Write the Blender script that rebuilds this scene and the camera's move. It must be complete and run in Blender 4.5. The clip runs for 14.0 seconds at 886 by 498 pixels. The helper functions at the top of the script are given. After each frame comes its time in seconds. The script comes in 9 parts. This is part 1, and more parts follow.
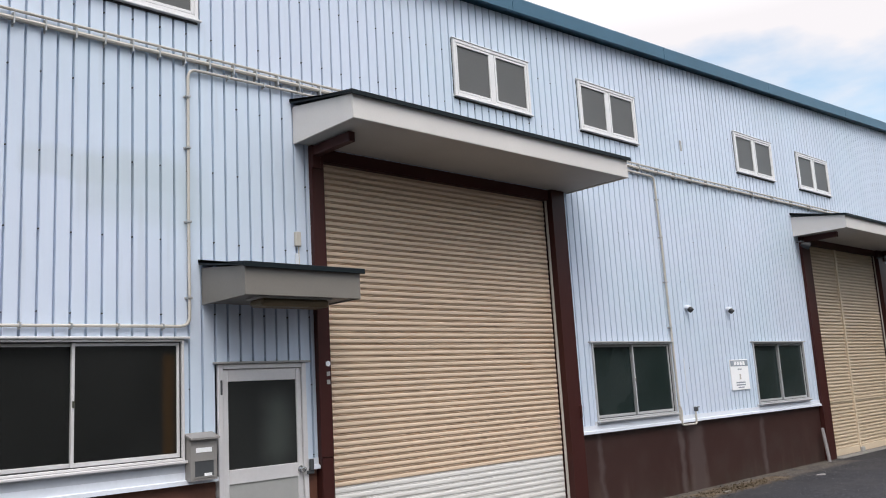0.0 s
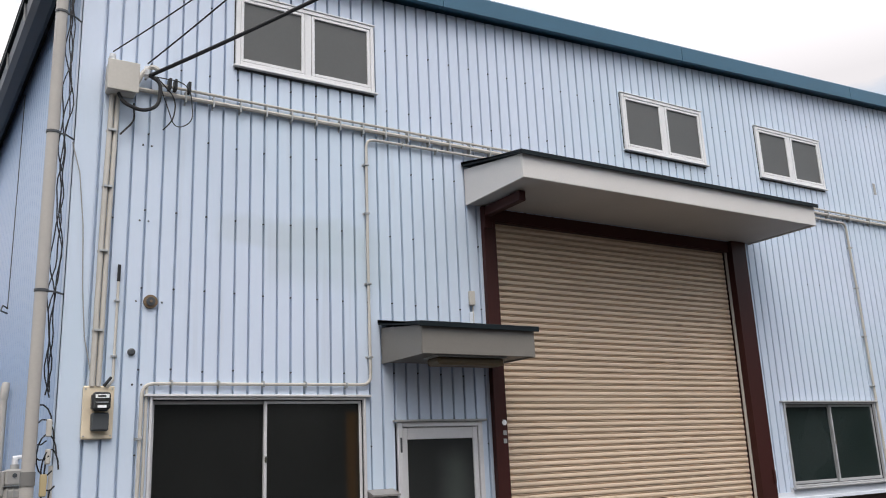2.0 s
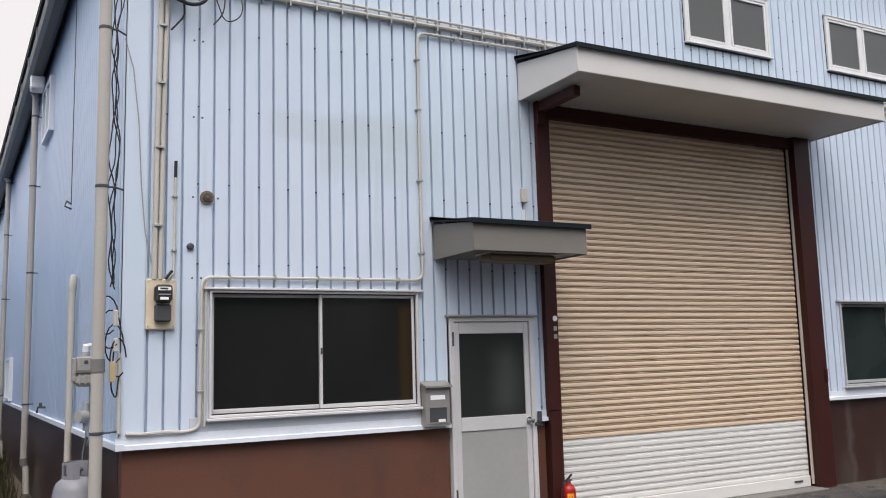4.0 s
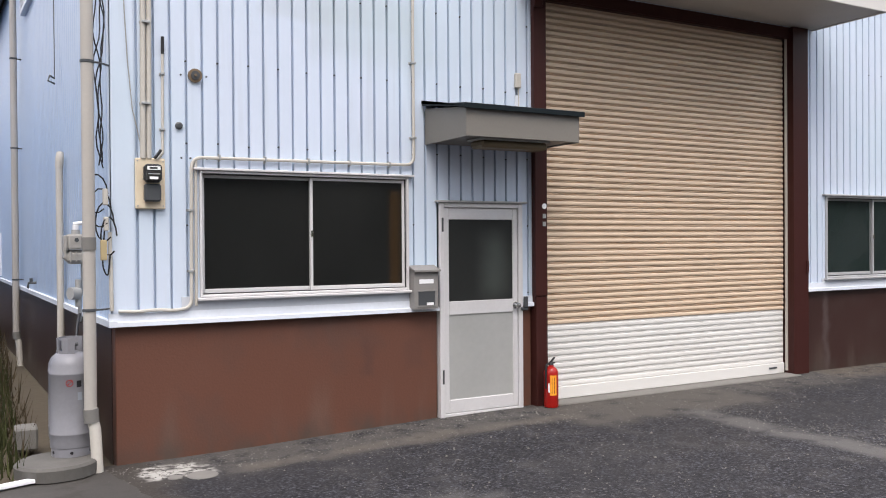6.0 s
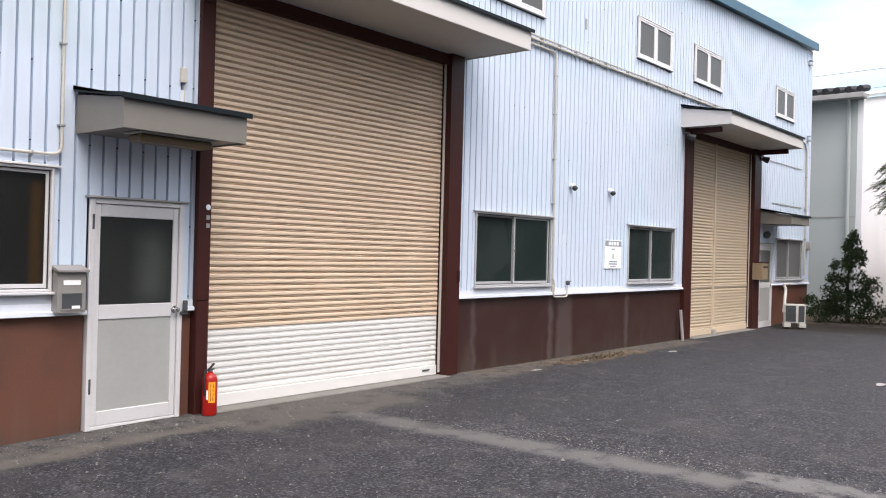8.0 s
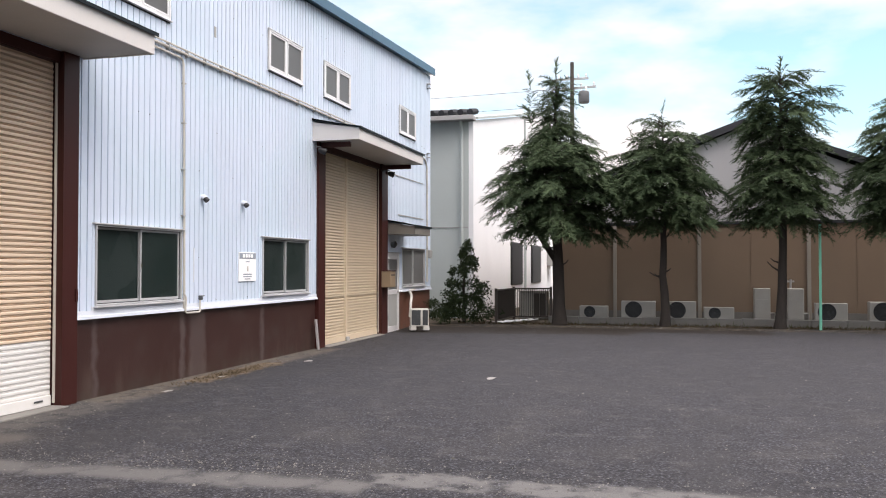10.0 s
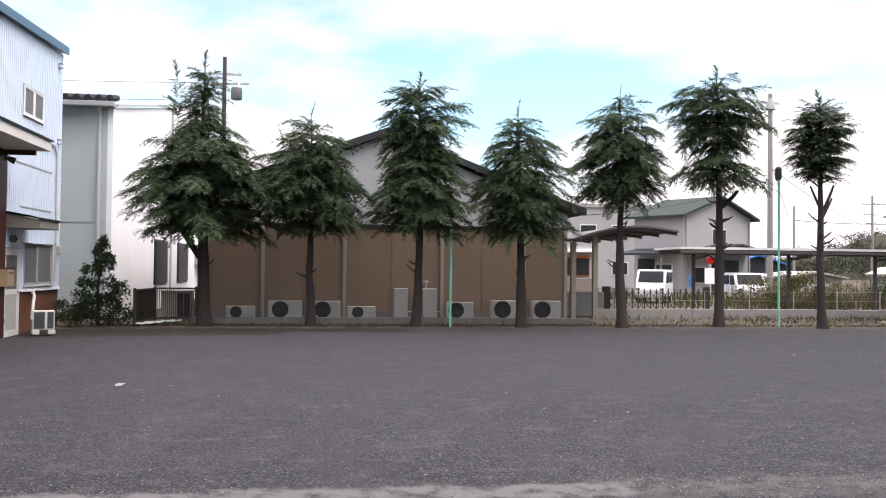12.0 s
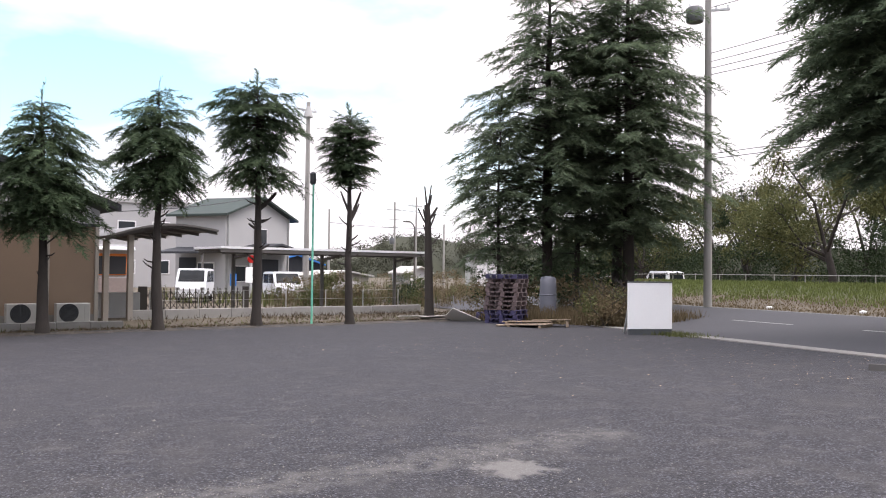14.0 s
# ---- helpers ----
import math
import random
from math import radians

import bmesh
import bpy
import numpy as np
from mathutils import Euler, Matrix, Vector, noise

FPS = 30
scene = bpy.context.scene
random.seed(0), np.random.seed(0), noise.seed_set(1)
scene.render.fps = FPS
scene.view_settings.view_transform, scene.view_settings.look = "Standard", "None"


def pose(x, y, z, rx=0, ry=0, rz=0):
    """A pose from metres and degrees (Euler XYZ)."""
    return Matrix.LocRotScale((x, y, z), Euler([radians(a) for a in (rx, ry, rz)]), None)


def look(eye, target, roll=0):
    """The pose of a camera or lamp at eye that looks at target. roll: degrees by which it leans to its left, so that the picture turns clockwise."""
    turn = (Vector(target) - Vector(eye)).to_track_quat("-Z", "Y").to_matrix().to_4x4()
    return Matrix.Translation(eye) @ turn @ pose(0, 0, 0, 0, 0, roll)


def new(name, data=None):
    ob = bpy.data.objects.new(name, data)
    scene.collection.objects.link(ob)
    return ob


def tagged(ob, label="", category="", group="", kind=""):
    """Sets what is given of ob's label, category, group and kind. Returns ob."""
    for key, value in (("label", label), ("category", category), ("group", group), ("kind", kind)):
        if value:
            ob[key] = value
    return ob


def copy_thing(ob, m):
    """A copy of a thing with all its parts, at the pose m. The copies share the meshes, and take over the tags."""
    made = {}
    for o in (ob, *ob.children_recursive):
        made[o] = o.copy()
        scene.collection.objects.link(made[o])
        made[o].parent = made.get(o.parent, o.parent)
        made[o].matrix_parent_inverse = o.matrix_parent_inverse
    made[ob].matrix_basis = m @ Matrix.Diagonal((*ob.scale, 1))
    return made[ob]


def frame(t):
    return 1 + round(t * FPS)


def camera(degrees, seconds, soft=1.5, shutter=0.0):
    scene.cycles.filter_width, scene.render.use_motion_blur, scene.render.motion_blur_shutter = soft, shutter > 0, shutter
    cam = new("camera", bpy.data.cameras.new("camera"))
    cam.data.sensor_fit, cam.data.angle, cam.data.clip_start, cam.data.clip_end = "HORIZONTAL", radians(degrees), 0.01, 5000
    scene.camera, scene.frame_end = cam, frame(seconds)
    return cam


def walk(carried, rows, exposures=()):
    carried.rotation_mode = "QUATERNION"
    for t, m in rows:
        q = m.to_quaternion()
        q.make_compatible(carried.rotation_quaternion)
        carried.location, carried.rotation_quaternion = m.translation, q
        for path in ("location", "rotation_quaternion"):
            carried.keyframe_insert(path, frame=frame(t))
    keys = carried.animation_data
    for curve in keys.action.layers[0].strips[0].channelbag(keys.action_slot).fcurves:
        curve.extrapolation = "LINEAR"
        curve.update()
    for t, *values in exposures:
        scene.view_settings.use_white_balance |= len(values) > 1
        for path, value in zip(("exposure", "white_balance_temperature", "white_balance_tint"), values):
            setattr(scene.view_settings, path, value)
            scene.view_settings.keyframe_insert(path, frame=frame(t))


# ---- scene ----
cam = camera(55.1, 14.0, soft=1.05)
PATH = [
    (0, (-0.179, -0.122, 1.627), (1.179, 1.307, 1.96), -3.4),
    (0.5, (-0.184, -0.123, 1.609), (1.096, 1.368, 1.981), -3.7),
    (1, (-0.176, -0.134, 1.608), (1.025, 1.413, 2.012), -4.0),
    (1.5, (-0.196, -0.156, 1.644), (0.924, 1.443, 2.082), -3.1),
    (2, (-0.201, -0.147, 1.624), (0.825, 1.5, 2.11), -2.5),
    (2.5, (-0.205, -0.148, 1.633), (0.754, 1.531, 2.145), -1.8),
    (3, (-0.178, -0.155, 1.591), (0.757, 1.551, 2.055), -1.8),
    (3.5, (-0.19, -0.139, 1.599), (0.76, 1.588, 1.939), -1.9),
    (4, (-0.193, -0.143, 1.614), (0.741, 1.607, 1.869), -1.6),
    (4.2, (-0.196, -0.152, 1.623), (0.73, 1.607, 1.842), -1.4),
    (6.3, (-0.229, -0.131, 1.628), (0.761, 1.606, 1.582), -0.6),
    (6.5, (-0.231, -0.132, 1.626), (0.827, 1.564, 1.571), -0.1),
    (7, (-0.207, -0.123, 1.634), (1.054, 1.429, 1.592), 1.5),
    (7.5, (-0.18, -0.151, 1.601), (1.243, 1.255, 1.585), 1.3),
    (7.7, (-0.16, -0.17, 1.595), (1.312, 1.185, 1.589), 1.4),
    (9.8, (-0.048, -0.178, 1.618), (1.856, 0.433, 1.660), -0.1),
    (10, (-0.032, -0.19, 1.62), (1.895, 0.342, 1.664), -0.0),
    (10.5, (0.01, -0.215, 1.601), (1.984, 0.103, 1.655), 0.1),
    (11, (0.043, -0.24, 1.601), (2.039, -0.123, 1.655), 0.9),
    (11.5, (0.087, -0.31, 1.603), (2.085, -0.384, 1.656), 0.5),
    (12, (0.054, -0.368, 1.618), (2.036, -0.632, 1.666), 0.6),
    (12.5, (0.071, -0.428, 1.632), (2.013, -0.906, 1.675), 0.5),
    (13, (0.142, -0.45, 1.671), (1.982, -1.231, 1.723), 0.8),
    (13.5, (0.16, -0.511, 1.666), (1.882, -1.527, 1.727), 0.2),
    (14, (0.144, -0.559, 1.661), (1.727, -1.78, 1.716), 0.6),
]
EXPOSURES = [(0.0, 0.31, 6640, 12), (1.8, 0.21, 6670, 12), (3.0, 0.09, 6690, 12), (4.2, 0.27, 6750, 13), (6.3, 0.59, 6790, 14.5), (7.5, 0.74, 6770, 15), (10.0, 0.66, 6950, 16.0), (11.5, 0.70, 6840, 17.5), (13.0, 0.84, 6680, 18), (14.0, 0.85, 6640, 17.5)]
walk(cam, [(t, look(eye, target, roll)) for t, eye, target, roll in PATH], EXPOSURES)

# ---- sky and sun ----
world = bpy.data.worlds.new("sky")
scene.world = world
world.use_nodes = True
wn, wl = world.node_tree.nodes, world.node_tree.links
wn.clear()
w_out, w_bg = wn.new("ShaderNodeOutputWorld"), wn.new("ShaderNodeBackground")
w_sky = wn.new("ShaderNodeTexSky")
w_sky.sky_type, w_sky.sun_disc = "NISHITA", False
w_sky.sun_elevation, w_sky.sun_rotation = radians(56), radians(205)
w_gain = wn.new("ShaderNodeVectorMath")
w_gain.operation = "SCALE"
w_gain.inputs["Scale"].default_value = 0.185
w_co, w_map = wn.new("ShaderNodeTexCoord"), wn.new("ShaderNodeMapping")
w_map.inputs["Scale"].default_value = (1.0, 1.0, 2.6)
w_map.inputs["Location"].default_value = (0.35, 0.1, 0.2)
w_noise, w_ramp = wn.new("ShaderNodeTexNoise"), wn.new("ShaderNodeValToRGB")
w_noise.inputs["Scale"].default_value = 1.9
w_noise.inputs["Detail"].default_value = 7.0
w_noise.inputs["Roughness"].default_value = 0.52
w_ramp.color_ramp.elements[0].position, w_ramp.color_ramp.elements[1].position = 0.372, 0.506
w_ramp.color_ramp.elements[0].color = (0.08, 0.08, 0.08, 1)
w_xyz, w_deep = wn.new("ShaderNodeSeparateXYZ"), wn.new("ShaderNodeMapRange")
w_deep.inputs["From Min"].default_value, w_deep.inputs["From Max"].default_value = 0.38, 1.0
w_deep.inputs["To Min"].default_value, w_deep.inputs["To Max"].default_value = 0.76, 3.1
w_cloud = wn.new("ShaderNodeVectorMath")
w_cloud.operation = "SCALE"
w_cloud.inputs[0].default_value = (0.995, 0.985, 1.02)
wl.new(w_co.outputs["Generated"], w_xyz.inputs["Vector"])
wl.new(w_xyz.outputs["Z"], w_deep.inputs["Value"])
wl.new(w_deep.outputs["Result"], w_cloud.inputs["Scale"])
w_mix = wn.new("ShaderNodeMix")
w_mix.data_type = "RGBA"
wl.new(w_cloud.outputs["Vector"], w_mix.inputs["B"])
wl.new(w_co.outputs["Generated"], w_map.inputs["Vector"])
wl.new(w_map.outputs["Vector"], w_noise.inputs["Vector"])
wl.new(w_noise.outputs["Fac"], w_ramp.inputs["Fac"])
wl.new(w_sky.outputs["Color"], w_gain.inputs[0])
w_tint = wn.new("ShaderNodeVectorMath")
w_tint.operation = "MULTIPLY"
w_tint.inputs[1].default_value = (0.82, 1.04, 0.99)
wl.new(w_gain.outputs["Vector"], w_tint.inputs[0])
wl.new(w_tint.outputs["Vector"], w_mix.inputs["A"])
wl.new(w_ramp.outputs["Color"], w_mix.inputs["Factor"])
wl.new(w_mix.outputs["Result"], w_bg.inputs["Color"])
w_bg.inputs["Strength"].default_value = 1.0
wl.new(w_bg.outputs["Background"], w_out.inputs["Surface"])

sun = new("sun", bpy.data.lights.new("sun", "SUN"))
sun.data.energy, sun.data.angle, sun.data.color = 1.4, radians(32), (1.0, 0.97, 0.92)
sun.matrix_basis = look((0, 0, 21), (6, 13, 0))


# ---- materials ----
def mat(name, col, rough=0.6, metal=0.0, var=0.12, scale=1.5, fine=40.0, grain=0.06, bump=0.15, spec=0.4, pieces=0.0, stretch=(1, 1, 1), tint=None):
    """A painted, plastered or woven surface: broad stains, fine grain and relief. pieces: how much alike pieces differ."""
    m = bpy.data.materials.new(name)
    m.use_nodes = True
    n, l = m.node_tree.nodes, m.node_tree.links
    b = n["Principled BSDF"]
    b.inputs["Roughness"].default_value, b.inputs["Metallic"].default_value = rough, metal
    b.inputs["Specular IOR Level"].default_value = spec
    co, mp = n.new("ShaderNodeTexCoord"), n.new("ShaderNodeMapping")
    mp.inputs["Scale"].default_value = stretch
    l.new(co.outputs["Object"], mp.inputs["Vector"])
    broad, small = n.new("ShaderNodeTexNoise"), n.new("ShaderNodeTexNoise")
    broad.inputs["Scale"].default_value, broad.inputs["Detail"].default_value = scale, 5
    small.inputs["Scale"].default_value, small.inputs["Detail"].default_value = fine, 3
    for t in (broad, small):
        l.new(mp.outputs["Vector"], t.inputs["Vector"])
    add = n.new("ShaderNodeMath")
    add.operation = "MULTIPLY_ADD"
    add.inputs[1].default_value, add.inputs[2].default_value = 2 * var, 1 - var
    l.new(broad.outputs["Fac"], add.inputs[0])
    add2 = n.new("ShaderNodeMath")
    add2.operation = "MULTIPLY_ADD"
    add2.inputs[1].default_value = 2 * grain
    l.new(small.outputs["Fac"], add2.inputs[0])
    l.new(add.outputs[0], add2.inputs[2])
    last = add2.outputs[0]
    if pieces:
        info, rnd = n.new("ShaderNodeObjectInfo"), n.new("ShaderNodeMath")
        rnd.operation = "MULTIPLY_ADD"
        rnd.inputs[1].default_value = pieces
        l.new(info.outputs["Random"], rnd.inputs[0])
        l.new(last, rnd.inputs[2])
        sub = n.new("ShaderNodeMath")
        sub.operation = "SUBTRACT"
        sub.inputs[1].default_value = pieces / 2
        l.new(rnd.outputs[0], sub.inputs[0])
        last = sub.outputs[0]
    base = n.new("ShaderNodeMix")
    base.data_type = "RGBA"
    base.inputs["A"].default_value = (*col, 1)
    base.inputs["B"].default_value = (*(tint or col), 1)
    l.new(broad.outputs["Fac"], base.inputs["Factor"])
    tone = n.new("ShaderNodeVectorMath")
    tone.operation = "SCALE"
    l.new(base.outputs["Result"], tone.inputs[0])
    l.new(last, tone.inputs["Scale"])
    l.new(tone.outputs["Vector"], b.inputs["Base Color"])
    if bump:
        bp = n.new("ShaderNodeBump")
        bp.inputs["Strength"].default_value, bp.inputs["Distance"].default_value = bump, 0.004
        l.new(small.outputs["Fac"], bp.inputs["Height"])
        l.new(bp.outputs["Normal"], b.inputs["Normal"])
    return m


def inside(m, lo, hi, soft, wobble=0.1, noise_scale=4.0):
    """A factor that is 1 within a box of the object's space, with an uneven edge."""
    n, l = m.node_tree.nodes, m.node_tree.links
    co = n.new("ShaderNodeTexCoord")
    nz = n.new("ShaderNodeTexNoise")
    nz.inputs["Scale"].default_value, nz.inputs["Detail"].default_value = noise_scale, 6
    l.new(co.outputs["Object"], nz.inputs["Vector"])
    shift, cen = n.new("ShaderNodeVectorMath"), n.new("ShaderNodeVectorMath")
    cen.operation = "SUBTRACT"
    cen.inputs[1].default_value = (0.5, 0.5, 0.5)
    l.new(nz.outputs["Color"], cen.inputs[0])
    shift.operation = "MULTIPLY_ADD"
    shift.inputs[1].default_value = (wobble * 2,) * 3
    l.new(cen.outputs["Vector"], shift.inputs[0])
    l.new(co.outputs["Object"], shift.inputs[2])
    xyz = n.new("ShaderNodeSeparateXYZ")
    l.new(shift.outputs["Vector"], xyz.inputs["Vector"])
    last = None
    for axis in range(3):
        for value, sign in ((lo[axis], 1), (hi[axis], -1)):
            if value is None:
                continue
            rng = n.new("ShaderNodeMapRange")
            rng.interpolation_type = "SMOOTHSTEP"
            rng.inputs["From Min"].default_value = value - soft * sign
            rng.inputs["From Max"].default_value = value + soft * sign
            l.new(xyz.outputs[axis], rng.inputs["Value"])
            if last is None:
                last = rng.outputs["Result"]
            else:
                mul = n.new("ShaderNodeMath")
                mul.operation = "MULTIPLY"
                l.new(last, mul.inputs[0])
                l.new(rng.outputs["Result"], mul.inputs[1])
                last = mul.outputs[0]
    return last


def blotch(m, factor, col, strength=1.0, rough=None):
    """Lays another colour over a material by a factor."""
    n, l = m.node_tree.nodes, m.node_tree.links
    b = n["Principled BSDF"]
    old = b.inputs["Base Color"].links[0].from_socket
    mul = n.new("ShaderNodeMath")
    mul.operation = "MULTIPLY"
    mul.inputs[1].default_value = strength
    l.new(factor, mul.inputs[0])
    mx = n.new("ShaderNodeMix")
    mx.data_type = "RGBA"
    mx.inputs["B"].default_value = (*col, 1)
    l.new(mul.outputs[0], mx.inputs["Factor"])
    l.new(old, mx.inputs["A"])
    l.new(mx.outputs["Result"], b.inputs["Base Color"])
    return m


def noise_factor(m, scale, lo, hi, detail=5, stretch=(1, 1, 1), voronoi=False):
    n, l = m.node_tree.nodes, m.node_tree.links
    co, mp = n.new("ShaderNodeTexCoord"), n.new("ShaderNodeMapping")
    mp.inputs["Scale"].default_value = stretch
    l.new(co.outputs["Object"], mp.inputs["Vector"])
    t = n.new("ShaderNodeTexVoronoi" if voronoi else "ShaderNodeTexNoise")
    t.inputs["Scale"].default_value = scale
    if not voronoi:
        t.inputs["Detail"].default_value = detail
    l.new(mp.outputs["Vector"], t.inputs["Vector"])
    rng = n.new("ShaderNodeMapRange")
    rng.inputs["From Min"].default_value, rng.inputs["From Max"].default_value = lo, hi
    l.new(t.outputs["Distance" if voronoi else "Fac"], rng.inputs["Value"])
    return rng.outputs["Result"]


def times(m, a, b):
    n, l = m.node_tree.nodes, m.node_tree.links
    mul = n.new("ShaderNodeMath")
    mul.operation = "MULTIPLY"
    l.new(a, mul.inputs[0])
    l.new(b, mul.inputs[1])
    return mul.outputs[0]


def glass(name, tint, rough=0.05, clear=0.7):
    m = mat(name, tint, rough=rough, var=0.1, bump=0.0, spec=0.22)
    b = m.node_tree.nodes["Principled BSDF"]
    b.inputs["Transmission Weight"].default_value = clear
    b.inputs["IOR"].default_value = 1.45
    return m


M_SIDING = mat("pale_blue_siding", (0.605, 0.68, 0.80), rough=0.38, var=0.07, scale=0.9, fine=70, grain=0.02, bump=0.03, stretch=(1, 1, 0.35))
blotch(M_SIDING, inside(M_SIDING, (2.40, None, 3.26), (3.62, None, 3.86), 0.15, 0.14, 2.2), (0.47, 0.53, 0.55), 0.42)
blotch(M_SIDING, inside(M_SIDING, (1.92, None, 3.58), (3.36, None, 3.88), 0.06, 0.14, 2.2), (0.47, 0.53, 0.55), 0.34)
blotch(M_SIDING, noise_factor(M_SIDING, 0.45, 0.42, 0.62, 3), (0.52, 0.67, 0.76), 0.34)
blotch(M_SIDING, noise_factor(M_SIDING, 9.0, 0.60, 0.78, 6, (1, 1, 0.06)), (0.40, 0.42, 0.44), 0.25)
# darker blue side sheeting, with its shade put into the colour
M_SIDING2 = mat("shaded_blue_siding", (0.40, 0.50, 0.65), rough=0.33, var=0.08, scale=0.7, fine=60, grain=0.02, bump=0.03, stretch=(1, 1, 0.3))
M_WHITE = mat("white_painted_metal", (0.66, 0.70, 0.76), rough=0.4, var=0.08, scale=3, bump=0.05)
M_BASE = mat("brown_painted_render", (0.122, 0.047, 0.028), rough=0.62, var=0.16, scale=1.3, fine=55, grain=0.10, bump=0.35, tint=(0.100, 0.043, 0.029))
M_BASE2 = mat("dark_brown_painted_concrete", (0.043, 0.019, 0.016), rough=0.38, var=0.28, scale=1.2, fine=55, grain=0.1, bump=0.3, tint=(0.036, 0.018, 0.016))
for m_ in (M_BASE, M_BASE2):
    blotch(m_, times(m_, noise_factor(m_, 3.0, 0.52, 0.75, 6, (1, 1, 0.12)), inside(m_, (None, None, None), (None, None, 0.30), 0.25, 0.1)), (0.21, 0.17, 0.14), 0.25)
    blotch(m_, noise_factor(m_, 2.2, 0.60, 0.80, 7, (1, 1, 0.25)), (0.18, 0.13, 0.11), 0.16)
    blotch(m_, noise_factor(m_, 1.7, 0.50, 0.72, 8), (0.066, 0.046, 0.040), 0.5)
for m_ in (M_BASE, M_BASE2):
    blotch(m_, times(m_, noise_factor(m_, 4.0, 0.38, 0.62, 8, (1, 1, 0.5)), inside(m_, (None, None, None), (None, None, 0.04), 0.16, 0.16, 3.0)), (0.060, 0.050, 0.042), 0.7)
for lo_, hi_, k_ in ((2.86, 2.98, 0.55), (3.30, 3.50, 0.3)):
    blotch(M_BASE, inside(M_BASE, (lo_, None, 0.42), (hi_, None, 0.72), 0.05, 0.10, 7), (0.075, 0.036, 0.028), k_)
for lo_, hi_, k_ in ((9.25, 9.34, 0.35), (11.5, 11.95, 0.28), (11.25, 11.36, 0.4), (13.80, 13.92, 0.35)):
    blotch(M_BASE2, inside(M_BASE2, (lo_, None, None), (hi_, None, None), 0.06, 0.12, 5), (0.22, 0.195, 0.19), k_ * 0.65)
M_STEEL = mat("dark_brown_painted_steel", (0.046, 0.014, 0.012), rough=0.45, var=0.15, scale=2, bump=0.08, spec=0.2)
M_SLAT = mat("beige_painted_steel", (0.70, 0.550, 0.410), rough=0.42, var=0.06, scale=0.9, fine=50, grain=0.03, bump=0.03, pieces=0.05)
M_SLAT2 = mat("sand_painted_steel", (0.60, 0.495, 0.365), rough=0.45, var=0.08, scale=0.9, fine=50, grain=0.03, bump=0.03, pieces=0.05)
M_SLATW = mat("white_painted_slat", (0.71, 0.70, 0.675), rough=0.4, var=0.05, scale=1.2, fine=50, grain=0.03, bump=0.03, pieces=0.05)
M_TEAL = mat("teal_painted_metal", (0.036, 0.112, 0.175), rough=0.4, var=0.15, scale=1.2, bump=0.05)
M_DARKROOF = mat("dark_green_metal_edge", (0.009, 0.014, 0.017), rough=0.5, var=0.15, bump=0.05, spec=0.15)
M_CANOPY = mat("off_white_canopy_panel", (0.62, 0.60, 0.58), rough=0.55, var=0.10, scale=1.4, fine=60, grain=0.05, bump=0.12)
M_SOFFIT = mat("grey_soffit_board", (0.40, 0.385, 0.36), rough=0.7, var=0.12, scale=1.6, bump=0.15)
M_CANOPY0 = mat("grey_brown_canopy_panel", (0.175, 0.163, 0.145), rough=0.5, var=0.12, scale=1.8, bump=0.1)
M_FRAME = mat("white_window_frame", (0.72, 0.72, 0.725), rough=0.35, var=0.05, scale=3, bump=0.03)
M_PANEL = mat("dull_white_flat_sheet", (0.50, 0.53, 0.58), rough=0.45, var=0.14, scale=2.5, bump=0.05)
M_ALU = mat("silver_aluminium", (0.63, 0.62, 0.625), rough=0.38, metal=0.15, var=0.06, scale=3, bump=0.04)
M_ALUPANEL = mat("stained_aluminium_panel", (0.44, 0.445, 0.43), rough=0.42, metal=0.3, var=0.12, scale=2.2, fine=18, grain=0.06, bump=0.06)
M_CREAM = mat("cream_plastic_pipe", (0.49, 0.465, 0.42), rough=0.5, var=0.12, scale=2.5, bump=0.06)
M_DRAIN = mat("tan_drainpipe", (0.40, 0.375, 0.345), rough=0.45, var=0.15, scale=1.5, bump=0.06)
M_BOARD = mat("yellowed_plywood_board", (0.68, 0.58, 0.43), rough=0.6, var=0.15, scale=6, bump=0.12)
M_BLACK = mat("black_rubber", (0.012, 0.012, 0.014), rough=0.5, var=0.2, bump=0.05)
M_DARKGREY = mat("dark_grey_plastic", (0.06, 0.065, 0.07), rough=0.4, var=0.15, bump=0.05)
M_GREY = mat("grey_painted_metal", (0.33, 0.33, 0.32), rough=0.45, var=0.12, scale=3, bump=0.08)
M_GALV = mat("galvanised_steel", (0.42, 0.43, 0.43), rough=0.4, metal=0.7, var=0.2, scale=9, bump=0.06)
M_ALUD = mat("dull_grey_aluminium", (0.45, 0.455, 0.465), rough=0.42, metal=0.15, var=0.1, scale=3, bump=0.04)
M_CHROME = mat("chrome", (0.7, 0.7, 0.7), rough=0.15, metal=1.0, var=0.03, bump=0.0)
M_GLASS = glass("dark_window_glass", (0.014, 0.015, 0.0145), 0.24, 0.3)
M_GLASS2 = glass("green_grey_glass", (0.017, 0.030, 0.028), 0.24, 0.3)
# pale mottling: grey reflections and haze painted into the window glass
for m_, c_ in ((M_GLASS, (0.026, 0.027, 0.026)), (M_GLASS2, (0.052, 0.068, 0.067))):
    blotch(m_, noise_factor(m_, 1.5, 0.36, 0.74, 4, (1, 1, 0.7)), c_, 0.75)
M_GLASS3 = glass("smoky_frosted_glass", (0.030, 0.032, 0.031), 0.34, 0.3)
M_FROST = glass("frosted_grey_glass", (0.165, 0.168, 0.166), 0.42, 0.35)
blotch(M_GLASS, inside(M_GLASS, (3.15, None, 1.20), (3.25, None, 2.1), 0.035, 0.02, 2.0), (0.060, 0.034, 0.014), 0.8)
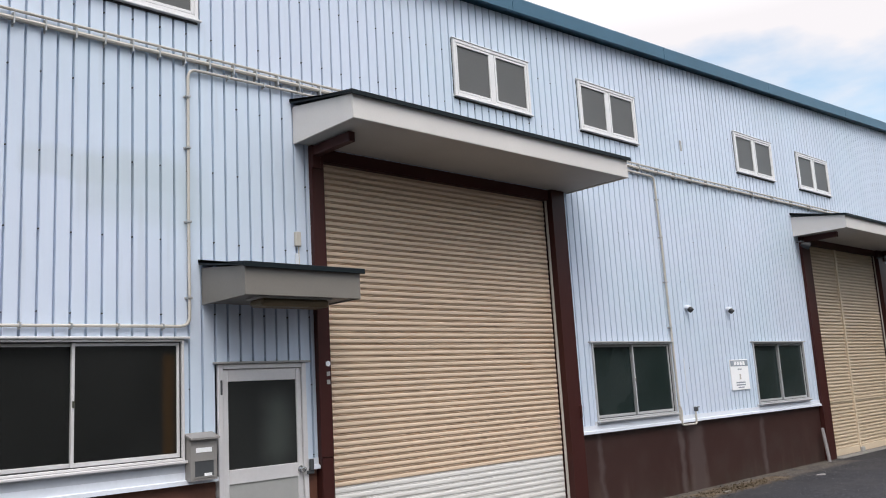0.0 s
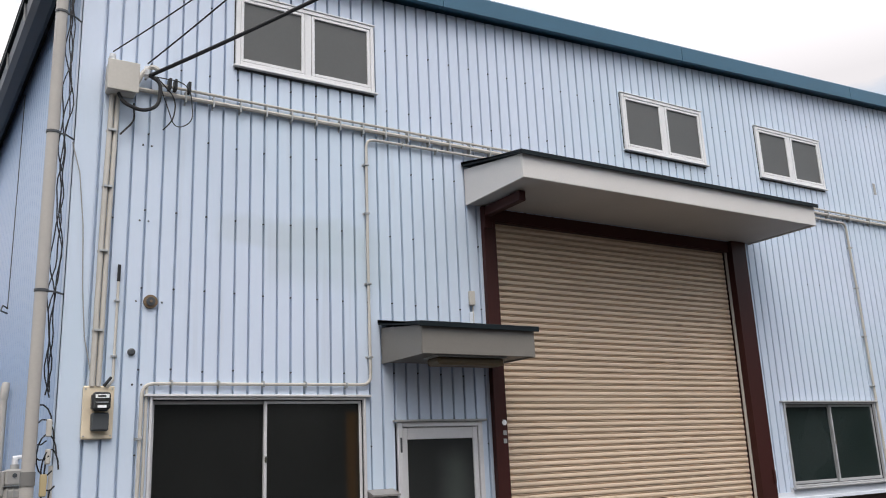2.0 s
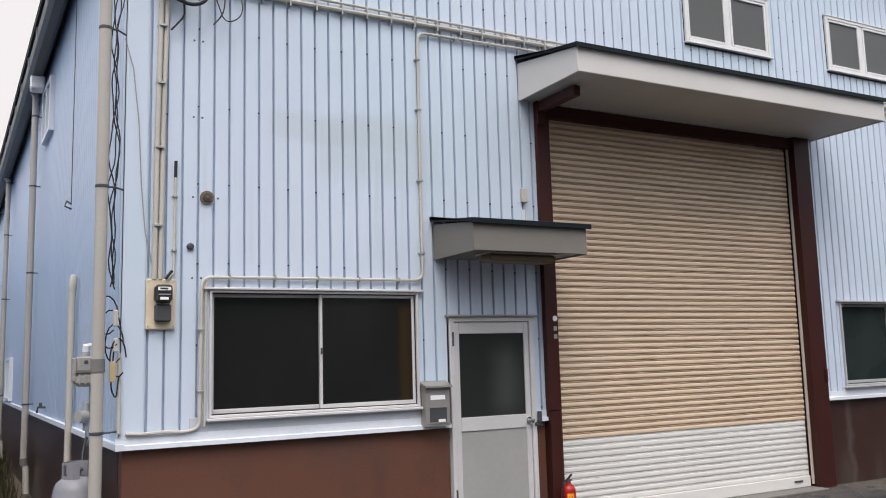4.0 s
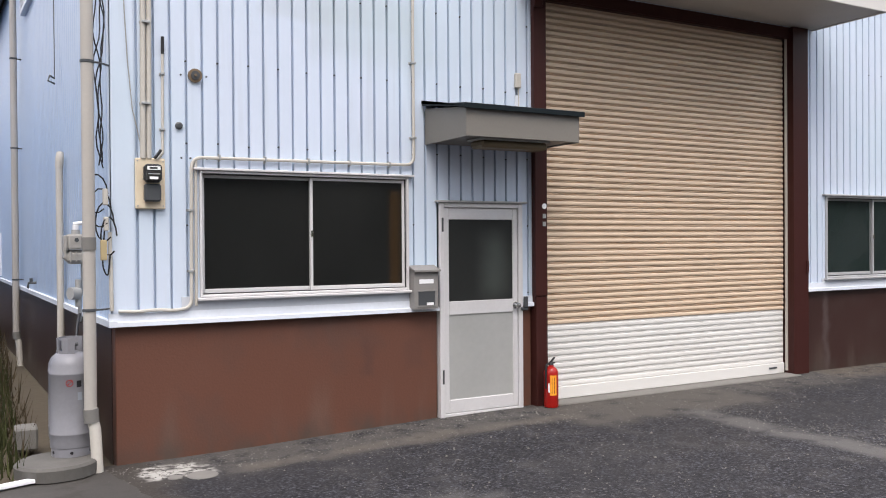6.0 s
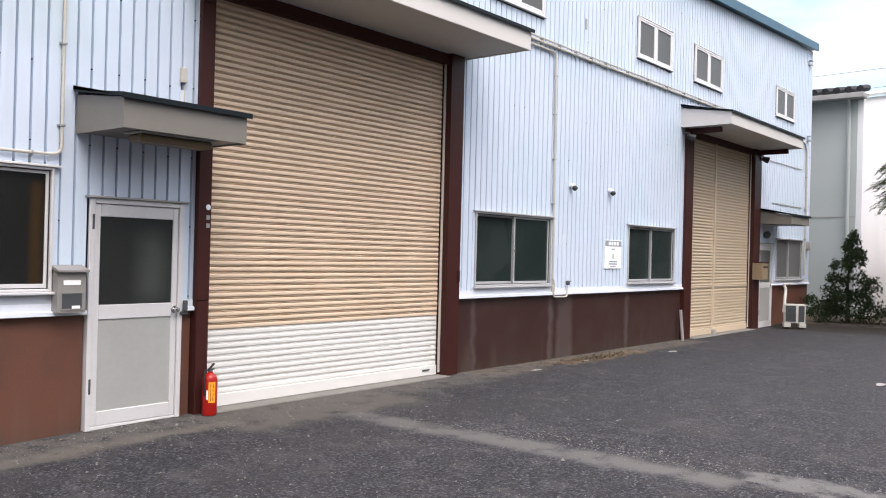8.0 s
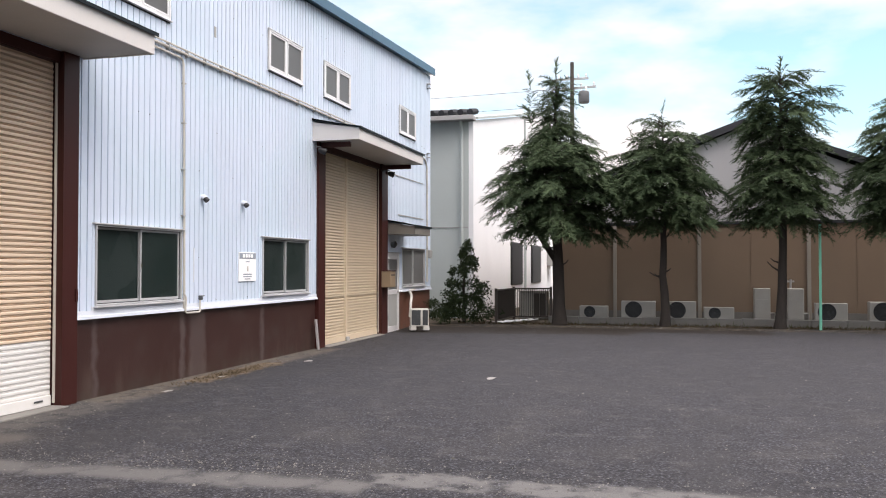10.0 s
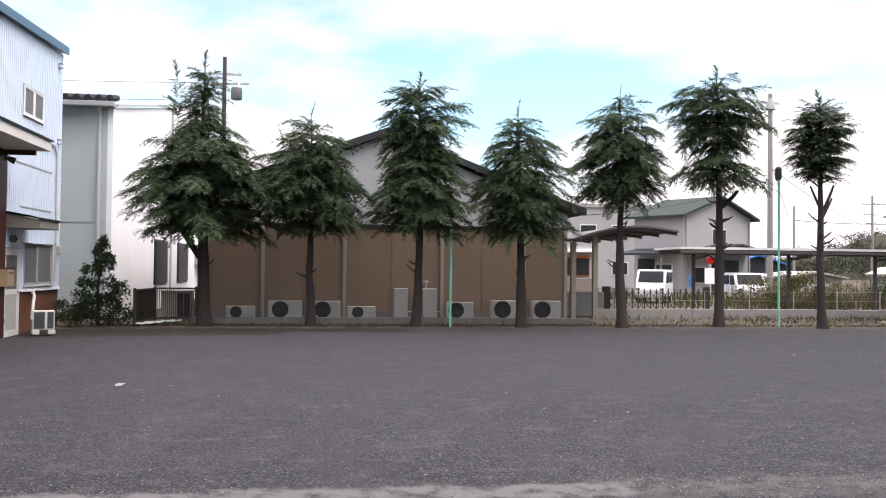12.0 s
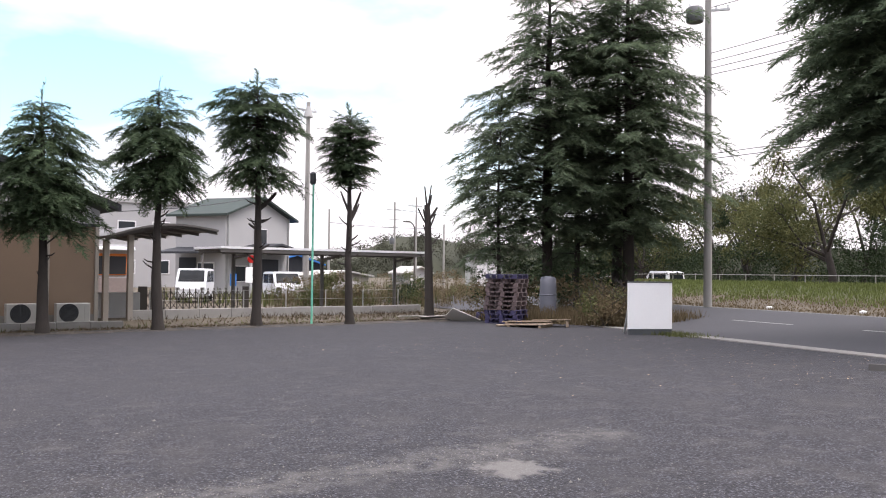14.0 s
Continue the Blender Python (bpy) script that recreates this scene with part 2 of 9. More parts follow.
# lighter patch: a reflection painted into the door pane
blotch(M_GLASS3, inside(M_GLASS3, (4.15, None, 1.08), (4.40, None, 1.70), 0.14, 0.10, 2.2), (0.10, 0.115, 0.105), 0.75)
M_RED = mat("red_enamel", (0.34, 0.011, 0.008), rough=0.3, var=0.06, bump=0.02)
M_LABEL = mat("orange_label", (0.85, 0.33, 0.03), rough=0.5, var=0.05, bump=0.0)
M_PAPER = mat("white_paper", (0.86, 0.87, 0.88), rough=0.7, var=0.04, bump=0.0)
M_INKGREY = mat("grey_print", (0.27, 0.30, 0.34), rough=0.7, var=0.05, bump=0.0)
M_TANK = mat("pale_grey_gas_cylinder", (0.205, 0.205, 0.225), rough=0.4, var=0.12, scale=5, bump=0.06)
M_CONC = mat("weathered_concrete", (0.155, 0.149, 0.138), rough=0.85, var=0.25, scale=2.5, fine=60, grain=0.12, bump=0.5)
M_WOOD = mat("weathered_wood", (0.24, 0.185, 0.135), rough=0.8, var=0.25, scale=5, fine=30, bump=0.3, stretch=(1, 6, 1))


# ---- builders ----
def link(parent, ob):
    ob.parent = parent
    if parent.type == "EMPTY":
        ob.matrix_parent_inverse = parent.matrix_basis.inverted()
    return ob


def part(name, bm, material, parent=None, label="", smooth=False, kind=""):
    """Links a bmesh, in world metres, as one mesh object under a thing or a part."""
    me = bpy.data.meshes.new(name)
    bmesh.ops.recalc_face_normals(bm, faces=bm.faces)
    bm.to_mesh(me)
    bm.free()
    me.materials.append(material)
    if smooth:
        me.polygons.foreach_set("use_smooth", [True] * len(me.polygons))
        me.set_sharp_from_angle(angle=radians(42))
    ob = new(name, me)
    if parent is not None:
        link(parent, ob)
    if label or kind:
        tagged(ob, label, kind=kind)
    return ob


def raw(name, verts, faces, material, parent=None, label="", smooth=False, kind=""):
    me = bpy.data.meshes.new(name)
    me.from_pydata(verts, [], faces)
    me.materials.append(material)
    if smooth:
        me.polygons.foreach_set("use_smooth", [True] * len(me.polygons))
    ob = new(name, me)
    if parent is not None:
        link(parent, ob)
    if label or kind:
        tagged(ob, label, kind=kind)
    return ob


def thing(name, at, label, category, group="", kind="", turn=0.0):
    ob = new(name)
    ob.empty_display_size = 0.1
    ob.matrix_basis = pose(*at, 0, 0, turn)
    return tagged(ob, label, category, group, kind)


def box(bm, lo, hi, bevel=0.0, m=None):
    """A box between two corners, with softened edges."""
    lo, hi = Vector(lo), Vector(hi)
    got = bmesh.ops.create_cube(bm, size=1.0, matrix=Matrix.Translation((lo + hi) / 2) @ Matrix.Diagonal((*(hi - lo), 1)))
    vs = got["verts"]
    if bevel:
        es = list({e for v in vs for e in v.link_edges})
        got = bmesh.ops.bevel(bm, geom=es, offset=bevel, segments=1, affect="EDGES", clamp_overlap=True)
        vs = list({v for f in got["faces"] for v in f.verts} | {v for v in vs if v.is_valid})
    if m is not None:
        bmesh.ops.transform(bm, matrix=m, verts=vs)
    return bm


def boxes(*rows, bevel=0.0):
    bm = bmesh.new()
    for lo, hi in rows:
        box(bm, lo, hi, bevel)
    return bm


def tube(bm, points, r, sides=8, cap=True):
    """A round bar along points; r: one radius, or one for each point."""
    pts = [Vector(p) for p in points]
    rs = r if isinstance(r, (list, tuple)) else [r] * len(pts)
    rings, side = [], None
    for i, p in enumerate(pts):
        way = (pts[min(i + 1, len(pts) - 1)] - pts[max(i - 1, 0)]).normalized()
        if side is None:
            side = way.orthogonal().normalized()
        side = (side - way * side.dot(way)).normalized()
        up = way.cross(side)
        rings.append([bm.verts.new(p + rs[i] * (side * math.cos(a) + up * math.sin(a))) for a in (2 * math.pi * k / sides for k in range(sides))])
    for a, b in zip(rings, rings[1:]):
        for k in range(sides):
            bm.faces.new((a[k], a[(k + 1) % sides], b[(k + 1) % sides], b[k]))
    if cap:
        bm.faces.new(list(reversed(rings[0])))
        bm.faces.new(rings[-1])
    return bm


def tubes(*rows, sides=8):
    bm = bmesh.new()
    for pts, r in rows:
        tube(bm, pts, r, sides)
    return bm


def lathe(bm, at, profile, sides=20):
    """A turned shape: rows of (radius, height) over a foot."""
    return tube(bm, [(at[0], at[1], at[2] + h) for _, h in profile], [max(r, 0.001) for r, _ in profile], sides)


def prism(bm, outline, lo, hi, axis="x"):
    """An outline in the other two axes (in order), drawn out along an axis."""
    def at(a, b, c):
        return {"x": (c, a, b), "y": (a, c, b), "z": (a, b, c)}[axis]
    one, two = [[bm.verts.new(at(a, b, c)) for a, b in outline] for c in (lo, hi)]
    n = len(outline)
    for k in range(n):
        bm.faces.new((one[k], one[(k + 1) % n], two[(k + 1) % n], two[k]))
    bm.faces.new(list(reversed(one)))
    bm.faces.new(two)
    return bm


def bend(points, r=0.08, steps=4):
    """Rounds the corners of a run of points."""
    pts = [Vector(p) for p in points]
    out = [pts[0]]
    for a, b, c in zip(pts, pts[1:], pts[2:]):
        ra = min(r, (a - b).length / 2, (c - b).length / 2)
        p, q = b + (a - b).normalized() * ra, b + (c - b).normalized() * ra
        for k in range(steps + 1):
            u = k / steps
            out.append(p * (1 - u) ** 2 + b * 2 * u * (1 - u) + q * u ** 2)
    return out + [pts[-1]]


def sag(a, b, drop, steps=14):
    a, b = Vector(a), Vector(b)
    return [a.lerp(b, k / steps) - Vector((0, 0, 4 * drop * (k / steps) * (1 - k / steps))) for k in range(steps + 1)]


def smooth01(a, b, v):
    u = min(max((v - a) / (b - a), 0.0), 1.0)
    return u * u * (3 - 2 * u)


# ---- ground, yard and road ----
ROAD_A, ROAD_D, ROAD_N = Vector((14.9, -20.2)), Vector((0.97, -0.243)).normalized(), Vector((-0.243, -0.97)).normalized()


def beyond(x, y):
    """Metres past the road's near edge."""
    return (Vector((x, y)) - ROAD_A).dot(ROAD_N)


def rise(x, y):
    s, k = beyond(x, y), smooth01(52, 34, x)
    h = 0.38 * smooth01(0.5, 8, s) + 0.87 * smooth01(9.0, 17, s) - 0.85 * smooth01(18.5, 25, s)
    fall = (0.05 + 0.09 * smooth01(4.5, 0.8, x)) * smooth01(2.5, 6.9, y) * smooth01(26.0, 20.0, x)
    return h * k - fall + 0.004 * noise.noise((x * 0.7, y * 0.7, 0.0))


def sheet(name, us, vs, place, material, parent=None, label="", kind="", smooth=True):
    verts = [place(u, v) for v in vs for u in us]
    n = len(us)
    faces = [(j * n + i, j * n + i + 1, (j + 1) * n + i + 1, (j + 1) * n + i) for j in range(len(vs) - 1) for i in range(n - 1)]
    return raw(name, verts, faces, material, parent, label, smooth, kind)


M_SOIL = mat("dry_soil_and_grass", (0.070, 0.054, 0.038), rough=0.95, var=0.3, scale=0.6, fine=14, grain=0.25, bump=1.0, tint=(0.062, 0.052, 0.034))
blotch(M_SOIL, inside(M_SOIL, (None, -120, 0.80), (60, -25, 2.0), 0.12, 0.35, 1.2), (0.050, 0.068, 0.022), 0.7)

def gravel(m, scale, amount):
    """Stones of differing tone, one to a cell."""
    n, l = m.node_tree.nodes, m.node_tree.links
    b = n["Principled BSDF"]
    co, v = n.new("ShaderNodeTexCoord"), n.new("ShaderNodeTexVoronoi")
    v.inputs["Scale"].default_value = scale
    l.new(co.outputs["Object"], v.inputs["Vector"])
    sep, ma = n.new("ShaderNodeSeparateColor"), n.new("ShaderNodeMapRange")
    l.new(v.outputs["Color"], sep.inputs["Color"])
    l.new(sep.outputs["Red"], ma.inputs["Value"])
    ma.inputs["To Min"].default_value, ma.inputs["To Max"].default_value = 1 - amount, 1 + amount
    edge, both = n.new("ShaderNodeMapRange"), n.new("ShaderNodeMath")
    edge.inputs["From Min"].default_value, edge.inputs["From Max"].default_value = 0.15, 0.62
    edge.inputs["To Min"].default_value, edge.inputs["To Max"].default_value = 1 + amount * 0.6, 1 - amount * 1.1
    l.new(v.outputs["Distance"], edge.inputs["Value"])
    both.operation = "MULTIPLY"
    l.new(ma.outputs["Result"], both.inputs[0])
    l.new(edge.outputs["Result"], both.inputs[1])
    sc = n.new("ShaderNodeVectorMath")
    sc.operation = "SCALE"
    l.new(b.inputs["Base Color"].links[0].from_socket, sc.inputs[0])
    l.new(both.outputs[0], sc.inputs["Scale"])
    l.new(sc.outputs["Vector"], b.inputs["Base Color"])


M_ASPHALT = mat("worn_asphalt", (0.0398, 0.0397, 0.0465), rough=0.88, var=0.26, scale=0.35, fine=85, grain=0.30, bump=0.9, spec=0.25, tint=(0.0458, 0.0455, 0.0528))
gravel(M_ASPHALT, 40.0, 0.62)
blotch(M_ASPHALT, noise_factor(M_ASPHALT, 1.1, 0.52, 0.75, 7), (0.085, 0.079, 0.074), 0.4)
gravel(M_ASPHALT, 110.0, 0.36)
blotch(M_ASPHALT, noise_factor(M_ASPHALT, 7.0, 0.50, 0.66, 7, (0.7, 1.0, 1)), (0.024, 0.023, 0.025), 0.55)
blotch(M_ASPHALT, noise_factor(M_ASPHALT, 4.3, 0.54, 0.72, 7, (1.0, 0.6, 1)), (0.080, 0.075, 0.074), 0.5)
blotch(M_ASPHALT, noise_factor(M_ASPHALT, 0.9, 0.50, 0.64, 6, (0.5, 1.0, 1)), (0.031, 0.030, 0.032), 0.5)
# far half of the yard darkened: tree shade put into its colour
blotch(M_ASPHALT, times(M_ASPHALT, noise_factor(M_ASPHALT, 8.0, 0.20, 0.55, 6), inside(M_ASPHALT, (9.0, None, None), (None, 5.6, None), 3.0, 0.9, 0.4)), (0.030, 0.030, 0.034), 0.45)
blotch(M_ASPHALT, noise_factor(M_ASPHALT, 26.0, 0.63, 0.70), (0.20, 0.19, 0.185), 0.3)
blotch(M_ASPHALT, noise_factor(M_ASPHALT, 19.0, 0.66, 0.72), (0.016, 0.015, 0.015), 0.7)
# dirt washed along the foot of the walls, out of the gateway and across the yard
DIRT = (0.086, 0.080, 0.074)
def streak(lo, hi, soft, wobble, scale, col, strength, grit=6.0):
    """Dirt with a ragged edge and bare asphalt showing through."""
    blotch(M_ASPHALT, times(M_ASPHALT, noise_factor(M_ASPHALT, grit, 0.30, 0.52, 8), inside(M_ASPHALT, lo, hi, soft, wobble, scale)), col, strength)


streak((0.6, 6.30, None), (9.6, None, None), 0.16, 0.30, 2.6, DIRT, 0.75)
streak((9.0, 6.45, None), (16.3, None, None), 0.14, 0.25, 2.2, (0.105, 0.088, 0.071), 0.8)
streak((11.0, 6.42, None), (13.6, 6.86, None), 0.10, 0.24, 2.4, (0.155, 0.110, 0.066), 0.75, 4.0)
streak((1.6, 6.26, None), (4.9, 6.50, None), 0.10, 0.18, 2.4, (0.125, 0.110, 0.092), 0.6, 3.5)
streak((4.7, 5.92, None), (7.1, None, None), 0.16, 0.34, 1.6, (0.086, 0.079, 0.071), 0.85, 2.5)
streak((5.66, 2.0, None), (6.02, 6.0, None), 0.10, 0.18, 1.8, (0.102, 0.098, 0.095), 0.9, 3.0)
blotch(M_ASPHALT, times(M_ASPHALT, noise_factor(M_ASPHALT, 5.0, 0.32, 0.54, 9), inside(M_ASPHALT, (5.97, -2.6, None), (6.36, 2.1, None), 0.06, 0.30, 2.2)), (0.128, 0.124, 0.121), 0.8)
blotch(M_ASPHALT, times(M_ASPHALT, noise_factor(M_ASPHALT, 5.0, 0.36, 0.62, 7), inside(M_ASPHALT, (5.9, -7.5, None), (6.45, -2.4, None), 0.20, 0.30, 1.7)), (0.098, 0.094, 0.089), 0.6)
blotch(M_ASPHALT, inside(M_ASPHALT, (5.25, -5.75, None), (5.80, -5.25, None), 0.08, 0.30, 6.0), (0.16, 0.152, 0.142), 0.6)
blotch(M_ASPHALT, inside(M_ASPHALT, (1.9, 4.2, None), (2.7, 4.85, None), 0.08, 0.30, 2.6), (0.11, 0.105, 0.10), 0.45)
blotch(M_ASPHALT, inside(M_ASPHALT, (None, 5.4, None), (0.95, None, None), 0.12, 0.30, 2.0), (0.043, 0.037, 0.032), 0.85)
blotch(M_ASPHALT, times(M_ASPHALT, noise_factor(M_ASPHALT, 14.0, 0.42, 0.56, 6), inside(M_ASPHALT, (0.88, 6.42, None), (1.34, 6.80, None), 0.05, 0.16, 6.0)), (0.46, 0.45, 0.42), 0.8)
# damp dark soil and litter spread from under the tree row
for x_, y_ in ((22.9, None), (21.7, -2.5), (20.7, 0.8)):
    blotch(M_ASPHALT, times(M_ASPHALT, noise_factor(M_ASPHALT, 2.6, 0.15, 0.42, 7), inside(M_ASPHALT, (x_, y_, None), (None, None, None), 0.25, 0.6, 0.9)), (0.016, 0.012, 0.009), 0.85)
blotch(M_ASPHALT, times(M_ASPHALT, noise_factor(M_ASPHALT, 2.6, 0.42, 0.62, 7), inside(M_ASPHALT, (23.0, None, None), (None, None, None), 0.4, 0.5, 1.0)), (0.13, 0.105, 0.072), 0.6)

steps_x = [-400, -200, -100, -60, -30, -15, -8, -4, -2] + [k * 1.0 for k in range(0, 61)] + [65, 70, 80, 100, 140, 200, 300, 450]
steps_y = [-400, -260, -160, -110, -85, -75] + [-70 + k * 1.25 for k in range(0, 61)] + [9, 14, 20, 30, 50, 80, 140, 260, 420]
tagged(sheet("ground", steps_x, steps_y, lambda x, y: (x, y, rise(x, y) - 0.03 - (0.03 if x < 24 and beyond(x, y) < 14 else 0.0) + 0.03 * noise.noise((x * 0.4, y * 0.4, 3.0)) * (0 if x < 24 else 1)), M_SOIL),
       "dry soil and grass round an asphalt yard", "ground", kind="structure")


def yard_place(u, v):
    low = ROAD_A.y - 0.2505 * (u - ROAD_A.x)
    high = 7.04 if 0.3 < u < 24.4 else 6.55
    y = low + (high - low) * v
    return (u, y, rise(u, y) + 0.004)


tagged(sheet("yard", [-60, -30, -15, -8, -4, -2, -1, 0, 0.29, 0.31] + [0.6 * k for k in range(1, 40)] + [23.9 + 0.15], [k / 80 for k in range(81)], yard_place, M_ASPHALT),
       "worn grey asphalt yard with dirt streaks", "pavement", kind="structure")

M_ROAD = mat("road_asphalt", (0.041, 0.041, 0.046), rough=0.85, var=0.12, scale=0.5, fine=70, grain=0.15, bump=0.5, spec=0.25)
M_LINE = mat("worn_road_paint", (0.17, 0.17, 0.165), rough=0.7, var=0.25, scale=3, bump=0.1)
M_KERB = mat("pale_concrete_kerb", (0.18, 0.172, 0.16), rough=0.85, var=0.2, scale=3, bump=0.4)


def on_road(u, v, h=0.0):
    p = ROAD_A + ROAD_D * u + ROAD_N * v
    return (p.x, p.y, rise(p.x, p.y) + h)


road_u = [-70, -50, -40] + [-30 + 2 * k for k in range(26)] + [26, 32, 40, 60, 90]
road = tagged(sheet("road", road_u, [0.28 + 0.6 * k for k in range(14)], lambda u, v: on_road(u, v, 0.012), M_ROAD), "grey two-lane asphalt road", "road", kind="structure")
sheet("edge_line", road_u, [7.75, 7.87], lambda u, v: on_road(u, v, 0.018), M_LINE, road, "worn white edge line")
for k in range(-6, 7):
    sheet("centre_dash", [k * 5.0, k * 5.0 + 2.5], [4.2, 4.33], lambda u, v: on_road(u, v, 0.018), M_LINE, road, "worn white centre dash")
kerb = thing("kerb", (14.9, -20.2, 0), "pale flush concrete kerb along the road", "kerb", kind="structure")
for k in range(-50, 12):
    a, b = ROAD_A + ROAD_D * (k * 0.6 + 0.01), ROAD_A + ROAD_D * (k * 0.6 + 0.59)
    bm = bmesh.new()
    q = [(a + ROAD_N * o) for o in (-0.30, 0.26)] + [(b + ROAD_N * o) for o in (0.26, -0.30)]
    prism(bm, [tuple(p) for p in q], -0.08, 0.026, "z")
    part("kerb_stone", bm, M_KERB, kerb)


# ---- the warehouse shell ----
FY, X0, X1, RIB, PHASE = 7.0, 0.72, 24.58, 0.1301, 2.606
SKEW, FALL = 0.05, 0.047
FLASH = 1.0


def roof_z(x):
    return 6.717 + 0.0497 * (x - 6.138)


WINDOWS = [(1.40, 3.325, 1.18, 2.23), (9.25, 11.20, 1.13, 2.175), (13.79, 15.745, 1.125, 2.165), (21.80, 23.93, 1.11, 2.15)]
UPPER = [(2.05, 3.497), (6.937, 8.362), (9.447, 10.87), (13.99, 15.436), (16.53, 18.0), (21.57, 23.0)]
UZ = (5.25, 5.99)
LIFTS = [0.045, 0.0, 0.0, 0.0, 0.0, 0.0]
DOORS = [(3.652, 4.603), (20.58, 21.52)]
GATES = [(4.75, 8.865), (16.19, 20.50)]
HOLES = WINDOWS + [(a, b, UZ[0] + lift_, UZ[1] + lift_) for (a, b), lift_ in zip(UPPER, LIFTS)] + [(a, b, -0.2, 2.0) for a, b in DOORS] + [(a, b, -0.2, 4.24) for a, b in GATES]


def clad(holes, u0, u1, z0, top, place, phase, plain=(), deep=0.046):
    """Vertical ribbed sheeting with openings: narrow grooves between flat pans. place(u, depth, z)."""
    cuts = {round(u0, 4): None, round(u1, 4): None}
    knots = []
    k = math.floor((u0 - phase) / RIB) - 1
    while phase + k * RIB < u1 + RIB:
        c = phase + k * RIB
        k += 1
        if any(a < c < b for a, b in plain):
            continue
        knots += [(c - 0.0125, 0.0), (c - 0.0085, deep), (c + 0.0065, deep), (c + 0.0105, 0.0)]
    us = np.array([p[0] for p in knots])
    ds = np.array([p[1] for p in knots])
    every = sorted({u0, u1} | {u for u, _ in knots if u0 < u < u1} | {e for h in holes for e in h[:2] if u0 < e < u1})
    verts, faces = [], []

    def quad(a, b, c, d):
        i = len(verts)
        verts.extend((a, b, c, d))
        faces.append((i, i + 1, i + 2, i + 3))

    for a, b in zip(every, every[1:]):
        mid = (a + b) / 2
        da, db = float(np.interp(a, us, ds)), float(np.interp(b, us, ds))
        blocks = sorted((h[2], h[3]) for h in holes if h[0] < mid < h[1])
        z = z0
        spans = []
        for lo, hi in blocks:
            if lo > z:
                spans.append((z, lo))
            z = max(z, hi)
        spans.append((z, None))
        for lo, hi in spans:
            ha, hb = (hi, hi) if hi is not None else (top(a), top(b))
            quad(place(a, da, lo), place(b, db, lo), place(b, db, hb), place(a, da, ha))
            quad(place(a, 0.16, lo), place(a, 0.16, ha), place(b, 0.16, hb), place(b, 0.16, lo))
    for a, b, lo, hi in holes:
        lo = max(lo, z0)
        quad(place(a, 0, lo), place(a, 0, hi), place(a, 0.16, hi), place(a, 0.16, lo))
        quad(place(b, 0, lo), place(b, 0.16, lo), place(b, 0.16, hi), place(b, 0, hi))
        quad(place(a, 0, hi), place(b, 0, hi), place(b, 0.16, hi), place(a, 0.16, hi))
        if lo > z0:
            quad(place(a, 0, lo), place(a, 0.16, lo), place(b, 0.16, lo), place(b, 0, lo))
    return verts, faces


def front(u, d, z):
    return (u, FY + d, z)


def side(u, d, z):
    return (X0 + 0.004 - SKEW * (u - FY) + d, u + 0.003, z)


wall_front = tagged(raw("wall_front", *clad(HOLES, X0, X1, FLASH, lambda x: roof_z(x) - 0.2, front, PHASE, plain=((X0, 0.88),)), M_SIDING),
                    "pale blue ribbed steel siding on a warehouse front", "wall", kind="structure")
SIDE_HOLES = [(12.2, 13.15, 4.83, 5.6), (17.6, 18.7, 1.05, 1.85)]
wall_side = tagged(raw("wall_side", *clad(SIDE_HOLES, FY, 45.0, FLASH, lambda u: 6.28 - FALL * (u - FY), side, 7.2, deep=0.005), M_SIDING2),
                   "blue ribbed siding on the warehouse side, darkened for its shade", "wall", kind="structure")
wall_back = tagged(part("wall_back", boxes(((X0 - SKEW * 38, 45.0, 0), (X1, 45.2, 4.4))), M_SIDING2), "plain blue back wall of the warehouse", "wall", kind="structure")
wall_end = tagged(part("wall_end", boxes(((X1 - 0.2, FY + 0.17, 0), (X1, 45.0, 5.6))), M_SIDING), "plain pale blue end wall of the warehouse", "wall", kind="structure")

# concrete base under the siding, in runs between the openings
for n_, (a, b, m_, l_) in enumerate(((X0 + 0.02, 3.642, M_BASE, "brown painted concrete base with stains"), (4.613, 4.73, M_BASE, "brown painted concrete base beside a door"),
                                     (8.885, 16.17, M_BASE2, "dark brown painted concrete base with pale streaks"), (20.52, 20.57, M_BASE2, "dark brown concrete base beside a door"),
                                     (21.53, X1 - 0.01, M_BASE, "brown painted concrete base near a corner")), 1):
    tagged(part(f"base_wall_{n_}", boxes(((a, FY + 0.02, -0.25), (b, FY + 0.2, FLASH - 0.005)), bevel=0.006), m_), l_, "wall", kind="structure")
bm = bmesh.new()
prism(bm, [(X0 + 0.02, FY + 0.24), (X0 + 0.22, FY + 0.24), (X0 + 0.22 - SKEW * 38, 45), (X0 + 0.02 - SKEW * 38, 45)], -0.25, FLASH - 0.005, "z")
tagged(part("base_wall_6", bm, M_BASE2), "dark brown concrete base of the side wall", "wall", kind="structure")

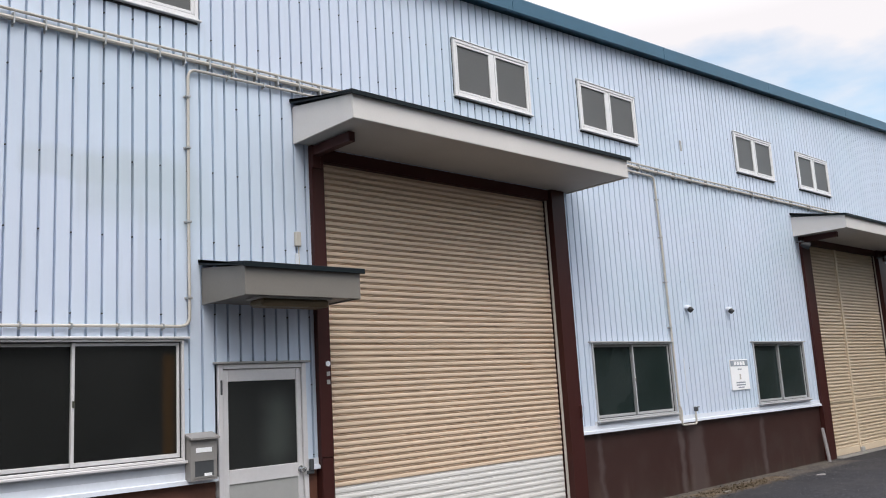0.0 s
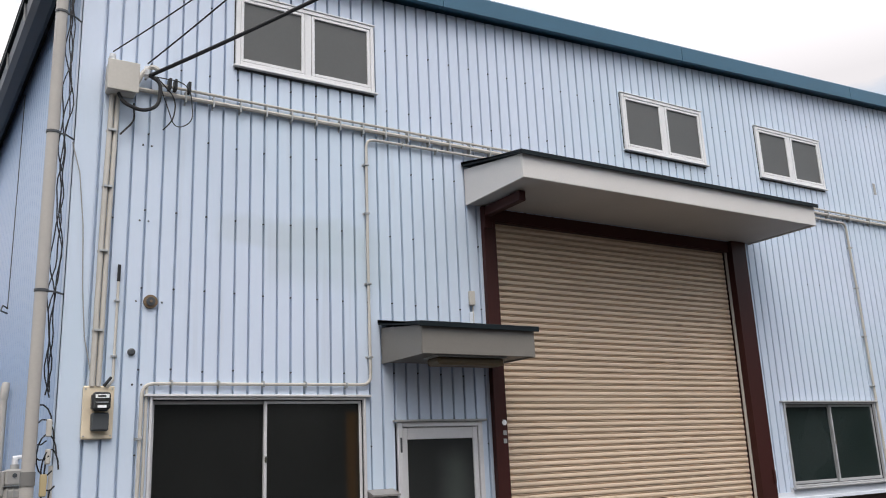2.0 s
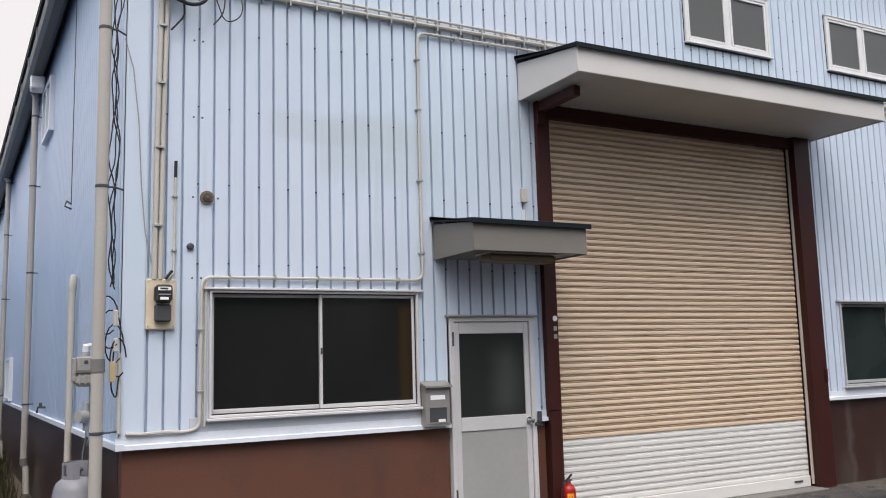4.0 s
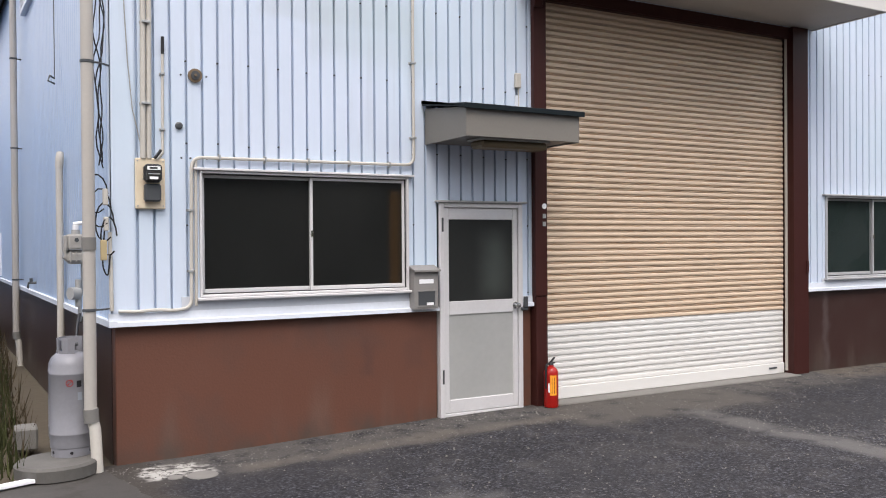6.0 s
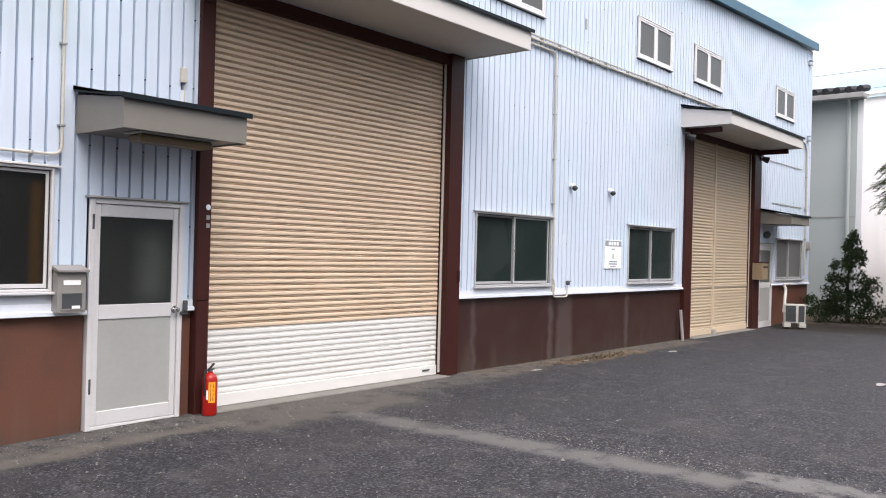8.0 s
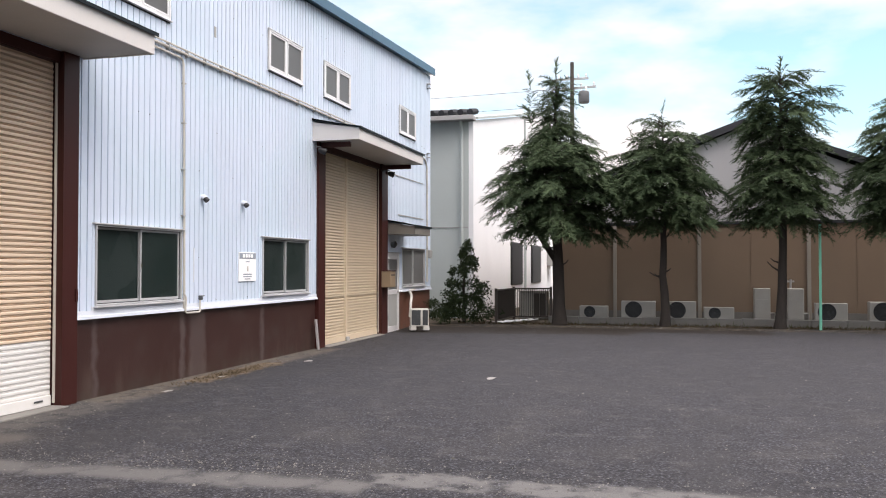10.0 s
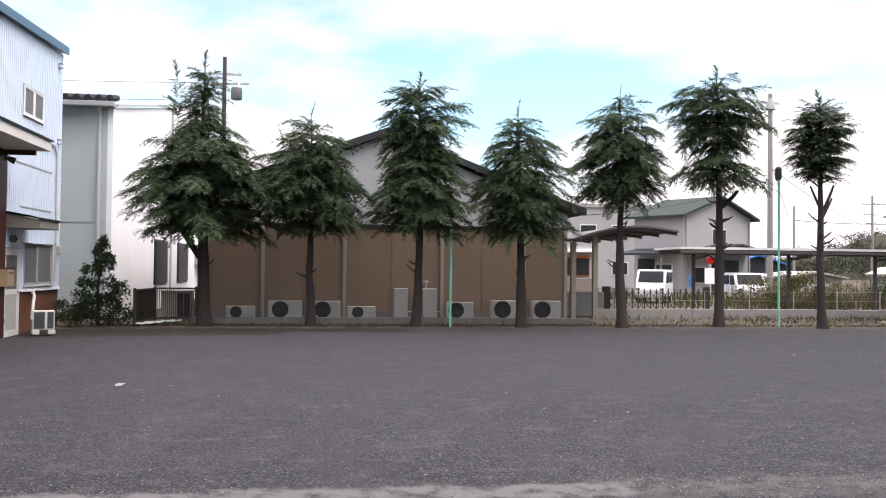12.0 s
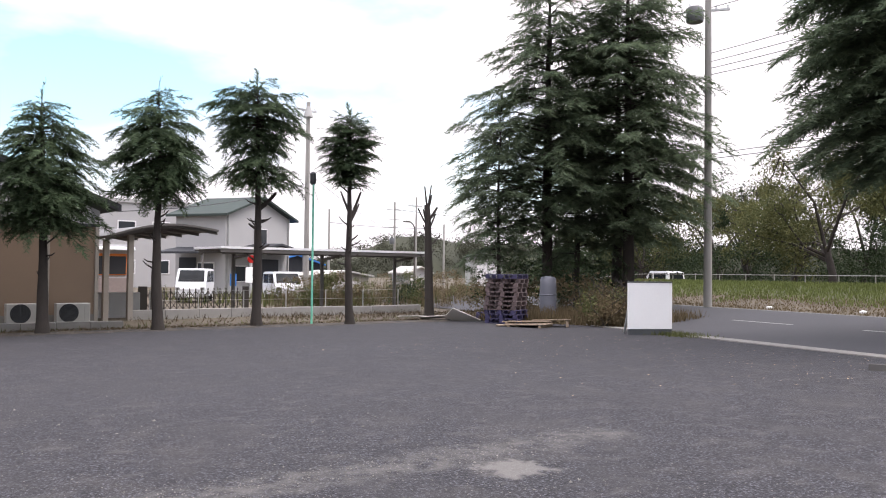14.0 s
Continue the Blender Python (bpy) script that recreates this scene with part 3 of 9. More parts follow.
# drip flashing at the foot of the siding
for n_, (a, b) in enumerate(((X0 - 0.03, 3.637), (4.615, 4.73), (8.89, 16.17), (20.52, 20.57), (21.53, X1)), 1):
    bm = bmesh.new()
    prism(bm, [(FY + 0.03, FLASH + 0.075), (FY - 0.012, FLASH + 0.075), (FY - 0.014, FLASH + 0.012), (FY - 0.042, FLASH + 0.004), (FY - 0.044, FLASH - 0.030), (FY - 0.032, FLASH - 0.030), (FY + 0.03, FLASH)], a, b, "x")
    tagged(part(f"flashing_{n_}", bm, M_WHITE), "white folded metal drip flashing", "flashing", kind="structure")
bm = bmesh.new()
prism(bm, [(X0 - 0.035, FY - 0.05), (X0 + 0.03, FY - 0.05), (X0 + 0.03 - SKEW * 38, 45), (X0 - 0.035 - SKEW * 38, 45)], FLASH - 0.03, FLASH + 0.02, "z")
tagged(part("flashing_6", bm, M_WHITE), "white folded metal drip flashing", "flashing", kind="structure")
tagged(part("trim_corner", boxes(((X0 - 0.012, FY - 0.010, FLASH), (X0 + 0.17, FY - 0.002, roof_z(X0) - 0.15)), ((X0 - 0.014, FY - 0.010, FLASH), (X0 - 0.004, FY + 0.10, 6.27))), M_SIDING),
       "pale blue folded metal corner trim", "trim", kind="structure")
# flat panels under and beside the windows
for n_, (a, b, lo, hi) in enumerate(((1.25, 3.42, FLASH + 0.06, 1.19), (9.19, 11.27, FLASH + 0.06, 1.135), (13.74, 15.80, FLASH + 0.06, 1.13), (21.74, 23.99, FLASH + 0.06, 1.115)), 1):
    tagged(part(f"trim_{n_}", boxes(((a, FY - 0.009, lo), (b, FY - 0.002, hi)), bevel=0.003), M_PANEL), "flat dull white metal panel below a window", "trim", kind="structure")

# fascia along the sloping roof edge
bm = bmesh.new()
joint = [X0 - 0.25, 4.3, 8.0, 11.7, 15.4, 19.1, 22.5, X1 + 0.02]
fascia = thing("fascia", (X0, FY - 0.15, 6.2), "teal painted metal fascia along the roof edge", "fascia", kind="structure")
for a, b in zip(joint, joint[1:]):
    bm = bmesh.new()
    vs = []
    for x in (a + 0.004, b - 0.004):
        t_ = roof_z(x)
        vs.append([bm.verts.new((x, y, t_ + h)) for y, h in ((FY - 0.15, 0.0), (FY - 0.15, -0.20), (FY - 0.10, -0.20), (FY - 0.10, -0.16), (FY + 0.12, -0.16), (FY + 0.12, 0.03), (FY - 0.12, 0.03))])
    for k in range(7):
        bm.faces.new((vs[0][k], vs[0][(k + 1) % 7], vs[1][(k + 1) % 7], vs[1][k]))
    bm.faces.new(vs[0])
    bm.faces.new(list(reversed(vs[1])))
    part("fascia_panel", bm, M_TEAL, fascia)
bm = bmesh.new()
vs = [bm.verts.new(p) for p in ((X0 - 0.3, FY + 0.05, roof_z(X0 - 0.3)), (X1, FY + 0.05, roof_z(X1)), (X1, 45.3, roof_z(X1) - FALL * 38), (X0 - 0.3 - SKEW * 38.3, 45.3, roof_z(X0 - 0.3) - FALL * 38))]
top = bm.faces.new(vs)
bmesh.ops.solidify(bm, geom=[top], thickness=0.09)
tagged(part("roof", bm, M_DARKROOF), "dark sheet metal roof with a slight slope", "roof", kind="structure")


# added wall, never in view: keeps sky light off the warehouse side
tagged(part("wall_unseen", boxes(((-3.1, 8.2, -0.3), (-2.85, 44.0, 5.6))), M_SIDING2), "plain unseen wall added to keep light off the warehouse side", "wall", kind="structure")


# ---- windows and doors of the warehouse ----
def sliding_window(n, a, b, lo, hi, pane_mat, label, frame_mat):
    w = thing(f"window_{n}", ((a + b) / 2, FY, lo), label, "window", kind="structure")
    f, y0, y1 = 0.022, FY - 0.035, FY + 0.10
    part("window_frame", boxes(((a, y0, lo), (a + f, y1, hi)), ((b - f, y0, lo), (b, y1, hi)), ((a + f, y0, hi - f), (b - f, y1, hi)), ((a + f, y0, lo), (b - f, y1, lo + f)), bevel=0.004), frame_mat, w)
    part("head_trim", boxes(((a - 0.05, y0 - 0.02, hi + 0.002), (b + 0.05, FY + 0.01, hi + 0.022)), bevel=0.003), frame_mat, w)
    part("side_trim", boxes(((a - 0.05, FY - 0.010, lo - 0.01), (a - 0.002, FY + 0.01, hi))), M_SIDING, w)
    part("side_trim", boxes(((b + 0.002, FY - 0.010, lo - 0.01), (b + 0.05, FY + 0.01, hi))), M_SIDING, w)
    # black strips give the gap between frame and sash its shade
    g = 0.006
    part("gap_shade", boxes(((a + f, FY - 0.004, lo + f), (a + f + g, FY + 0.09, hi - f)), ((b - f - g, FY - 0.004, lo + f), (b - f, FY + 0.09, hi - f)), ((a + f + g, FY - 0.004, hi - f - g), (b - f - g, FY + 0.09, hi - f)), ((a + f + g, FY - 0.004, lo + f), (b - f - g, FY + 0.09, lo + f + g * 0.6))), M_BLACK, w, "black strip standing for the shade in the sash gap")
    f += g
    part("window_sill", boxes(((a - 0.02, y0 - 0.03, lo - 0.026), (b + 0.02, FY + 0.0, lo - 0.002)), bevel=0.005), frame_mat, w)
    mid, s = (a + b) / 2 + 0.022, 0.026
    for k, (sa, sb, sy) in enumerate(((a + f, mid + 0.016, FY + 0.045), (mid - 0.016, b - f, FY + 0.005))):
        sash = part("sash", boxes(((sa, sy, lo + f), (sa + s, sy + 0.03, hi - f)), ((sb - s, sy, lo + f), (sb, sy + 0.03, hi - f)), ((sa + s, sy, hi - f - s), (sb - s, sy + 0.03, hi - f)), ((sa + s, sy, lo + f), (sb - s, sy + 0.03, lo + f + 0.036)), bevel=0.003), frame_mat, w)
        part("pane", boxes(((sa + s - 0.005, sy + 0.012, lo + f + 0.032), (sb - s + 0.005, sy + 0.018, hi - f - s + 0.005))), pane_mat, sash, "dark glass pane")
    part("latch", boxes(((mid - 0.012, FY - 0.008, (lo + hi) / 2 - 0.03), (mid + 0.012, FY + 0.005, (lo + hi) / 2 + 0.03)), bevel=0.004), M_CHROME, w)
    return w


def casement_pair(n, a, b, lo, hi, frame_mat):
    w = thing(f"window_{n}", ((a + b) / 2, FY, lo), "white two-light window with grey frosted panes", "window", kind="structure")
    f, y0, y1 = 0.040, FY - 0.035, FY + 0.10
    mid = (a + b) / 2
    part("window_frame", boxes(((a, y0, lo), (a + f, y1, hi)), ((b - f, y0, lo), (b, y1, hi)), ((a + f, y0, hi - f), (b - f, y1, hi)), ((a + f, y0, lo), (b - f, y1, lo + f)), ((mid - 0.035, y0 + 0.01, lo + f), (mid + 0.035, y1, hi - f)), bevel=0.004), frame_mat, w)
    part("window_sill", boxes(((a - 0.02, y0 - 0.015, lo - 0.02), (b + 0.03, FY + 0.0, lo - 0.002)), bevel=0.004), frame_mat, w)
    # dark outline; the thick black strip below stands for the sill's shade
    part("caulk_and_shade", boxes(((a - 0.010, FY - 0.006, lo - 0.008), (a - 0.001, FY + 0.02, hi + 0.008)), ((b + 0.001, FY - 0.006, lo - 0.008), (b + 0.010, FY + 0.02, hi + 0.008)), ((a - 0.001, FY - 0.006, hi + 0.017), (b + 0.001, FY + 0.02, hi + 0.026)), ((a - 0.001, FY - 0.012, lo - 0.040), (b + 0.001, FY + 0.02, lo - 0.021))), M_BLACK, w, "dark caulk line, thickened below for the sill's shade")
    part("head_trim", boxes(((a - 0.015, y0 - 0.008, hi + 0.002), (b + 0.015, FY + 0.01, hi + 0.016)), bevel=0.003), frame_mat, w)
    for sa, sb in ((a + f + 0.003, mid - 0.038), (mid + 0.038, b - f - 0.003)):
        s, z0, z1, sy = 0.032, lo + f + 0.003, hi - f - 0.003, FY - 0.03
        sash = part("sash", boxes(((sa, sy, z0), (sa + s, sy + 0.04, z1)), ((sb - s, sy, z0), (sb, sy + 0.04, z1)), ((sa + s, sy, z1 - s), (sb - s, sy + 0.04, z1)), ((sa + s, sy, z0), (sb - s, sy + 0.04, z0 + s)), bevel=0.004), frame_mat, w)
        part("pane", boxes(((sa + s - 0.005, sy + 0.016, z0 + s - 0.005), (sb - s + 0.005, sy + 0.022, z1 - s + 0.005))), M_FROST, sash, "grey frosted glass pane")
    return w


sliding_window(1, *WINDOWS[0], M_GLASS, "wide two-pane sliding window with dark glass", M_ALU)
sliding_window(2, *WINDOWS[1], M_GLASS2, "two-pane sliding window with dark green glass", M_ALUD)
sliding_window(3, *WINDOWS[2], M_GLASS2, "two-pane sliding window with dark green glass", M_ALUD)
for a, b, lo, hi in WINDOWS[1:3]:
    tagged(part("trim_apron", boxes(((a - 0.03, FY - 0.012, FLASH + 0.012), (b + 0.03, FY + 0.01, lo - 0.03)), bevel=0.003), M_WHITE), "flat white sheet below a window", "trim", kind="structure")
sliding_window(4, *WINDOWS[3], M_FROST, "two-pane sliding window with grey frosted glass", M_ALUD)
for n_, (a, b) in enumerate(UPPER, 5):
    casement_pair(n_, a, b, UZ[0] + LIFTS[n_ - 5], UZ[1] + LIFTS[n_ - 5], M_FRAME)


def side_window(n, u0, u1, lo, hi):
    m = Matrix.Translation((X0 - SKEW * (u0 - FY) - 0.02, u0, 0)) @ pose(0, 0, 0, 0, 0, 90 + math.degrees(math.atan(SKEW)))
    w = thing(f"window_{n}", m.translation, "small white-framed window in the side wall", "window", kind="structure")
    L = u1 - u0
    bm = bmesh.new()
    for lo_, hi_ in (((0, -0.09, lo), (0.05, 0.04, hi)), ((L - 0.05, -0.09, lo), (L, 0.04, hi)), ((0.05, -0.09, hi - 0.05), (L - 0.05, 0.04, hi)), ((0.05, -0.09, lo), (L - 0.05, 0.04, lo + 0.05)), ((L / 2 - 0.03, -0.08, lo + 0.05), (L / 2 + 0.03, 0.04, hi - 0.05))):
        box(bm, lo_, hi_, 0.003, m)
    part("window_frame", bm, M_WHITE, w)
    bm = bmesh.new()
    box(bm, (0.05, -0.03, lo + 0.05), (L - 0.05, -0.02, hi - 0.05), 0, m)
    part("pane", bm, M_FROST, w, "grey frosted glass pane")


side_window(11, 12.2, 13.15, 4.83, 5.6)
side_window(12, 17.6, 18.7, 1.05, 1.85)


def panel_door(n, a, b, label, knob_right):
    d = thing(f"door_{n}", ((a + b) / 2, FY, 0), label, "door", kind="structure")
    top, f, y0 = 2.0, 0.05, FY - 0.03
    part("door_frame", boxes(((a, y0, -0.10), (a + f, FY + 0.12, top)), ((b - f, y0, -0.10), (b, FY + 0.12, top)), ((a + f, y0, top - 0.045), (b - f, FY + 0.12, top)), ((a + f, y0 + 0.01, -0.10), (b - f, FY + 0.12, -0.03)), bevel=0.004), M_ALU, d)
    part("drip_cap", boxes(((a - 0.04, y0 - 0.03, top + 0.002), (b + 0.04, FY, top + 0.022)), bevel=0.003), M_GREY, d)
    l, r, y = a + f + 0.004, b - f - 0.004, FY - 0.012
    leaf = part("leaf", boxes(((l, y, -0.025), (l + 0.055, y + 0.04, top - 0.05)), ((r - 0.055, y, -0.025), (r, y + 0.04, top - 0.05)), ((l + 0.055, y, top - 0.16), (r - 0.055, y + 0.04, top - 0.05)), ((l + 0.055, y, 0.92), (r - 0.055, y + 0.04, 1.05)), ((l + 0.055, y, -0.025), (r - 0.055, y + 0.04, 0.10)), bevel=0.004), M_ALU, d, "silver aluminium door leaf")
    part("pane", boxes(((l + 0.05, y + 0.015, 1.045), (r - 0.05, y + 0.022, top - 0.155))), M_GLASS3 if n == 1 else M_FROST, leaf, "dark frosted glass pane")
    part("kick_panel", boxes(((l + 0.05, y + 0.012, 0.095), (r - 0.05, y + 0.024, 0.925))), M_ALUPANEL, leaf, "stained matt aluminium lower panel")
    kx = r - 0.028 if knob_right else l + 0.028
    bm = bmesh.new()
    tube(bm, [(kx, y - h, 0.985) for h in (0.0, 0.008, 0.009, 0.035, 0.038, 0.055, 0.068, 0.072)], [0.034, 0.034, 0.014, 0.013, 0.026, 0.031, 0.024, 0.006], 16)
    part("knob", bm, M_CHROME, leaf, "round chrome knob", smooth=True)
    for z in (0.26, 1.72):
        part("hinge", boxes(((a + 0.02, y - 0.022, z), (a + 0.045, y + 0.0, z + 0.14)), bevel=0.006), M_DARKGREY, d)
    if n == 1:
        part("hasp", boxes(((b - 0.03, y0 - 0.022, 0.93), (b + 0.05, y0 - 0.002, 0.965)), ((b + 0.0, y0 - 0.035, 0.96), (b + 0.04, y0 - 0.003, 1.07)), bevel=0.005), M_DARKGREY, d, "dark metal hasp and padlock")
    return d


panel_door(1, *DOORS[0], "closed aluminium door with a dark glass upper half", True)
panel_door(2, *DOORS[1], "closed aluminium door with frosted upper glass", True)


# ---- roller shutters ----
def slat_mesh(name, length, pitch, material, groove=0.010, flat=1.0):
    """One interlocking slat: a bowed face with a rounded bead between two grooves above it."""
    bm = bmesh.new()
    prof = [(0.011, 0.0), (-0.011, 0.0012), (-0.017, 0.010), (-0.018, 0.028), (-0.014, 0.0425), (groove, 0.0445), (groove, 0.0515), (-0.008, 0.0530), (-0.010, 0.0555), (-0.008, 0.0580), (0.011, 0.0595), (0.011, pitch), (0.015, pitch), (0.015, 0.0)]
    prism(bm, [(a * flat, b) for a, b in prof], 0.0, length, "x")
    bmesh.ops.recalc_face_normals(bm, faces=bm.faces)
    me = bpy.data.meshes.new(name)
    bm.to_mesh(me)
    bm.free()
    me.materials.append(material)
    return me


def shutter(label, a, b, y, top, white_to, slat_mat, group, split=None):
    s = thing("roller_shutter", ((a + b) / 2, y, 0), label, "roller shutter", group)
    runs = [(a, b)] if split is None else [(a, split - 0.03), (split + 0.03, b)]
    pitch = 0.0655
    for ra, rb in runs:
        plain, white = slat_mesh("slat", rb - ra, pitch, slat_mat, 0.010 if split is None else 0.002), slat_mesh("slat", rb - ra, pitch, M_SLATW, -0.004, 0.55)
        k, z = 0, 0.10
        while z < top:
            ob = new("slat", white if z < white_to - 0.03 else plain)
            ob.location = (ra, y + random.uniform(-0.0015, 0.0015), z)
            link(s, ob)
            z += pitch
        part("bottom_bar", boxes(((ra, y - 0.03, -0.03), (rb, y + 0.02, 0.097)), bevel=0.006), M_SLATW if white_to else slat_mat, s, "flat bottom bar of the shutter")
    return s


S1 = shutter("tall closed beige roller shutter with white lower slats", 4.92, 8.57, 7.09, 4.22, 0.765, M_SLAT, "roller shutters")
bm = boxes(((8.28, 7.045, 0.035), (8.42, 7.058, 0.055)), bevel=0.004)
part("lock", bm, M_DARKGREY, S1, "dark slide lock")
S2 = shutter("tall closed sand-coloured roller shutter with a middle post", 16.55, 20.05, 7.09, 4.22, 0.0, M_SLAT2, "roller shutters", split=17.97)
part("middle_post", boxes(((17.94, 7.045, -0.05), (18.00, 7.11, 4.22)), bevel=0.006), M_SLAT2, S2, "sand-coloured middle guide post")
part("joint_strip", boxes(((16.57, 7.058, 0.985), (17.93, 7.07, 1.012)), bevel=0.003), M_SLAT2, S2, "wider slat joint")
part("joint_strip", boxes(((18.01, 7.058, 0.985), (20.03, 7.07, 1.012)), bevel=0.003), M_SLAT2, S2, "wider slat joint")
part("post_foot", boxes(((17.91, 6.99, -0.06), (18.03, 7.05, 0.06)), bevel=0.01), M_GREY, S2)


def gate_frame(n, a, ai, bi, b):
    g = thing(f"shutter_frame_{n}", ((a + b) / 2, FY, 0), "dark brown painted steel frame round a shutter", "frame", kind="structure")
    # channel posts: web, flanges and a cream guide rail
    for p0, p1, inner in ((a, ai, 1), (b, bi, -1)):
        lo, hi = min(p0, p1), max(p0, p1)
        part("post", boxes(((lo, FY - 0.055, -0.12), (hi, FY - 0.045, 4.24)), ((lo, FY - 0.045, -0.12), (lo + 0.010, FY + 0.16, 4.24)), ((hi - 0.010, FY - 0.045, -0.12), (hi, FY + 0.16, 4.24)), ((lo + 0.01, FY + 0.11, -0.12), (hi - 0.01, FY + 0.12, 4.24))), M_STEEL, g)
        x = p1
        part("guide_rail", boxes(((min(x, x + 0.035 * inner), FY + 0.035, 0.0), (max(x, x + 0.035 * inner), FY + 0.05, 4.2)), ((min(x, x + 0.035 * inner), FY + 0.11, 0.0), (max(x, x + 0.035 * inner), FY + 0.125, 4.2))), M_CREAM if inner < 0 else M_STEEL, g)
    part("lintel", boxes(((ai, FY + 0.0, 4.115), (bi, FY + 0.02, 4.245)), ((ai, FY + 0.0, 4.10), (bi, FY + 0.14, 4.114)), bevel=0.003), M_STEEL, g)
    part("threshold", boxes(((ai, FY - 0.16, -0.12), (bi, FY + 0.16, -0.032)), bevel=0.005), M_KERB, g, "pale concrete threshold")
    return g


GF1 = gate_frame(1, 4.735, 4.885, 8.605, 8.875)
GF2 = gate_frame(2, 16.18, 16.52, 20.08, 20.51)
part("post_cover", boxes(((4.72, FY - 0.085, 1.07), (4.87, FY - 0.057, 2.62)), ((4.735, FY - 0.075, -0.08), (4.865, FY - 0.057, 1.068)), bevel=0.006), M_STEEL, GF1, "bolted brown cover plate")
bm = bmesh.new()
tube(bm, [(4.83, FY - 0.0865, 1.98), (4.83, FY - 0.089, 1.98)], 0.028, 14)
part("sticker", bm, M_PAPER, GF1, "small round white sticker")
for z_ in (1.88, 1.80):
    part("sticker", boxes(((4.81, FY - 0.0885, z_ - 0.022), (4.85, FY - 0.0862, z_ + 0.022))), M_GREY, GF1, "small worn grey sticker")
part("switch", boxes(((8.825, FY - 0.075, 1.20), (8.865, FY - 0.056, 1.36)), bevel=0.006), M_STEEL, GF1)
for p in (4.78, 16.32, 20.42):
    bm = bmesh.new()
    box(bm, (p - 0.04, FY - 0.70, 4.12), (p + 0.04, FY - 0.02, 4.225), 0.008)
    box(bm, (p - 0.05, FY - 0.085, 3.99), (p + 0.05, FY - 0.058, 4.225), 0.004)
    part("bracket_arm", bm, M_STEEL, GF1 if p < 10 else GF2, "dark brown steel arm under the canopy")


# ---- canopies ----
def canopy(a, b, deep, zb, zf, zw, panel, soffit, label, group=""):
    """A boxed canopy with a sloping metal top that hangs over its fascia."""
    c = thing("canopy", ((a + b) / 2, FY - deep / 2, zb), label, "canopy", group)
    yf = FY - deep
    t = 0.02
    part("fascia_panel", boxes(((a, yf, zb), (b, yf + t, zf)), bevel=0.004), panel, c)
    for x in (a, b - t):
        bm = bmesh.new()
        prism(bm, [(yf + t, zb), (FY - 0.001, zb + 0.0), (FY - 0.001, zw), (yf + t, zf)], x, x + t, "x")
        part("end_panel", bm, panel, c)
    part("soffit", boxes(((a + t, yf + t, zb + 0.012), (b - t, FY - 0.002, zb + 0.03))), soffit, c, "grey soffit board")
    bm = bmesh.new()
    o = 0.035
    prism(bm, [(yf - o, zf + 0.001), (yf - o, zf + 0.028), (FY - 0.002, zw + 0.045), (FY - 0.002, zw + 0.075), (FY - 0.014, zw + 0.075), (FY - 0.014, zw + 0.0255), (yf - o + 0.012, zf - 0.004)][::1], a - o, b + o, "x")
    part("roof_sheet", bm, M_DARKROOF, c, "dark folded metal top")
    part("edge_strip", boxes(((a - o, yf - o - 0.004, zf - 0.018), (b + o, yf - o + 0.006, zf + 0.03)), bevel=0.003), M_DARKROOF, c)
    return c


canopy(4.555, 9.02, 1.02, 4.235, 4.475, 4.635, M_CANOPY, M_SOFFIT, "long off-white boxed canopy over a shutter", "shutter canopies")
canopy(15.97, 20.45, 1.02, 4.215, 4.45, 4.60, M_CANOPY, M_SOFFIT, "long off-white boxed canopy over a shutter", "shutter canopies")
canopy(3.515, 4.745, 0.775, 2.545, 2.80, 2.885, M_CANOPY0, M_CANOPY0, "small grey-brown boxed canopy over a door", "door canopies")
canopy(20.53, 21.90, 0.775, 2.47, 2.68, 2.78, M_CANOPY0, M_CANOPY0, "small grey-brown boxed canopy over a door", "door canopies")
M_LAMPCOVER = mat("yellowed_lamp_cover", (0.13, 0.095, 0.052), rough=0.5, var=0.15, scale=5, bump=0.05)
lamp = thing("ceiling_light", (4.1, 6.5, 2.44), "unlit box light with a yellowed cover under the canopy", "light fixture")
part("cover", boxes(((3.74, 6.33, 2.470), (4.46, 6.55, 2.538)), bevel=0.02), M_LAMPCOVER, lamp)
part("base", boxes(((3.72, 6.31, 2.538), (4.48, 6.57, 2.555)), bevel=0.004), M_GREY, lamp)


# ---- fixtures on the warehouse front ----
def clip_bm(bm, p, r, axis):
    """A small saddle strap round a pipe at p that runs along an axis."""
    x, y, z = p
    if axis == "z":
        box(bm, (x - r - 0.012, FY - 0.006, z - 0.010), (x + r + 0.012, FY + 0.002, z + 0.010))
        box(bm, (x - r - 0.003, y - r - 0.003, z - 0.010), (x + r + 0.003, FY - 0.004, z + 0.010), 0.003)
    else:
        box(bm, (x - 0.007, FY - 0.006, z - r - 0.012), (x + 0.007, FY + 0.002, z + r + 0.012))
        box(bm, (x - 0.007, y - min(r, 0.026) - 0.003, z - r - 0.003), (x + 0.007, FY - 0.004, z + r + 0.003), 0.003)


def conduit(label, runs, clips, name="conduit"):
    """Surface conduit: pipe runs with rounded bends, held by straps. runs: (points, radius); clips: (point, radius, axis)."""
    c = thing(name, runs[0][0][0], label, "conduit", "wall conduits")
    for pts, r in runs:
        bm = bmesh.new()
        tube(bm, bend(pts, 0.09), r, 8)
        part("pipe", bm, M_CREAM, c, smooth=True)
    for p, r, axis in clips:
        bm = bmesh.new()
        clip_bm(bm, p, r, axis)
        part("strap", bm, M_GALV, c)
    return c


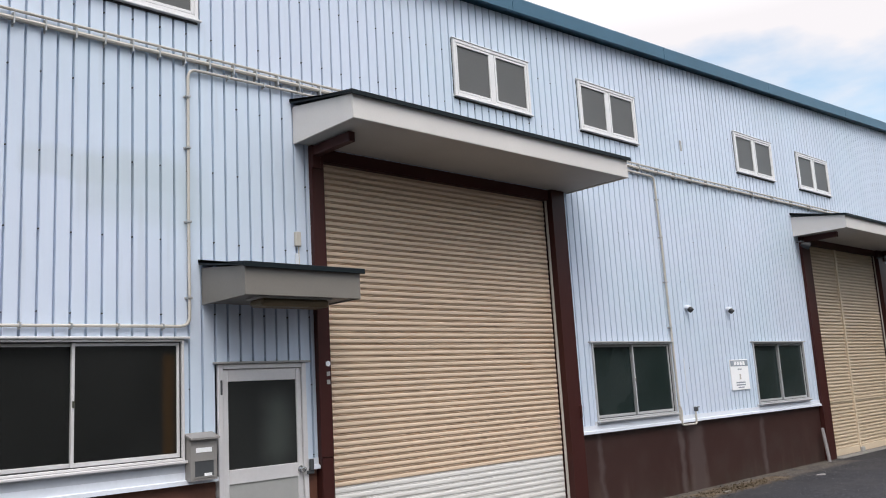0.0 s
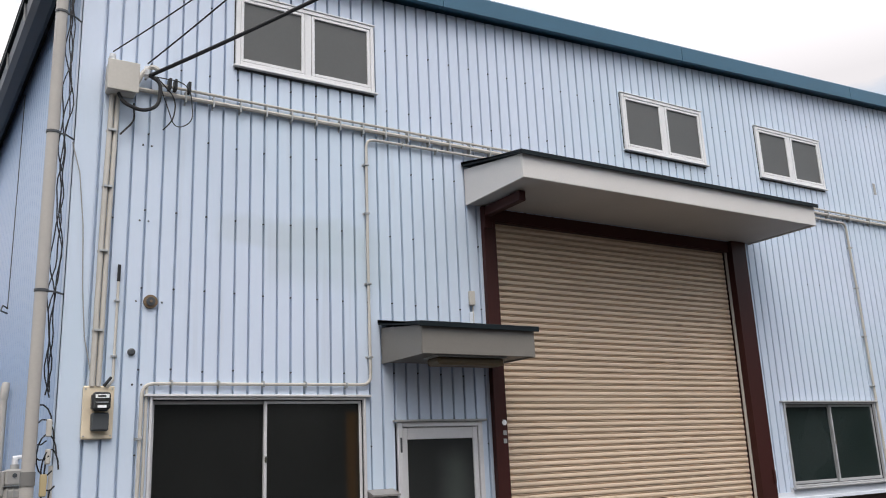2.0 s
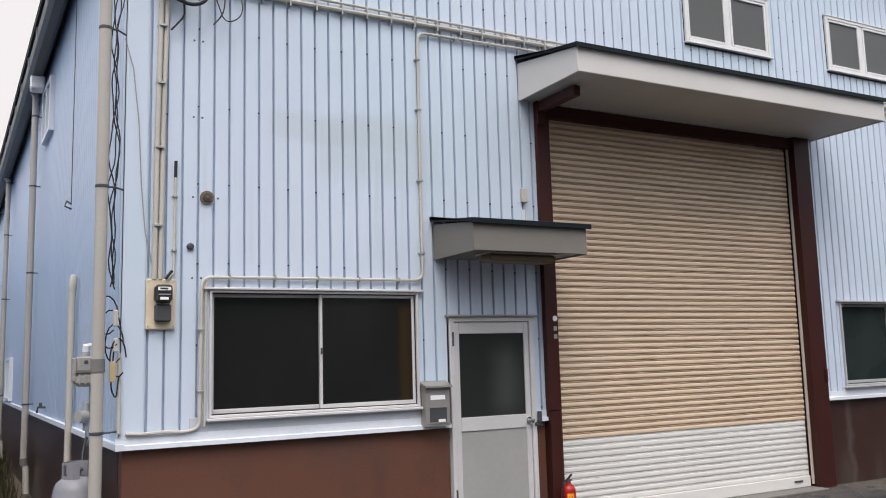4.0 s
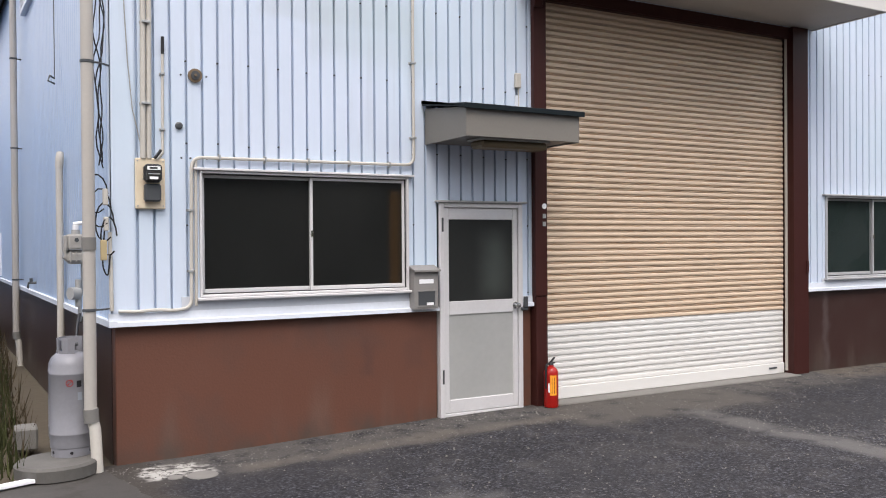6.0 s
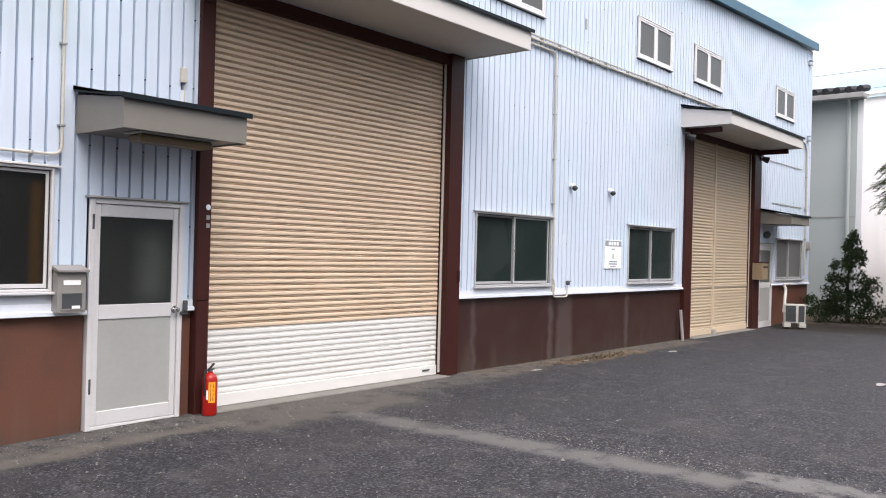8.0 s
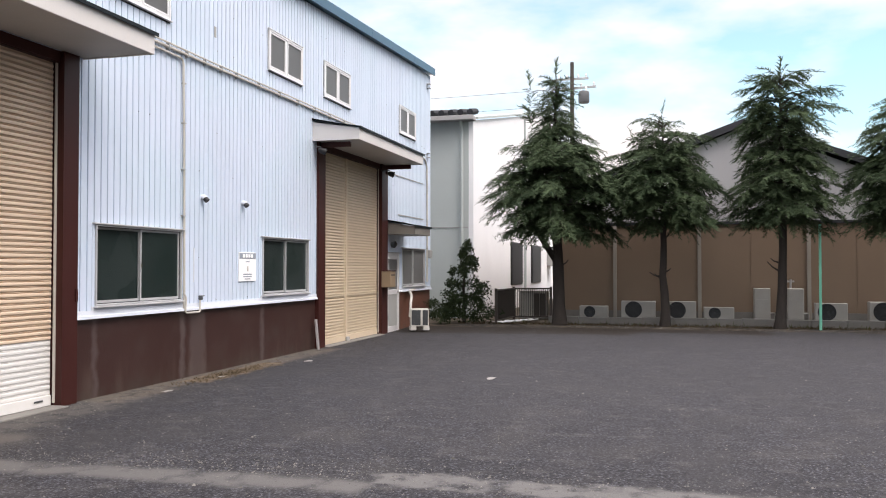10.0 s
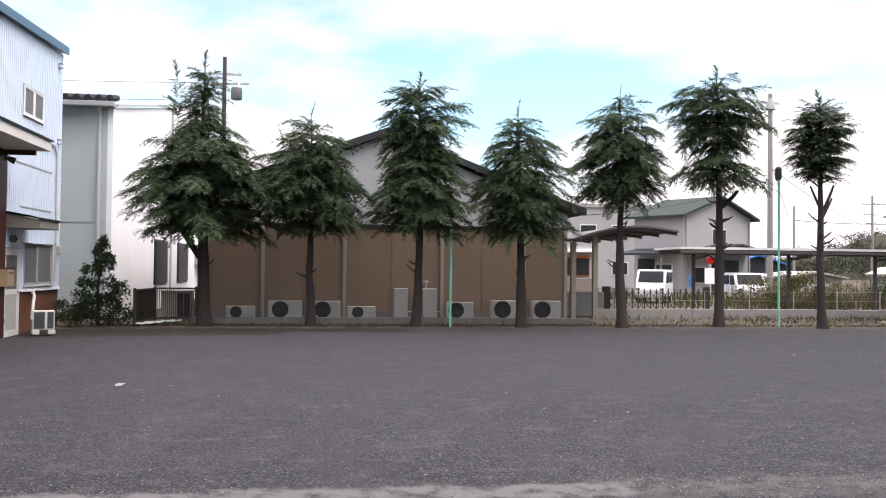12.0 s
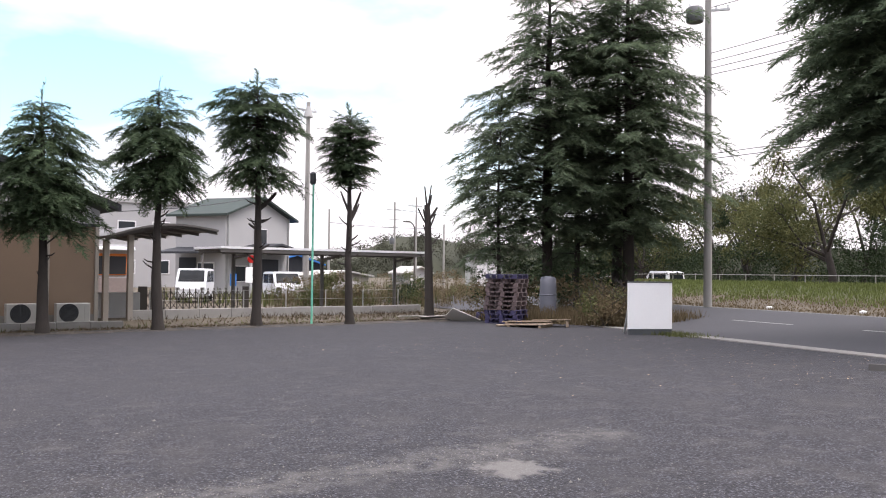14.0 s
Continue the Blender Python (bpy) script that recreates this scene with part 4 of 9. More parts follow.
Y_ = FY - 0.030
conduit("two cream conduits strapped along the siding to a canopy", [
    ([(1.16, Y_, 4.868), (2.6, Y_, 4.866), (4.55, Y_, 4.872), (9.0, Y_, 4.862)], 0.022),
    ([(1.36, Y_, 4.965), (1.40, Y_, 4.945), (2.6, Y_ - 0.004, 4.932), (4.55, Y_, 4.928), (9.0, Y_, 4.925)], 0.014),
], [((x, Y_, 4.865), 0.05, "x") for x in (1.6, 1.85, 2.1, 2.35, 2.6, 2.85, 3.1, 3.35, 3.6, 3.86, 4.11, 4.36, 4.62, 4.88)])
conduit("thin cream conduit bent round a window along the wall", [
    ([(8.9, Y_, 4.79), (4.55, Y_, 4.79), (3.385, Y_, 4.775), (3.378, Y_, 3.6), (3.38, Y_, 2.345), (1.335, Y_, 2.335), (1.325, Y_, 1.105), (1.20, Y_, 1.082), (1.05, Y_, 1.098), (0.90, Y_, 1.085), (0.76, Y_, 1.095)], 0.0145),
    ([(1.372, Y_ + 0.006, 2.32), (1.366, Y_ + 0.006, 1.115)], 0.012),
], [((x, Y_, 2.34), 0.02, "x") for x in (1.565, 1.955, 2.345, 2.735, 3.13)] + [((3.378, Y_, z), 0.02, "z") for z in (2.6, 3.3, 4.0, 4.5)] + [((1.327, Y_, z), 0.02, "z") for z in (1.4, 1.9)] + [((x, Y_, 4.78), 0.02, "x") for x in (3.8, 4.2)])
conduit("pair of cream conduits strapped along the siding between canopies", [
    ([(9.0, Y_, 4.862), (12.0, Y_, 4.845), (15.9, Y_, 4.855), (20.2, Y_, 4.86)], 0.022),
    ([(9.0, Y_, 4.925), (12.0, Y_, 4.908), (15.9, Y_, 4.915), (20.2, Y_, 4.91)], 0.014),
], [((x, Y_, 4.858), 0.05, "x") for x in (9.3, 9.8, 10.3, 10.8, 11.3, 11.8, 12.3, 12.8, 13.6, 14.4, 15.2, 16.0, 16.8, 17.6)])
conduit("cream conduit running down the siding past a window", [
    ([(8.9, Y_, 4.79), (11.20, Y_, 4.765), (11.235, Y_, 3.6), (11.265, Y_, 1.25), (11.265, Y_, 0.97)], 0.018),
], [((11.235, Y_, z), 0.02, "z") for z in (2.4, 3.1, 3.8, 4.4)])
conduit("cream conduit along the siding over a canopy to the corner", [
    ([(20.2, Y_, 4.84), (23.9, Y_, 4.82), (24.12, Y_, 4.6), (24.14, Y_, 2.5), (24.12, Y_, 1.2)], 0.024),
], [((x, Y_, 4.79), 0.03, "x") for x in (20.9, 21.9, 22.9)] + [((24.13, Y_, z), 0.03, "z") for z in (2.2, 3.0, 3.9)])

jb = thing("junction_box", (1.045, FY, 4.77), "cream metal junction box on the siding under insulators", "junction box")
part("body", boxes(((0.925, FY - 0.16, 4.775), (1.165, FY - 0.004, 5.035)), bevel=0.012), M_CREAM, jb)
part("lid", boxes(((0.915, FY - 0.172, 4.768), (1.175, FY - 0.161, 5.042)), bevel=0.006), M_CREAM, jb)
for x_, z_ in ((0.965, 5.10), (1.255, 5.045)):
    ins = thing("insulator", (x_, FY - 0.06, z_), "ribbed white porcelain insulator on a bracket", "insulator", "insulators")
    bm = bmesh.new()
    tube(bm, [(x_, FY - 0.06 - 0.0, z_ - 0.07 + h) for h in (0, 0.02, 0.021, 0.045, 0.046, 0.07, 0.071, 0.10, 0.11)], [0.018, 0.036, 0.022, 0.036, 0.022, 0.034, 0.02, 0.028, 0.008], 14)
    part("body", bm, M_PAPER, ins, smooth=True)
    part("bracket", tubes(([(x_, FY, z_ - 0.06), (x_, FY - 0.06, z_ - 0.06)], 0.010)), M_GALV, ins)
weather = thing("weatherhead", (1.20, FY, 4.88), "bent cream service pipe end above the conduits", "pipe")
part("pipe", tubes((bend([(1.17, FY - 0.06, 4.90), (1.22, FY - 0.06, 5.02), (1.30, FY - 0.07, 5.09), (1.36, FY - 0.08, 5.05)], 0.05), 0.022)), M_CREAM, weather, smooth=True)

riser = thing("service_pipe", (0.965, FY, 2.3), "cream service pipe strapped to the wall above a meter", "pipe")
part("pipe", tubes(([(0.985, FY - 0.028, 4.775), (0.965, FY - 0.028, 3.6), (0.955, FY - 0.028, 2.31)], 0.022), sides=12), M_CREAM, riser, smooth=True)
part("pipe", tubes(([(1.032, FY - 0.026, 4.775), (1.012, FY - 0.026, 3.6), (1.002, FY - 0.026, 2.31)], 0.020), sides=12), M_CREAM, riser, smooth=True)
part("pipe", tubes(([(1.115, FY - 0.02, 3.16), (1.11, FY - 0.02, 2.36), (1.065, FY - 0.03, 2.30)], 0.011)), M_CREAM, riser, smooth=True)
part("sleeve", tubes(([(1.117, FY - 0.02, 3.30), (1.115, FY - 0.02, 3.16)], 0.013)), M_BLACK, riser, "black cable end")
part("sleeve", tubes(([(1.09, FY - 0.06, 2.38), (1.04, FY - 0.055, 2.31)], 0.012)), M_BLACK, riser, "black cable end")
for z_, x_, r_ in ((4.45, 0.997, 0.03), (3.95, 0.989, 0.03), (3.4, 0.983, 0.03), (2.75, 0.978, 0.03), (3.0, 1.113, 0.012), (2.55, 1.111, 0.012)):
    bm = bmesh.new()
    clip_bm(bm, (x_, FY - 0.03, z_), r_, "z")
    part("strap", bm, M_GALV, riser)

M_METER = mat("black_bakelite", (0.020, 0.020, 0.022), rough=0.3, var=0.15, bump=0.03)
meter = thing("electric_meter", (1.01, FY, 1.91), "electricity meter with a glass dome on a yellowed board", "meter")
part("backboard", boxes(((0.895, FY - 0.035, 1.905), (1.125, FY - 0.003, 2.315)), bevel=0.008), M_BOARD, meter, "yellowed board with rusted lower edge")
bm = bmesh.new()
box(bm, (0.948, FY - 0.13, 2.115), (1.088, FY - 0.036, 2.262), 0.025)
part("meter_body", bm, M_METER, meter, "black meter body")
bm = bmesh.new()
box(bm, (0.958, FY - 0.150, 2.125), (1.078, FY - 0.131, 2.255), 0.018)
part("dome", bm, glass("clear_meter_glass", (0.09, 0.09, 0.09), 0.05, 0.6), meter, "glass dome")
part("dial_plate", boxes(((0.968, FY - 0.1525, 2.212), (1.068, FY - 0.1505, 2.240))), M_PAPER, meter, "pale dial plate")
part("counter", boxes(((0.985, FY - 0.1535, 2.219), (1.045, FY - 0.1526, 2.233))), M_BLACK, meter, "dark counter window")
part("rotor_disc", boxes(((0.972, FY - 0.1525, 2.176), (1.064, FY - 0.1505, 2.184))), M_GALV, meter, "thin metal disc")
part("rating_plate", boxes(((0.985, FY - 0.1525, 2.137), (1.05, FY - 0.1505, 2.158))), M_PAPER, meter, "pale rating plate")
part("terminal_cover", boxes(((0.955, FY - 0.10, 1.965), (1.083, FY - 0.036, 2.105)), bevel=0.012), M_DARKGREY, meter)
for x_, z_ in ((0.912, 1.93), (1.108, 1.93), (0.912, 2.29), (1.108, 2.29)):
    part("screw", tubes(([(x_, FY - 0.041, z_), (x_, FY - 0.034, z_)], 0.006)), M_GALV, meter)

flange = thing("wall_flange", (1.375, FY, 3.01), "rusty round capped flange on the siding", "flange")
M_RUST = mat("rusty_iron", (0.17, 0.12, 0.075), rough=0.8, var=0.35, scale=20, bump=0.4)
part("ring", tubes(([(1.375, FY - 0.001, 3.01), (1.375, FY - 0.022, 3.01)], 0.057), sides=20), M_RUST, flange)
part("cap", tubes(([(1.375, FY - 0.022, 3.01), (1.375, FY - 0.035, 3.01)], 0.036), sides=16), M_DARKGREY, flange)
part("bolt", tubes(([(1.375, FY - 0.035, 3.01), (1.375, FY - 0.045, 3.01)], 0.012)), M_RUST, flange)
plug = thing("wall_plug", (1.243, FY, 2.59), "small grey round plug in the siding", "plug")
part("cap", tubes(([(1.243, FY - 0.001, 2.59), (1.243, FY - 0.02, 2.59), (1.243, FY - 0.026, 2.59)], [0.031, 0.029, 0.018]), sides=14), M_DARKGREY, plug)

box_ = thing("switch_box", (4.555, FY, 2.95), "small beige switch box with a cable on the siding", "switch")
part("body", boxes(((4.525, FY - 0.045, 3.16), (4.59, FY - 0.003, 3.31)), bevel=0.008), M_CREAM, box_)
part("cable", tubes(([(4.57, FY - 0.015, 3.16), (4.572, FY - 0.015, 2.88)], 0.007)), M_CREAM, box_)
part("plate", boxes(((4.53, FY - 0.02, 2.95), (4.585, FY - 0.003, 3.09)), bevel=0.004), M_WHITE, box_)

M_MAIL = mat("brown_grey_painted_metal", (0.235, 0.225, 0.215), rough=0.45, var=0.12, scale=3, bump=0.08)
mail = thing("mailbox", (3.42, FY, 1.0), "grey metal mailbox with an open slot beside the door", "mailbox")
bm = bmesh.new()
prism(bm, [(FY - 0.115, 1.0), (FY - 0.004, 1.0), (FY - 0.004, 1.385), (FY - 0.115, 1.345)], 3.335, 3.585, "x")
part("body", bm, M_MAIL, mail)
bm = bmesh.new()
prism(bm, [(FY - 0.15, 1.348), (FY - 0.15, 1.365), (FY - 0.004, 1.408), (FY - 0.004, 1.386)], 3.322, 3.598, "x")
part("lid", bm, M_MAIL, mail, "sloping hinged lid")
part("name_plate", boxes(((3.385, FY - 0.1185, 1.238), (3.535, FY - 0.1155, 1.278))), M_PAPER, mail, "blank white name plate")
part("slot", boxes(((3.375, FY - 0.1175, 1.035), (3.55, FY - 0.1152, 1.165))), M_DARKGREY, mail, "dark slot opening")
for z_ in (1.165, 1.022):
    part("slot_rim", boxes(((3.365, FY - 0.122, z_), (3.565, FY - 0.1155, z_ + 0.013))), M_MAIL, mail)
part("leaflet", boxes(((3.46, FY - 0.126, 1.035), (3.53, FY - 0.119, 1.06))), M_PAPER, mail, "crumpled white leaflet")

for x_, z_ in ((11.785, 2.725), (13.07, 2.73)):
    v = thing("vent_hood", (x_, FY, z_), "small pale hooded wall vent with a dark mouth", "vent", "wall vents")
    bm = bmesh.new()
    tube(bm, [(x_, FY - 0.002, z_), (x_, FY - 0.04, z_), (x_, FY - 0.065, z_ - 0.012), (x_, FY - 0.078, z_ - 0.032)], [0.040, 0.040, 0.038, 0.035], 14)
    part("hood", bm, M_WHITE, v, smooth=True)
    part("mouth", tubes(([(x_, FY - 0.062, z_ - 0.020), (x_, FY - 0.100, z_ - 0.060)], 0.042), sides=14), M_BLACK, v)

sign = thing("notice_board", (13.22, FY, 1.39), "white notice board with a grey heading on the siding", "sign")
part("board", boxes(((12.94, FY - 0.020, 1.385), (13.535, FY - 0.004, 1.885)), bevel=0.003), M_PAPER, sign)
part("heading", boxes(((12.95, FY - 0.0235, 1.775), (13.525, FY - 0.0205, 1.872))), M_INKGREY, sign, "grey heading band")
for k in range(4):
    part("heading_bar", boxes(((13.06 + k * 0.095, FY - 0.0255, 1.792), (13.135 + k * 0.095, FY - 0.0238, 1.852))), M_PAPER, sign, "pale printed bar")
for x_, z_, w_, h_ in ((13.235, 1.725, 0.13, 0.018), (13.235, 1.60, 0.05, 0.085), (13.235, 1.505, 0.30, 0.022), (13.235, 1.465, 0.30, 0.020), (13.235, 1.425, 0.20, 0.018)):
    part("print_bar", boxes(((x_ - w_ / 2, FY - 0.0225, z_ - h_ / 2), (x_ + w_ / 2, FY - 0.0205, z_ + h_ / 2))), M_INKGREY if w_ > 0.06 else M_CREAM, sign, "grey printed bar")

tap = thing("standpipe", (11.45, FY - 0.04, 0.9), "bent cream water pipe with a small tap on the siding", "tap")
part("pipe", tubes((bend([(11.235, Y_ - 0.01, 1.25), (11.29, Y_ - 0.02, 1.16), (11.25, Y_ - 0.03, 0.94), (11.66, Y_ - 0.03, 0.935), (11.67, Y_ - 0.02, 1.14)], 0.05), 0.014)), M_CREAM, tap, smooth=True)
part("tap_body", boxes(((11.645, FY - 0.09, 1.12), (11.70, FY - 0.03, 1.19)), bevel=0.012), M_DARKGREY, tap)
part("lever", boxes(((11.69, FY - 0.085, 1.175), (11.75, FY - 0.065, 1.19)), bevel=0.004), M_DARKGREY, tap)
part("strip", boxes(((11.545, FY - 0.014, 1.40), (11.57, FY - 0.003, 1.93)), bevel=0.003), M_WHITE, tap, "flat white cable cover")

hook = thing("wall_hook", (12.15, FY, 5.4), "small grey hook high on the siding", "hook")
part("plate", boxes(((12.12, FY - 0.012, 5.34), (12.18, FY - 0.003, 5.52)), bevel=0.004), M_GREY, hook)
for z_ in (7.1, 5.02):
    br = thing("wall_bracket", (24.24, FY, z_), "small grey cable bracket near the corner", "bracket", "wall brackets")
    part("arm", boxes(((24.16, FY - 0.10, z_), (24.32, FY - 0.003, z_ + 0.02)), ((24.16, FY - 0.10, z_ - 0.12), (24.32, FY - 0.003, z_ - 0.10)), ((24.16, FY - 0.02, z_ - 0.12), (24.18, FY - 0.003, z_)), bevel=0.003), M_GALV, br)
tagged(part("trim_5", boxes(((21.5, FY - 0.014, 3.02), (23.8, FY - 0.003, 3.05)), ((20.4, FY - 0.014, 4.06), (23.8, FY - 0.003, 4.085))), M_GREY), "thin grey seam strip in the siding", "trim", kind="structure")

for x_, y_, z_ in ((16.02, FY - 0.16, 4.02), (20.05, FY - 0.26, 3.97)):
    fl = thing("flood_lamp", (x_, FY - 0.05, z_), "small dark flood lamp under the canopy", "lamp", "flood lamps")
    part("bracket", tubes(([(x_, FY - 0.03, z_ + 0.08), (x_, y_, z_ + 0.08), (x_, y_, z_ + 0.02)], 0.014)), M_DARKGREY, fl)
    bm = bmesh.new()
    tube(bm, [(x_ - 0.05, y_ + 0.03, z_ + 0.02), (x_ - 0.02, y_ - 0.02, z_), (x_ + 0.03, y_ - 0.10, z_ - 0.03)], [0.03, 0.06, 0.075], 14)
    part("head", bm, M_BLACK, fl, smooth=True)
    part("lens", tubes(([(x_ + 0.03, y_ - 0.10, z_ - 0.03), (x_ + 0.032, y_ - 0.105, z_ - 0.032)], 0.066), sides=14), M_GLASS, fl, "dark glass lens")
alarm = thing("wall_lamp", (20.9, FY, 2.2), "dark round lamp beside the far door", "lamp")
part("body", tubes(([(20.95, FY - 0.003, 2.22), (20.95, FY - 0.10, 2.22), (20.95, FY - 0.14, 2.20)], [0.07, 0.09, 0.05]), sides=14), M_DARKGREY, alarm, smooth=True)

post2 = thing("mailbox", (20.2, FY - 0.06, 1.13), "brown metal letter box on the shutter post", "mailbox")
part("body", boxes(((20.02, FY - 0.30, 1.13), (20.40, FY - 0.058, 1.53)), bevel=0.01), mat("tan_painted_metal", (0.24, 0.18, 0.12), rough=0.45), post2)
part("lid", boxes(((20.01, FY - 0.315, 1.532), (20.41, FY - 0.057, 1.555)), bevel=0.006), M_STEEL, post2)
part("slot", boxes(((20.06, FY - 0.3015, 1.42), (20.36, FY - 0.3002, 1.45))), M_BLACK, post2)
note = thing("notice", (20.75, FY - 0.03, 1.35), "small dark panel with a white note by the far door", "sign")
part("panel", boxes(((20.66, FY - 0.045, 1.16), (20.90, FY - 0.031, 1.52)), bevel=0.003), M_DARKGREY, note)
part("paper", boxes(((20.72, FY - 0.048, 1.31), (20.85, FY - 0.0455, 1.40))), M_PAPER, note)

# screws along the siding
rows, faces = [], []
for x_ in np.arange(PHASE - RIB * 10, X1 - 0.1, RIB * 2):
    for z_ in (1.106, 1.779, 2.452, 3.125, 3.795, 4.478, 5.148, 5.82, 6.49):
        if z_ > roof_z(x_) - 0.35 or any(a - 0.06 < x_ < b + 0.06 and lo - 0.06 < z_ < hi + 0.06 for a, b, lo, hi in HOLES) or random.random() < (0.06 if x_ < 9 else 0.8):
            continue
        i, cx, cz = len(rows), x_ - 0.001 + random.uniform(-0.003, 0.003), z_ + random.uniform(-0.012, 0.012)
        r_ = 0.0085
        for d_, q_ in ((0.010, 1.0), (-0.003, 0.85)):
            rows += [(cx + r_ * q_ * math.cos(k * 1.0472), FY + d_, cz + r_ * q_ * math.sin(k * 1.0472)) for k in range(6)]
        faces += [(i + k, i + (k + 1) % 6, i + 6 + (k + 1) % 6, i + 6 + k) for k in range(6)] + [tuple(i + 6 + k for k in range(6))]
for z_ in (2.33, 3.01, 3.70, 4.375):
    for cx in (1.262, 1.334, 1.045 if z_ > 3.5 else 1.47):
        i = len(rows)
        for d_, q_ in ((0.001, 1.0), (-0.006, 0.8)):
            rows += [(cx + 0.0095 * q_ * math.cos(k * 1.0472), FY + d_, z_ + 0.0095 * q_ * math.sin(k * 1.0472)) for k in range(6)]
        faces += [(i + k, i + (k + 1) % 6, i + 6 + (k + 1) % 6, i + 6 + k) for k in range(6)] + [tuple(i + 6 + k for k in range(6))]
raw("screws", rows, faces, M_DARKGREY, wall_front, "rows of small dark screw heads", kind="stuff")

# service drop: cables that leave the corner of the building upwards, and loops at the box
drop = thing("service_cables", (1.15, FY - 0.05, 5.0), "black service cables slung from the wall corner", "cables")
part("thick_cable", tubes((sag((1.27, FY - 0.10, 4.98), (5.01, 3.40, 6.92), 0.10), 0.017)), M_BLACK, drop, smooth=True)
part("thin_cable", tubes((sag((0.965, FY - 0.08, 5.15), (2.21, 4.07, 5.62), 0.05), 0.006)), M_BLACK, drop, smooth=True)
part("thin_cable", tubes((sag((1.255, FY - 0.08, 5.10), (2.47, 3.32, 5.79), 0.05), 0.007)), M_BLACK, drop, smooth=True)
part("loop", tubes((bend([(1.27, FY - 0.10, 4.98), (1.36, FY - 0.13, 4.92), (1.35, FY - 0.13, 4.70), (1.22, FY - 0.14, 4.62), (1.06, FY - 0.12, 4.68), (1.02, FY - 0.10, 4.77)], 0.12, 6), 0.016)), M_BLACK, drop, smooth=True)
part("loop", tubes((bend([(1.30, FY - 0.10, 4.98), (1.62, FY - 0.10, 4.98), (1.66, FY - 0.09, 4.62), (1.50, FY - 0.10, 4.52), (1.40, FY - 0.10, 4.80), (1.33, FY - 0.10, 4.98)], 0.14, 6), 0.005)), M_BLACK, drop, smooth=True)
part("loop", tubes((bend([(1.34, FY - 0.10, 4.97), (1.50, FY - 0.12, 4.80), (1.48, FY - 0.12, 4.60), (1.40, FY - 0.10, 4.50)], 0.1, 6), 0.006)), M_BLACK, drop, smooth=True)
part("tail", tubes((bend([(1.16, FY - 0.05, 4.72), (1.17, FY - 0.05, 4.56), (1.10, FY - 0.05, 4.47), (1.06, FY - 0.05, 4.42)], 0.05), 0.008)), M_BLACK, drop, smooth=True)
for x_ in (1.45, 1.50, 1.62):
    part("clamp", boxes(((x_ - 0.012, FY - 0.10, 4.90), (x_ + 0.012, FY - 0.02, 5.0)), bevel=0.004), M_BLACK, drop)

random.seed(7)
bundle = thing("cable_bundle", (0.66, FY - 0.06, 1.6), "tangled black cables hanging down the building corner", "cables")
for k in range(4):
    ph, pts = random.uniform(0, 6), []
    for s in range(50):
        z_ = 6.15 - s * 0.079 - 0.02 * k
        a_ = 0.028 + 0.018 * math.sin(s * 0.35 + k)
        pts.append((0.655 - 0.02 + a_ * math.sin(s * 0.38 + ph) + 0.008 * math.sin(s * 1.3 + 2 * ph), FY - 0.055 + 0.02 * math.cos(s * 0.33 + ph), z_))
    part("cable", tubes((pts, 0.0052), sides=6), M_BLACK, bundle, smooth=True)
for k in range(4):
    c_ = Vector((0.60 + 0.03 * k, FY - 0.06, 2.02 - 0.11 * k))
    pts = [c_ + Vector((0.085 * math.cos(a) * (1 - 0.1 * k), 0.02 * math.sin(2 * a), 0.15 * math.sin(a))) for a in (2 * math.pi * s / 14 for s in range(13))]
    part("loop", tubes((pts, 0.006), sides=6), M_BLACK, bundle, smooth=True)
part("tag", boxes(((0.625, FY - 0.075, 1.50), (0.675, FY - 0.06, 1.66)), bevel=0.006), mat("yellowed_tag", (0.45, 0.36, 0.20)), bundle, "yellowed hanging tag")
part("tail", tubes((bend([(0.66, FY - 0.05, 1.75), (0.64, FY - 0.06, 1.45), (0.68, FY - 0.06, 1.36), (0.70, FY - 0.05, 1.55)], 0.06), 0.006)), M_BLACK, bundle, smooth=True)
for lo_, hi_ in (((0.645, FY - 0.08, 1.93), (0.685, FY - 0.05, 2.06)), ((0.65, FY - 0.08, 1.73), (0.69, FY - 0.05, 1.84))):
    part("connector", boxes((lo_, hi_), bevel=0.008), M_CREAM, bundle, "pale cable connector")
part("riser", tubes(([(0.70, FY - 0.03, 1.72), (0.71, FY - 0.03, 1.10)], 0.016)), M_CREAM, bundle, smooth=True)
slack = thing("loose_cable", (1.0, FY - 0.02, 2.4), "thin grey cable hanging loosely across the wall", "cables")
part("cable", tubes(([(0.70, FY - 0.02, 4.30), (0.77, FY - 0.02, 4.05), (0.82, FY - 0.02, 3.6), (0.845, FY - 0.02, 3.1), (0.88, FY - 0.02, 2.7), (0.94, FY - 0.025, 2.42)], 0.0045), sides=6), M_GREY, slack, smooth=True)


# ---- drainpipes, gutter and gas at the side wall ----
def wall_x(y):
    return X0 - SKEW * (y - FY)


M_COLLAR = mat("dark_grey_collar", (0.17, 0.165, 0.155), rough=0.5, var=0.15)


